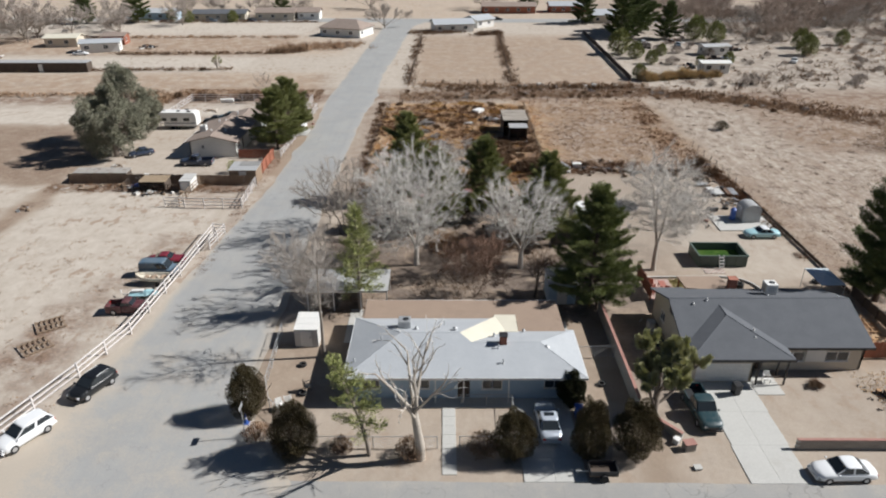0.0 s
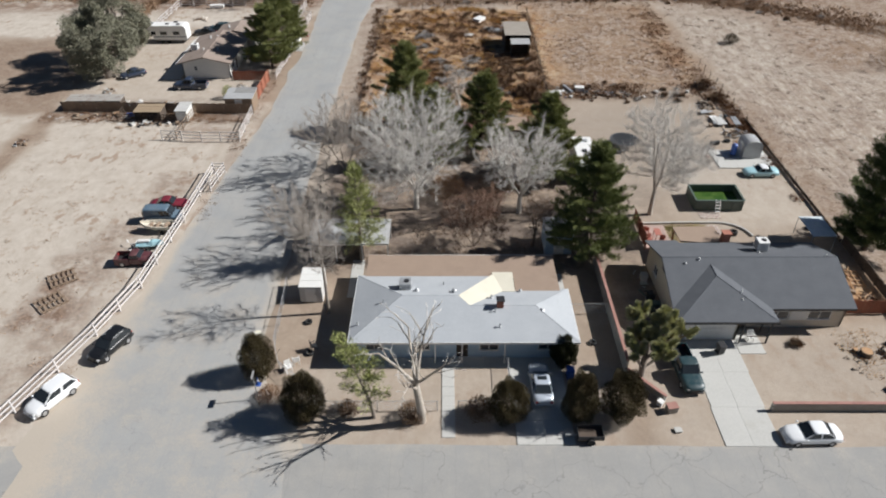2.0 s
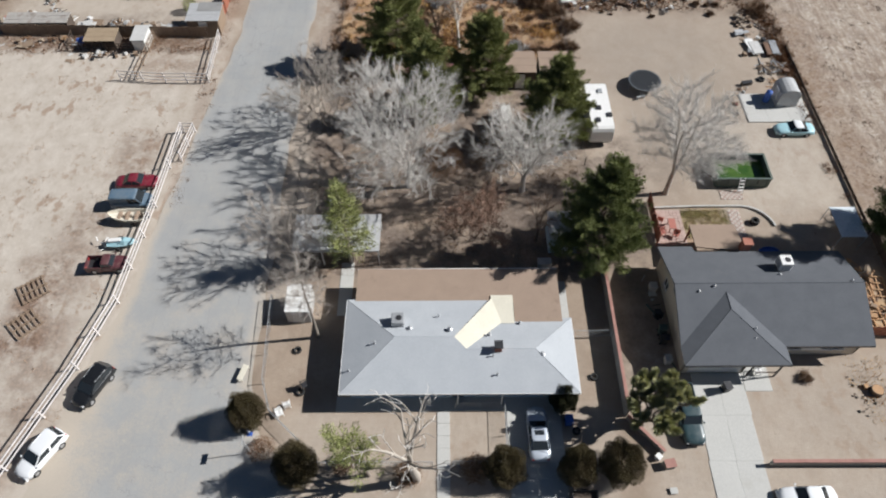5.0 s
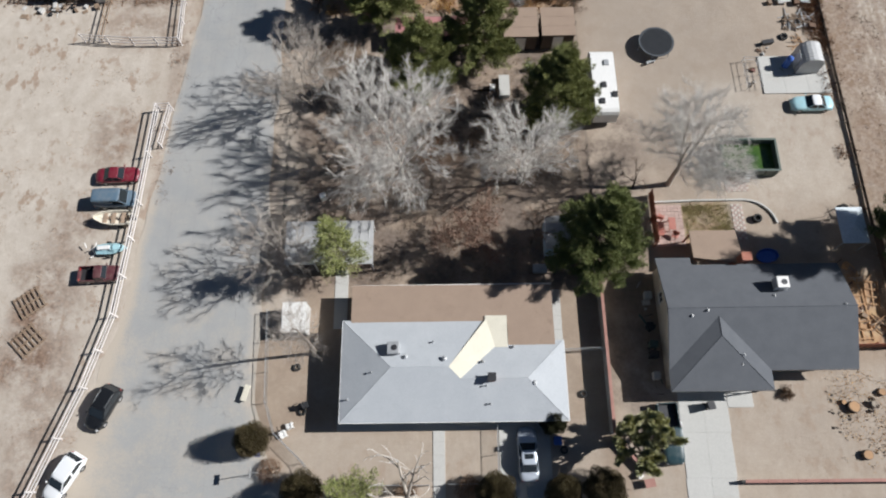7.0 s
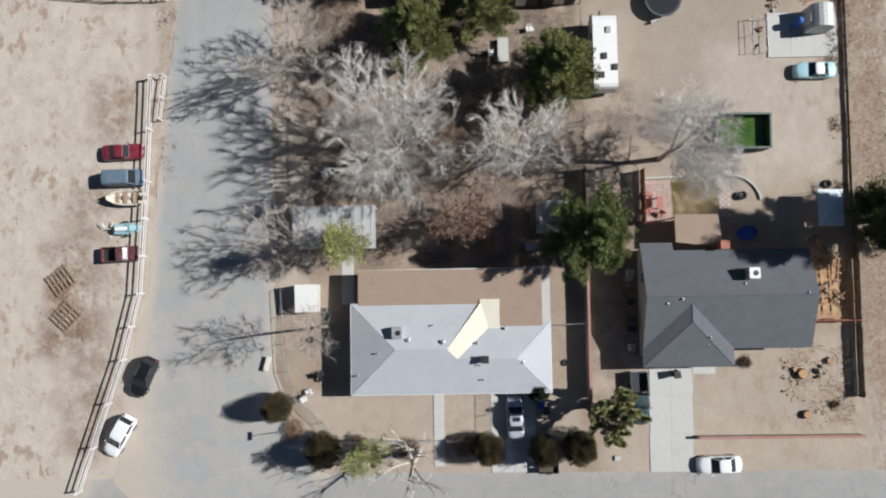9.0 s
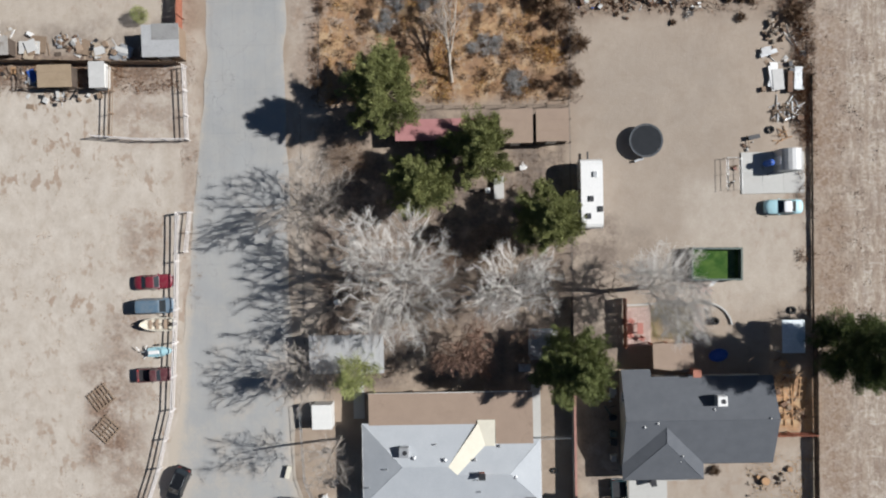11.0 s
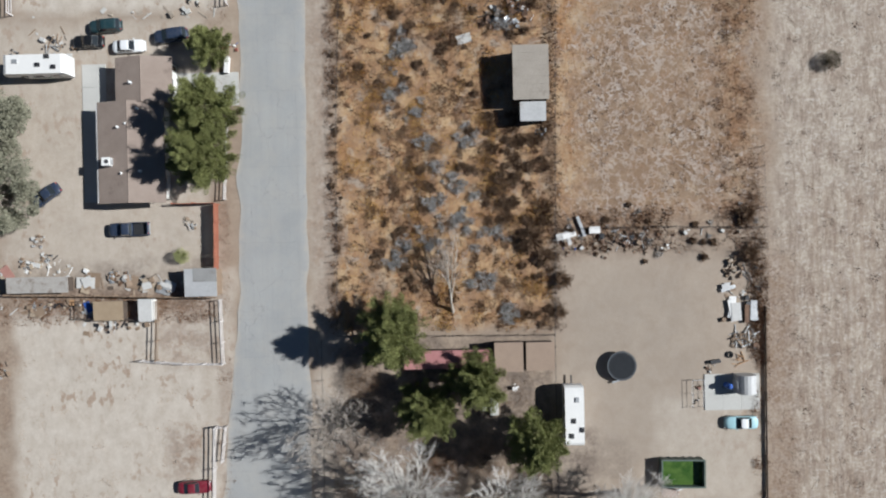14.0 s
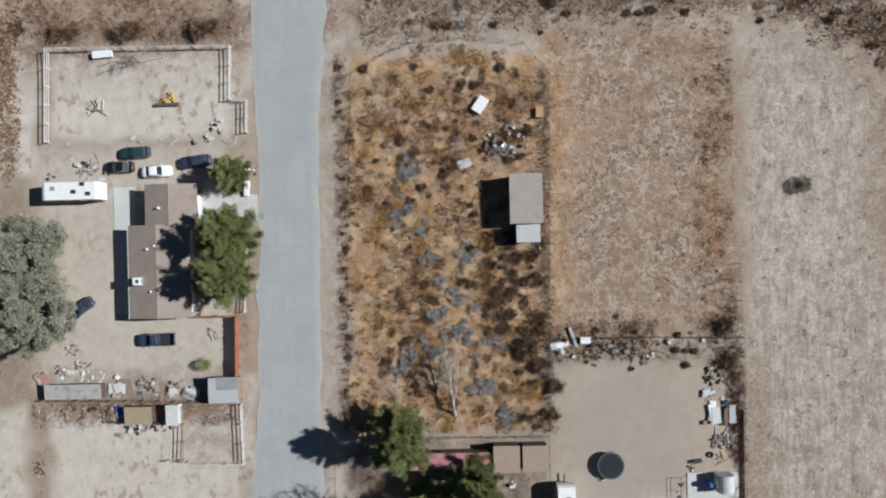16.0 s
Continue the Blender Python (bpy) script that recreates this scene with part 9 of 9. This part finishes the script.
heap(-47.0, 120.6, 1.4, 0.3, 14, [WOOD, METAL], "grey timber scrap near the trailer", 64, "timber_pile", "timber", (0.12, 0.25), True)
heap(-52.4, 119.9, 0.8, 0.5, 8, [DARK_METAL, METAL], "dark machine parts behind the trailer", 65)
# dry lot
crate(6.9, 128.3, -35, 1.4, 2.2, 0.55, WHITE, "white bathtub-like trough tipped in the grass", "water_trough")
crate(14.9, 127.1, 0, 1.0, 1.4, 0.5, WOOD_ORANGE, "tan timber crate in the dry lot", "timber_crate")
crate(4.6, 120.4, 15, 1.8, 1.1, 0.1, CONCRETE, "pale concrete slab in the dry grass", "slab_piece")
heap(10.8, 123.6, 1.8, 0.6, 26, [RUST, DARK_METAL, METAL], "wide heap of dark scrap in the dry lot", 66, size=(0.25, 0.8))
heap(8.0, 122.6, 1.4, 0.5, 16, [RUST, DARK_METAL], "dark rusty scrap in the dry grass", 67, size=(0.25, 0.7))
heap(14.0, 108.2, 0.9, 0.5, 12, [DARK_METAL, METAL], "dark machine parts below the lean-to", 68)
for hx, hy in ((62, 172), (72, 180), (84, 196), (58, 200), (-120, 182), (-86, 199), (70, 209)):
    heap(hx, hy, 2.4, 0.9, 12, [RUST, WHITE, DARK_METAL], "distant heap of mixed scrap", int(hx + hy), size=(0.6, 1.6), group="distant scrap heaps")


# ---- dry plants on the open ground ----
def scatter(name, spots, leaf, label, height, width, per, seed, group_kind="stuff", spread=0.55, r=0.3):
    """Many small tufts of blades as one covering."""
    rng = np.random.default_rng(seed)
    n = len(spots)
    s = rng.uniform(0.5, 1.35, n)
    c = np.repeat(np.array([(x, y, -0.03) for x, y in spots]), per, 0)
    k = np.repeat(s, per)[:, None]
    ang = rng.uniform(0, 2 * math.pi, n * per)
    q = rng.uniform(0, 1, n * per) ** 0.5
    off = np.stack([np.cos(ang) * q, np.sin(ang) * q, np.zeros(n * per)], -1)
    c = c + off * r * k
    c[:, 2] += (1 - q) * 0.5 * height * k[:, 0] * rng.uniform(0, 1, n * per)
    v, f = blades(c, off * 0.9 + np.array((0, 0, 0.8)), height, width, rng, spread)
    ob = part(name, mesh_of(name, v, f), leaf)
    return tagged(ob, label, name.replace("_", " "), kind="stuff")


def spots_in(n, seed, x0, x1, y0, y1, keep=None, grain=0.16, floor=0.02):
    rng = random.Random(seed)
    out = []
    while len(out) < n:
        x, y = rng.uniform(x0, x1), rng.uniform(y0, y1)
        f = 0.5 + 0.5 * noise.noise(Vector((x * grain, y * grain, seed)))
        if rng.uniform(0, 1) < max(floor, (f - 0.25) * 1.7 if grain < 0.3 else (f - 0.52) * 3.2) and (keep is None or keep(x, y)):
            out.append((x, y))
    return out


def in_lot(x, y):
    return not (9.8 < x < 15 and 109 < y < 119) and not (y > 131 and abs(x - 2.5) > 13 - (y - 131) * 1.5)


scatter("dry_grass", spots_in(3400, 1, -11.2, 15.0, 84.0, 136.5, in_lot, 0.33, 0.01), GRASS_GOLD, "golden dry grass tufts over the empty lot", 0.34, 0.05, 11, 1)
scatter("dead_weeds", spots_in(1900, 2, -11.2, 15.0, 84.0, 136.5, in_lot), WEED_RED, "red-brown dead weeds in the empty lot", 0.5, 0.06, 15, 2, r=0.38)
scatter("dead_weeds", spots_in(1500, 3, 15.6, 41.0, 97.0, 138.0), WEED_RED, "red-brown dead weeds on the open lot", 0.2, 0.06, 9, 3, r=0.34)
scatter("dead_weeds", [(x, wash_line(np.array(float(x))) + random.Random(i).gauss(0, 2.6)) for i, x in enumerate(np.linspace(-9, 90, 2000))], WEED_TAN, "red-brown weeds along the dry wash", 0.45, 0.08, 14, 4, r=0.45)
scatter("dead_weeds", spots_in(430, 18, -11.2, 15.0, 84.0, 136.5, in_lot, 0.6, 0.0), SCRUB, "dark clumps of dead brush in the empty lot", 0.42, 0.06, 46, 18, r=0.32)
scatter("dead_weeds", spots_in(210, 19, 7.0, 15.0, 97.0, 111.0, None, 0.6, 0.0), SCRUB, "dense dark brush beside the old shed", 0.5, 0.06, 46, 19, r=0.36)
scatter("dead_weeds", spots_in(120, 20, -13.0, -11.4, 84.0, 136.0, None, 0.6, 0.1), SCRUB, "dark weeds under the roadside fence", 0.35, 0.06, 16, 20, r=0.4)
scatter("dead_weeds", spots_in(900, 21, 43.0, 72.0, 60.0, 136.0, None, 0.7, 0.0), SCRUB, "clods and stubble on the harrowed field", 0.14, 0.08, 12, 21, r=0.5)
scatter("dead_weeds", spots_in(260, 5, -12.9, -11.2, 84.0, 136.0), WEED_RED, "grey-brown weeds along the roadside fence", 0.4, 0.05, 14, 5, r=0.4)
scatter("dead_weeds", spots_in(500, 6, 39.6, 41.6, 60.0, 100.0), WEED_RED, "rusty weeds along the field fence", 0.4, 0.06, 13, 6, r=0.4)
scatter("dead_weeds", spots_in(420, 7, 15.5, 40.5, 93.4, 98.5), WEED_RED, "dark weeds around the scrap heaps", 0.4, 0.06, 14, 7, r=0.42)
# litter sown densely, its dark blades also standing in for shade under the trees
scatter("dead_weeds", spots_in(1900, 8, -13.2, 14.4, 53.8, 80.0), SCRUB, "leaf litter and dry weeds, thickened as tree shade, in the back garden", 0.16, 0.06, 10, 8, r=0.45)
scatter("dead_weeds", spots_in(420, 9, -52.5, -29.5, 38.0, 87.0, None, 0.45, 0.02), WEED_TAN, "sparse brown weeds on the pale sand", 0.13, 0.06, 12, 9, r=0.5)
scatter("dead_weeds", spots_in(500, 10, -55.5, -27.0, 85.8, 89.0), WEED_RED, "brown weeds along the board fence", 0.3, 0.05, 12, 10, r=0.38)
scatter("dead_weeds", spots_in(900, 11, -75.0, -26.0, 138.5, 147.0), WEED_RED, "red-brown weeds north of the paddock", 0.4, 0.07, 13, 11, r=0.45)
scatter("dead_weeds", spots_in(1300, 12, 42.0, 66.0, 46.0, 132.0), SCRUB, "sparse stubble on the ploughed field", 0.1, 0.05, 8, 12, r=0.34)
scatter("dead_weeds", spots_in(330, 13, -27.2, -25.3, 62.0, 140.0), WEED_RED, "brown weeds on the road verge", 0.16, 0.05, 10, 13, r=0.34)
scatter("dead_weeds", [(15.5 + random.Random(i).gauss(0, 0.4), y) for i, y in enumerate(np.linspace(84, 133, 420))], SCRUB, "dark weeds along the lot fence", 0.35, 0.06, 13, 15, r=0.36)
scatter("dead_weeds", spots_in(420, 16, 35.8, 41.0, 98.0, 136.0), WEED_RED, "dark brown weeds beside the field edge", 0.3, 0.06, 13, 16, r=0.42)
scatter("dry_grass", spots_in(900, 14, 23.7, 28.1, 57.8, 61.2), LAWN, "short yellow lawn behind the house", 0.08, 0.05, 16, 14, r=0.3)

scatter("wood_chips", spots_in(330, 17, 34.0, 40.6, 37.2, 45.0), GRASS_GOLD, "pale straw and wood chips over the front yard", 0.16, 0.05, 9, 17, r=0.4)
heap(36.6, 75.4, 0.7, 0.25, 10, [METAL, DARK_METAL, WOOD], "pipes and poles lying on the slab", 71, "pipe_pile", "pipes", (0.1, 0.22), True)
heap(34.6, 78.6, 0.7, 0.2, 8, [RUST, WOOD, GREY_BOARD], "small clutter behind the slab", 72)
heap(33.0, 76.0, 0.5, 0.2, 6, [RUST, WOOD, BLOCK_CAP], "small rusty clutter beside the slab", 73)


def lot_shrubs():
    grey = tuft_bush(0.9, 104.5, 1.0, 1.25, 201, SAGE, "grey sage bush in the dry lot", 560, 0.035, "sage_bush", "sage bushes in the dry lot")
    dark = tuft_bush(11.8, 94.5, 1.1, 1.2, 202, SCRUB, "dark brown dry bush in the dry lot", 800, 0.06, "dry_bush", "dry bushes in the dry lot")
    rng = random.Random(9)
    # grey sage grows in tangled clusters, dark bushes in looser ones
    for cx, cy, k, w in ((-2.8, 119.5, 9, 1.1), (-4.3, 114.0, 7, 0.9), (-1.6, 111.6, 4, 0.6), (-0.1, 107.9, 4, 0.6), (4.6, 108.0, 6, 0.9), (3.6, 101.8, 7, 0.9), (0.9, 99.9, 6, 0.8), (3.5, 97.5, 9, 1.1), (8.0, 96.2, 6, 0.8),
                         (-3.9, 94.6, 6, 0.8), (6.5, 90.0, 5, 0.8), (0.4, 95.2, 7, 1.0), (-5.0, 92.6, 4, 0.7), (9.8, 85.6, 4, 0.7), (9.0, 122.6, 5, 1.0)):
        for i in range(int(k * 1.8)):
            again(grey, pose(cx + rng.gauss(0, w), cy + rng.gauss(0, w), 0, 0, 0, rng.uniform(0, 360)) @ Matrix.Scale(rng.uniform(0.3, 0.72), 4))
    for cx, cy, k, w in ((9.6, 106.7, 5, 0.9), (10.7, 103.1, 4, 0.8), (8.4, 103.2, 3, 0.5), (13.0, 104.7, 4, 0.7), (7.5, 100.9, 3, 0.5), (9.8, 99.7, 5, 0.8), (12.7, 90.3, 5, 1.0), (-1.0, 103.9, 2, 0.3), (4.5, 104.3, 3, 0.4),
                         (0.2, 101.7, 2, 0.4), (-3.6, 96.5, 3, 0.4), (-6.7, 93.8, 3, 0.4), (-2.9, 90.2, 4, 0.8), (-8.4, 117.3, 2, 0.3), (-7.4, 121.2, 2, 0.4), (-2.5, 115.7, 2, 0.4), (2.3, 119.9, 4, 0.8), (7.1, 108.9, 4, 0.8), (12.2, 98.0, 3, 0.7), (13.2, 87.0, 5, 1.0)):
        for i in range(int(k * 1.6)):
            again(dark, pose(cx + rng.gauss(0, w), cy + rng.gauss(0, w), 0, 0, 0, rng.uniform(0, 360)) @ Matrix.Scale(rng.uniform(0.25, 0.62), 4))
    again(dark, pose(12.5, 95.4, 0, 0, 0, 40) @ Matrix.Scale(1.5, 4))
    for i in range(26):
        again(dark, pose(rng.uniform(-10.5, 14), rng.uniform(112, 134), 0, 0, 0, rng.uniform(0, 360)) @ Matrix.Scale(rng.uniform(0.3, 0.7), 4))
    for i in range(20):
        again(dark, pose(-11.7 + rng.gauss(0, 0.4), rng.uniform(84, 134), 0, 0, 0, rng.uniform(0, 360)) @ Matrix.Scale(rng.uniform(0.2, 0.5), 4))
    for i in range(40):
        x = rng.uniform(15, 41)
        again(dark if i % 2 else grey, pose(x, rng.gauss(96, 1.6), 0, 0, 0, rng.uniform(0, 360)) @ Matrix.Scale(rng.uniform(0.2, 0.55), 4))
    for x, y, s in ((16.2, 90.0, 1.4), (12.6, 95.2, 1.8), (14.2, 93.0, 1.5), (39.4, 92.6, 1.5), (39.2, 97.6, 1.4), (30.2, 43.4, 0.7), (38.6, 39.2, 0.5), (15.9, 86.0, 1.0)):
        again(dark, pose(x, y, 0, 0, 0, x * 50) @ Matrix.Scale(s * 0.85, 4))
    for i in range(60):
        x = rng.uniform(-8, 72)
        again(dark if i % 3 else grey, pose(x, float(wash_line(np.array(x))) + rng.gauss(0, 2.4), -0.1, 0, 0, rng.uniform(0, 360)) @ Matrix.Scale(rng.uniform(0.3, 0.8), 4))
    for x, y, s in ((-50.5, 139.6, 1.2), (-48.6, 139.9, 1.0), (-41.6, 139.5, 1.4), (-39.8, 139.8, 1.3), (-31.0, 139.6, 1.5), (-29.2, 140.2, 1.0), (-56, 140.6, 1.0)):
        again(dark, pose(x, y, 0, 0, 0, x * 31) @ Matrix.Scale(s, 4))


lot_shrubs()


# ---- weeds along the edges of far lots, loose litter in the near ones ----
def edge_spots(n, seed, x0, y0, x1, y1, wide):
    rng = random.Random(seed)
    out = []
    for i in range(n):
        t = rng.uniform(0, 1)
        out.append((x0 + t * (x1 - x0) + rng.gauss(0, wide), y0 + t * (y1 - y0) + rng.gauss(0, wide)))
    return out


for i, (n, x0, y0, x1, y1, wide, leaf, high) in enumerate((
        (260, -110, 166, -53, 169, 0.5, SCRUB, 0.8), (240, -90, 189.5, -44, 190.5, 0.6, SCRUB, 0.9), (260, -120, 217.5, -46, 218.5, 0.7, WEED_TAN, 0.8), (200, -120, 252.5, -46, 252.5, 0.8, SCRUB, 1.0),
        (260, -46, 196, -27, 203, 2.6, WEED_TAN, 1.5), (120, -48, 192, -40, 194, 1.0, SCRUB, 1.3), (300, -58, 120.5, -58, 141, 0.8, WEED_TAN, 0.6), (240, -110, 142, -56, 142, 0.7, WEED_TAN, 0.7),
        (420, -8, 150.5, 45, 150.5, 1.4, WEED_TAN, 0.7), (220, 0, 147.5, 42, 148.5, 1.2, SCRUB, 1.0), (160, -8, 153, -7, 224, 0.7, SCRUB, 0.8), (200, 15.8, 153, 18, 226, 0.6, SCRUB, 1.0), (90, 10, 222, 19, 226, 0.8, SCRUB, 1.4),
        (420, 46, 147, 96, 118, 2.4, WEED_TAN, 0.8), (260, 60, 150, 130, 175, 7.0, SCRUB, 1.1), (240, 90, 180, 200, 235, 12.0, WEED_TAN, 1.4), (120, -10.5, 226, 6, 228, 1.2, SCRUB, 1.2))):
    scatter("dead_weeds", edge_spots(int(n * 0.6), 300 + i, x0, y0, x1, y1, wide), leaf, "dry brush along the edge of a distant lot", high, 0.14, 16, 300 + i, r=0.7)


def strew(x, y, w, d, turn, n, materials, label, seed, size=(0.15, 0.6)):
    """Loose litter over a strip of ground: boards, sheets, pipes and boxes, each lying on the soil."""
    rng = random.Random(seed)
    t = thing("junk_strip", x, y, 0, turn, label, "junk", "strips of litter")
    shapes = []
    for k, q in enumerate(((-0.5, 0.5, -0.32, 0.32, 0, 0.07, 0.015), (-1.0, 1.0, -0.09, 0.09, 0, 0.09, 0.015), (-0.4, 0.4, -0.3, 0.3, 0, 0.55, 0.03), (-0.6, 0.6, -0.06, 0.06, 0, 0.12, 0.02))):
        for m in materials:
            me = bpy.data.meshes.new("scrap")
            bm = box(B(), *q)
            for v in bm.verts:
                v.co.x *= 1 + 0.14 * v.co.y
            bm.to_mesh(me)
            bm.free()
            me.materials.append(m)
            shapes.append((("sheet", "board", "carton", "pipe")[k], me))
    for i in range(n):
        word, me = rng.choice(shapes)
        piece(word, me, t, pose(rng.gauss(0, w * 0.3), rng.gauss(0, d * 0.3), -0.02, 0, rng.uniform(0, 4), rng.uniform(0, 360)) @ Matrix.Scale(rng.uniform(*size), 4))


for sx, sy, sw, sd, sn, mm, ll in (
        (-46.5, 88.0, 12, 1.4, 34, (GREY_BOARD, WOOD, DARK_METAL, DULL), "boards and tins littering the weeds by the fence"), (-36.0, 90.6, 12, 1.6, 36, (WOOD, DULL, WOOD_DARK, GREY_BOARD), "timber and sheet litter behind the fence"),
        (-48.0, 92.8, 9, 1.6, 22, (GREY_BOARD, DULL, WHITE), "pale broken boards at the yard edge"), (-40.0, 85.2, 9, 1.3, 20, (DARK_METAL, WOOD, GREY_BOARD), "dark litter in front of the pens"),
        (21.0, 95.0, 11, 2.0, 40, (RUST, GREY_BOARD, DARK_METAL, STONE), "rusty and pale litter along the wire fence"), (30.5, 95.4, 9, 1.8, 24, (RUST, WOOD, GREY_BOARD), "timber and rusty litter along the wire fence"),
        (38.6, 88.0, 4, 9, 34, (GREY_BOARD, RUST, WOOD, DARK_METAL), "mixed scrap along the field fence"), (10.2, 123.4, 6, 4, 34, (DARK_METAL, METAL, RUST, GREY_BOARD), "scattered grey scrap in the dry lot"),
        (-36.0, 124.6, 16, 0.8, 22, (CONCRETE, STONE), "line of broken concrete pieces across the yard"), (-47.0, 121.2, 7, 2.0, 20, (WOOD, GREY_BOARD, DARK_METAL), "timber litter around the trailer"),
        (19.3, 47.5, 1.0, 9, 16, (GREY_BOARD, DARK_METAL, TANK_GREEN), "small clutter along the house wall"), (37.6, 52.0, 3, 8, 26, (WOOD_ORANGE, RUST, WOOD), "orange timber scraps in the side yard"), (24.0, 149.8, 30, 2.2, 40, (CONCRETE, STONE, GREY_BOARD), "pale rubble along the dry wash")):
    strew(sx, sy, sw, sd, 0, sn, mm, ll, int(sx * 7 + sy), (0.25, 0.85) if sy < 140 else (0.6, 1.6))
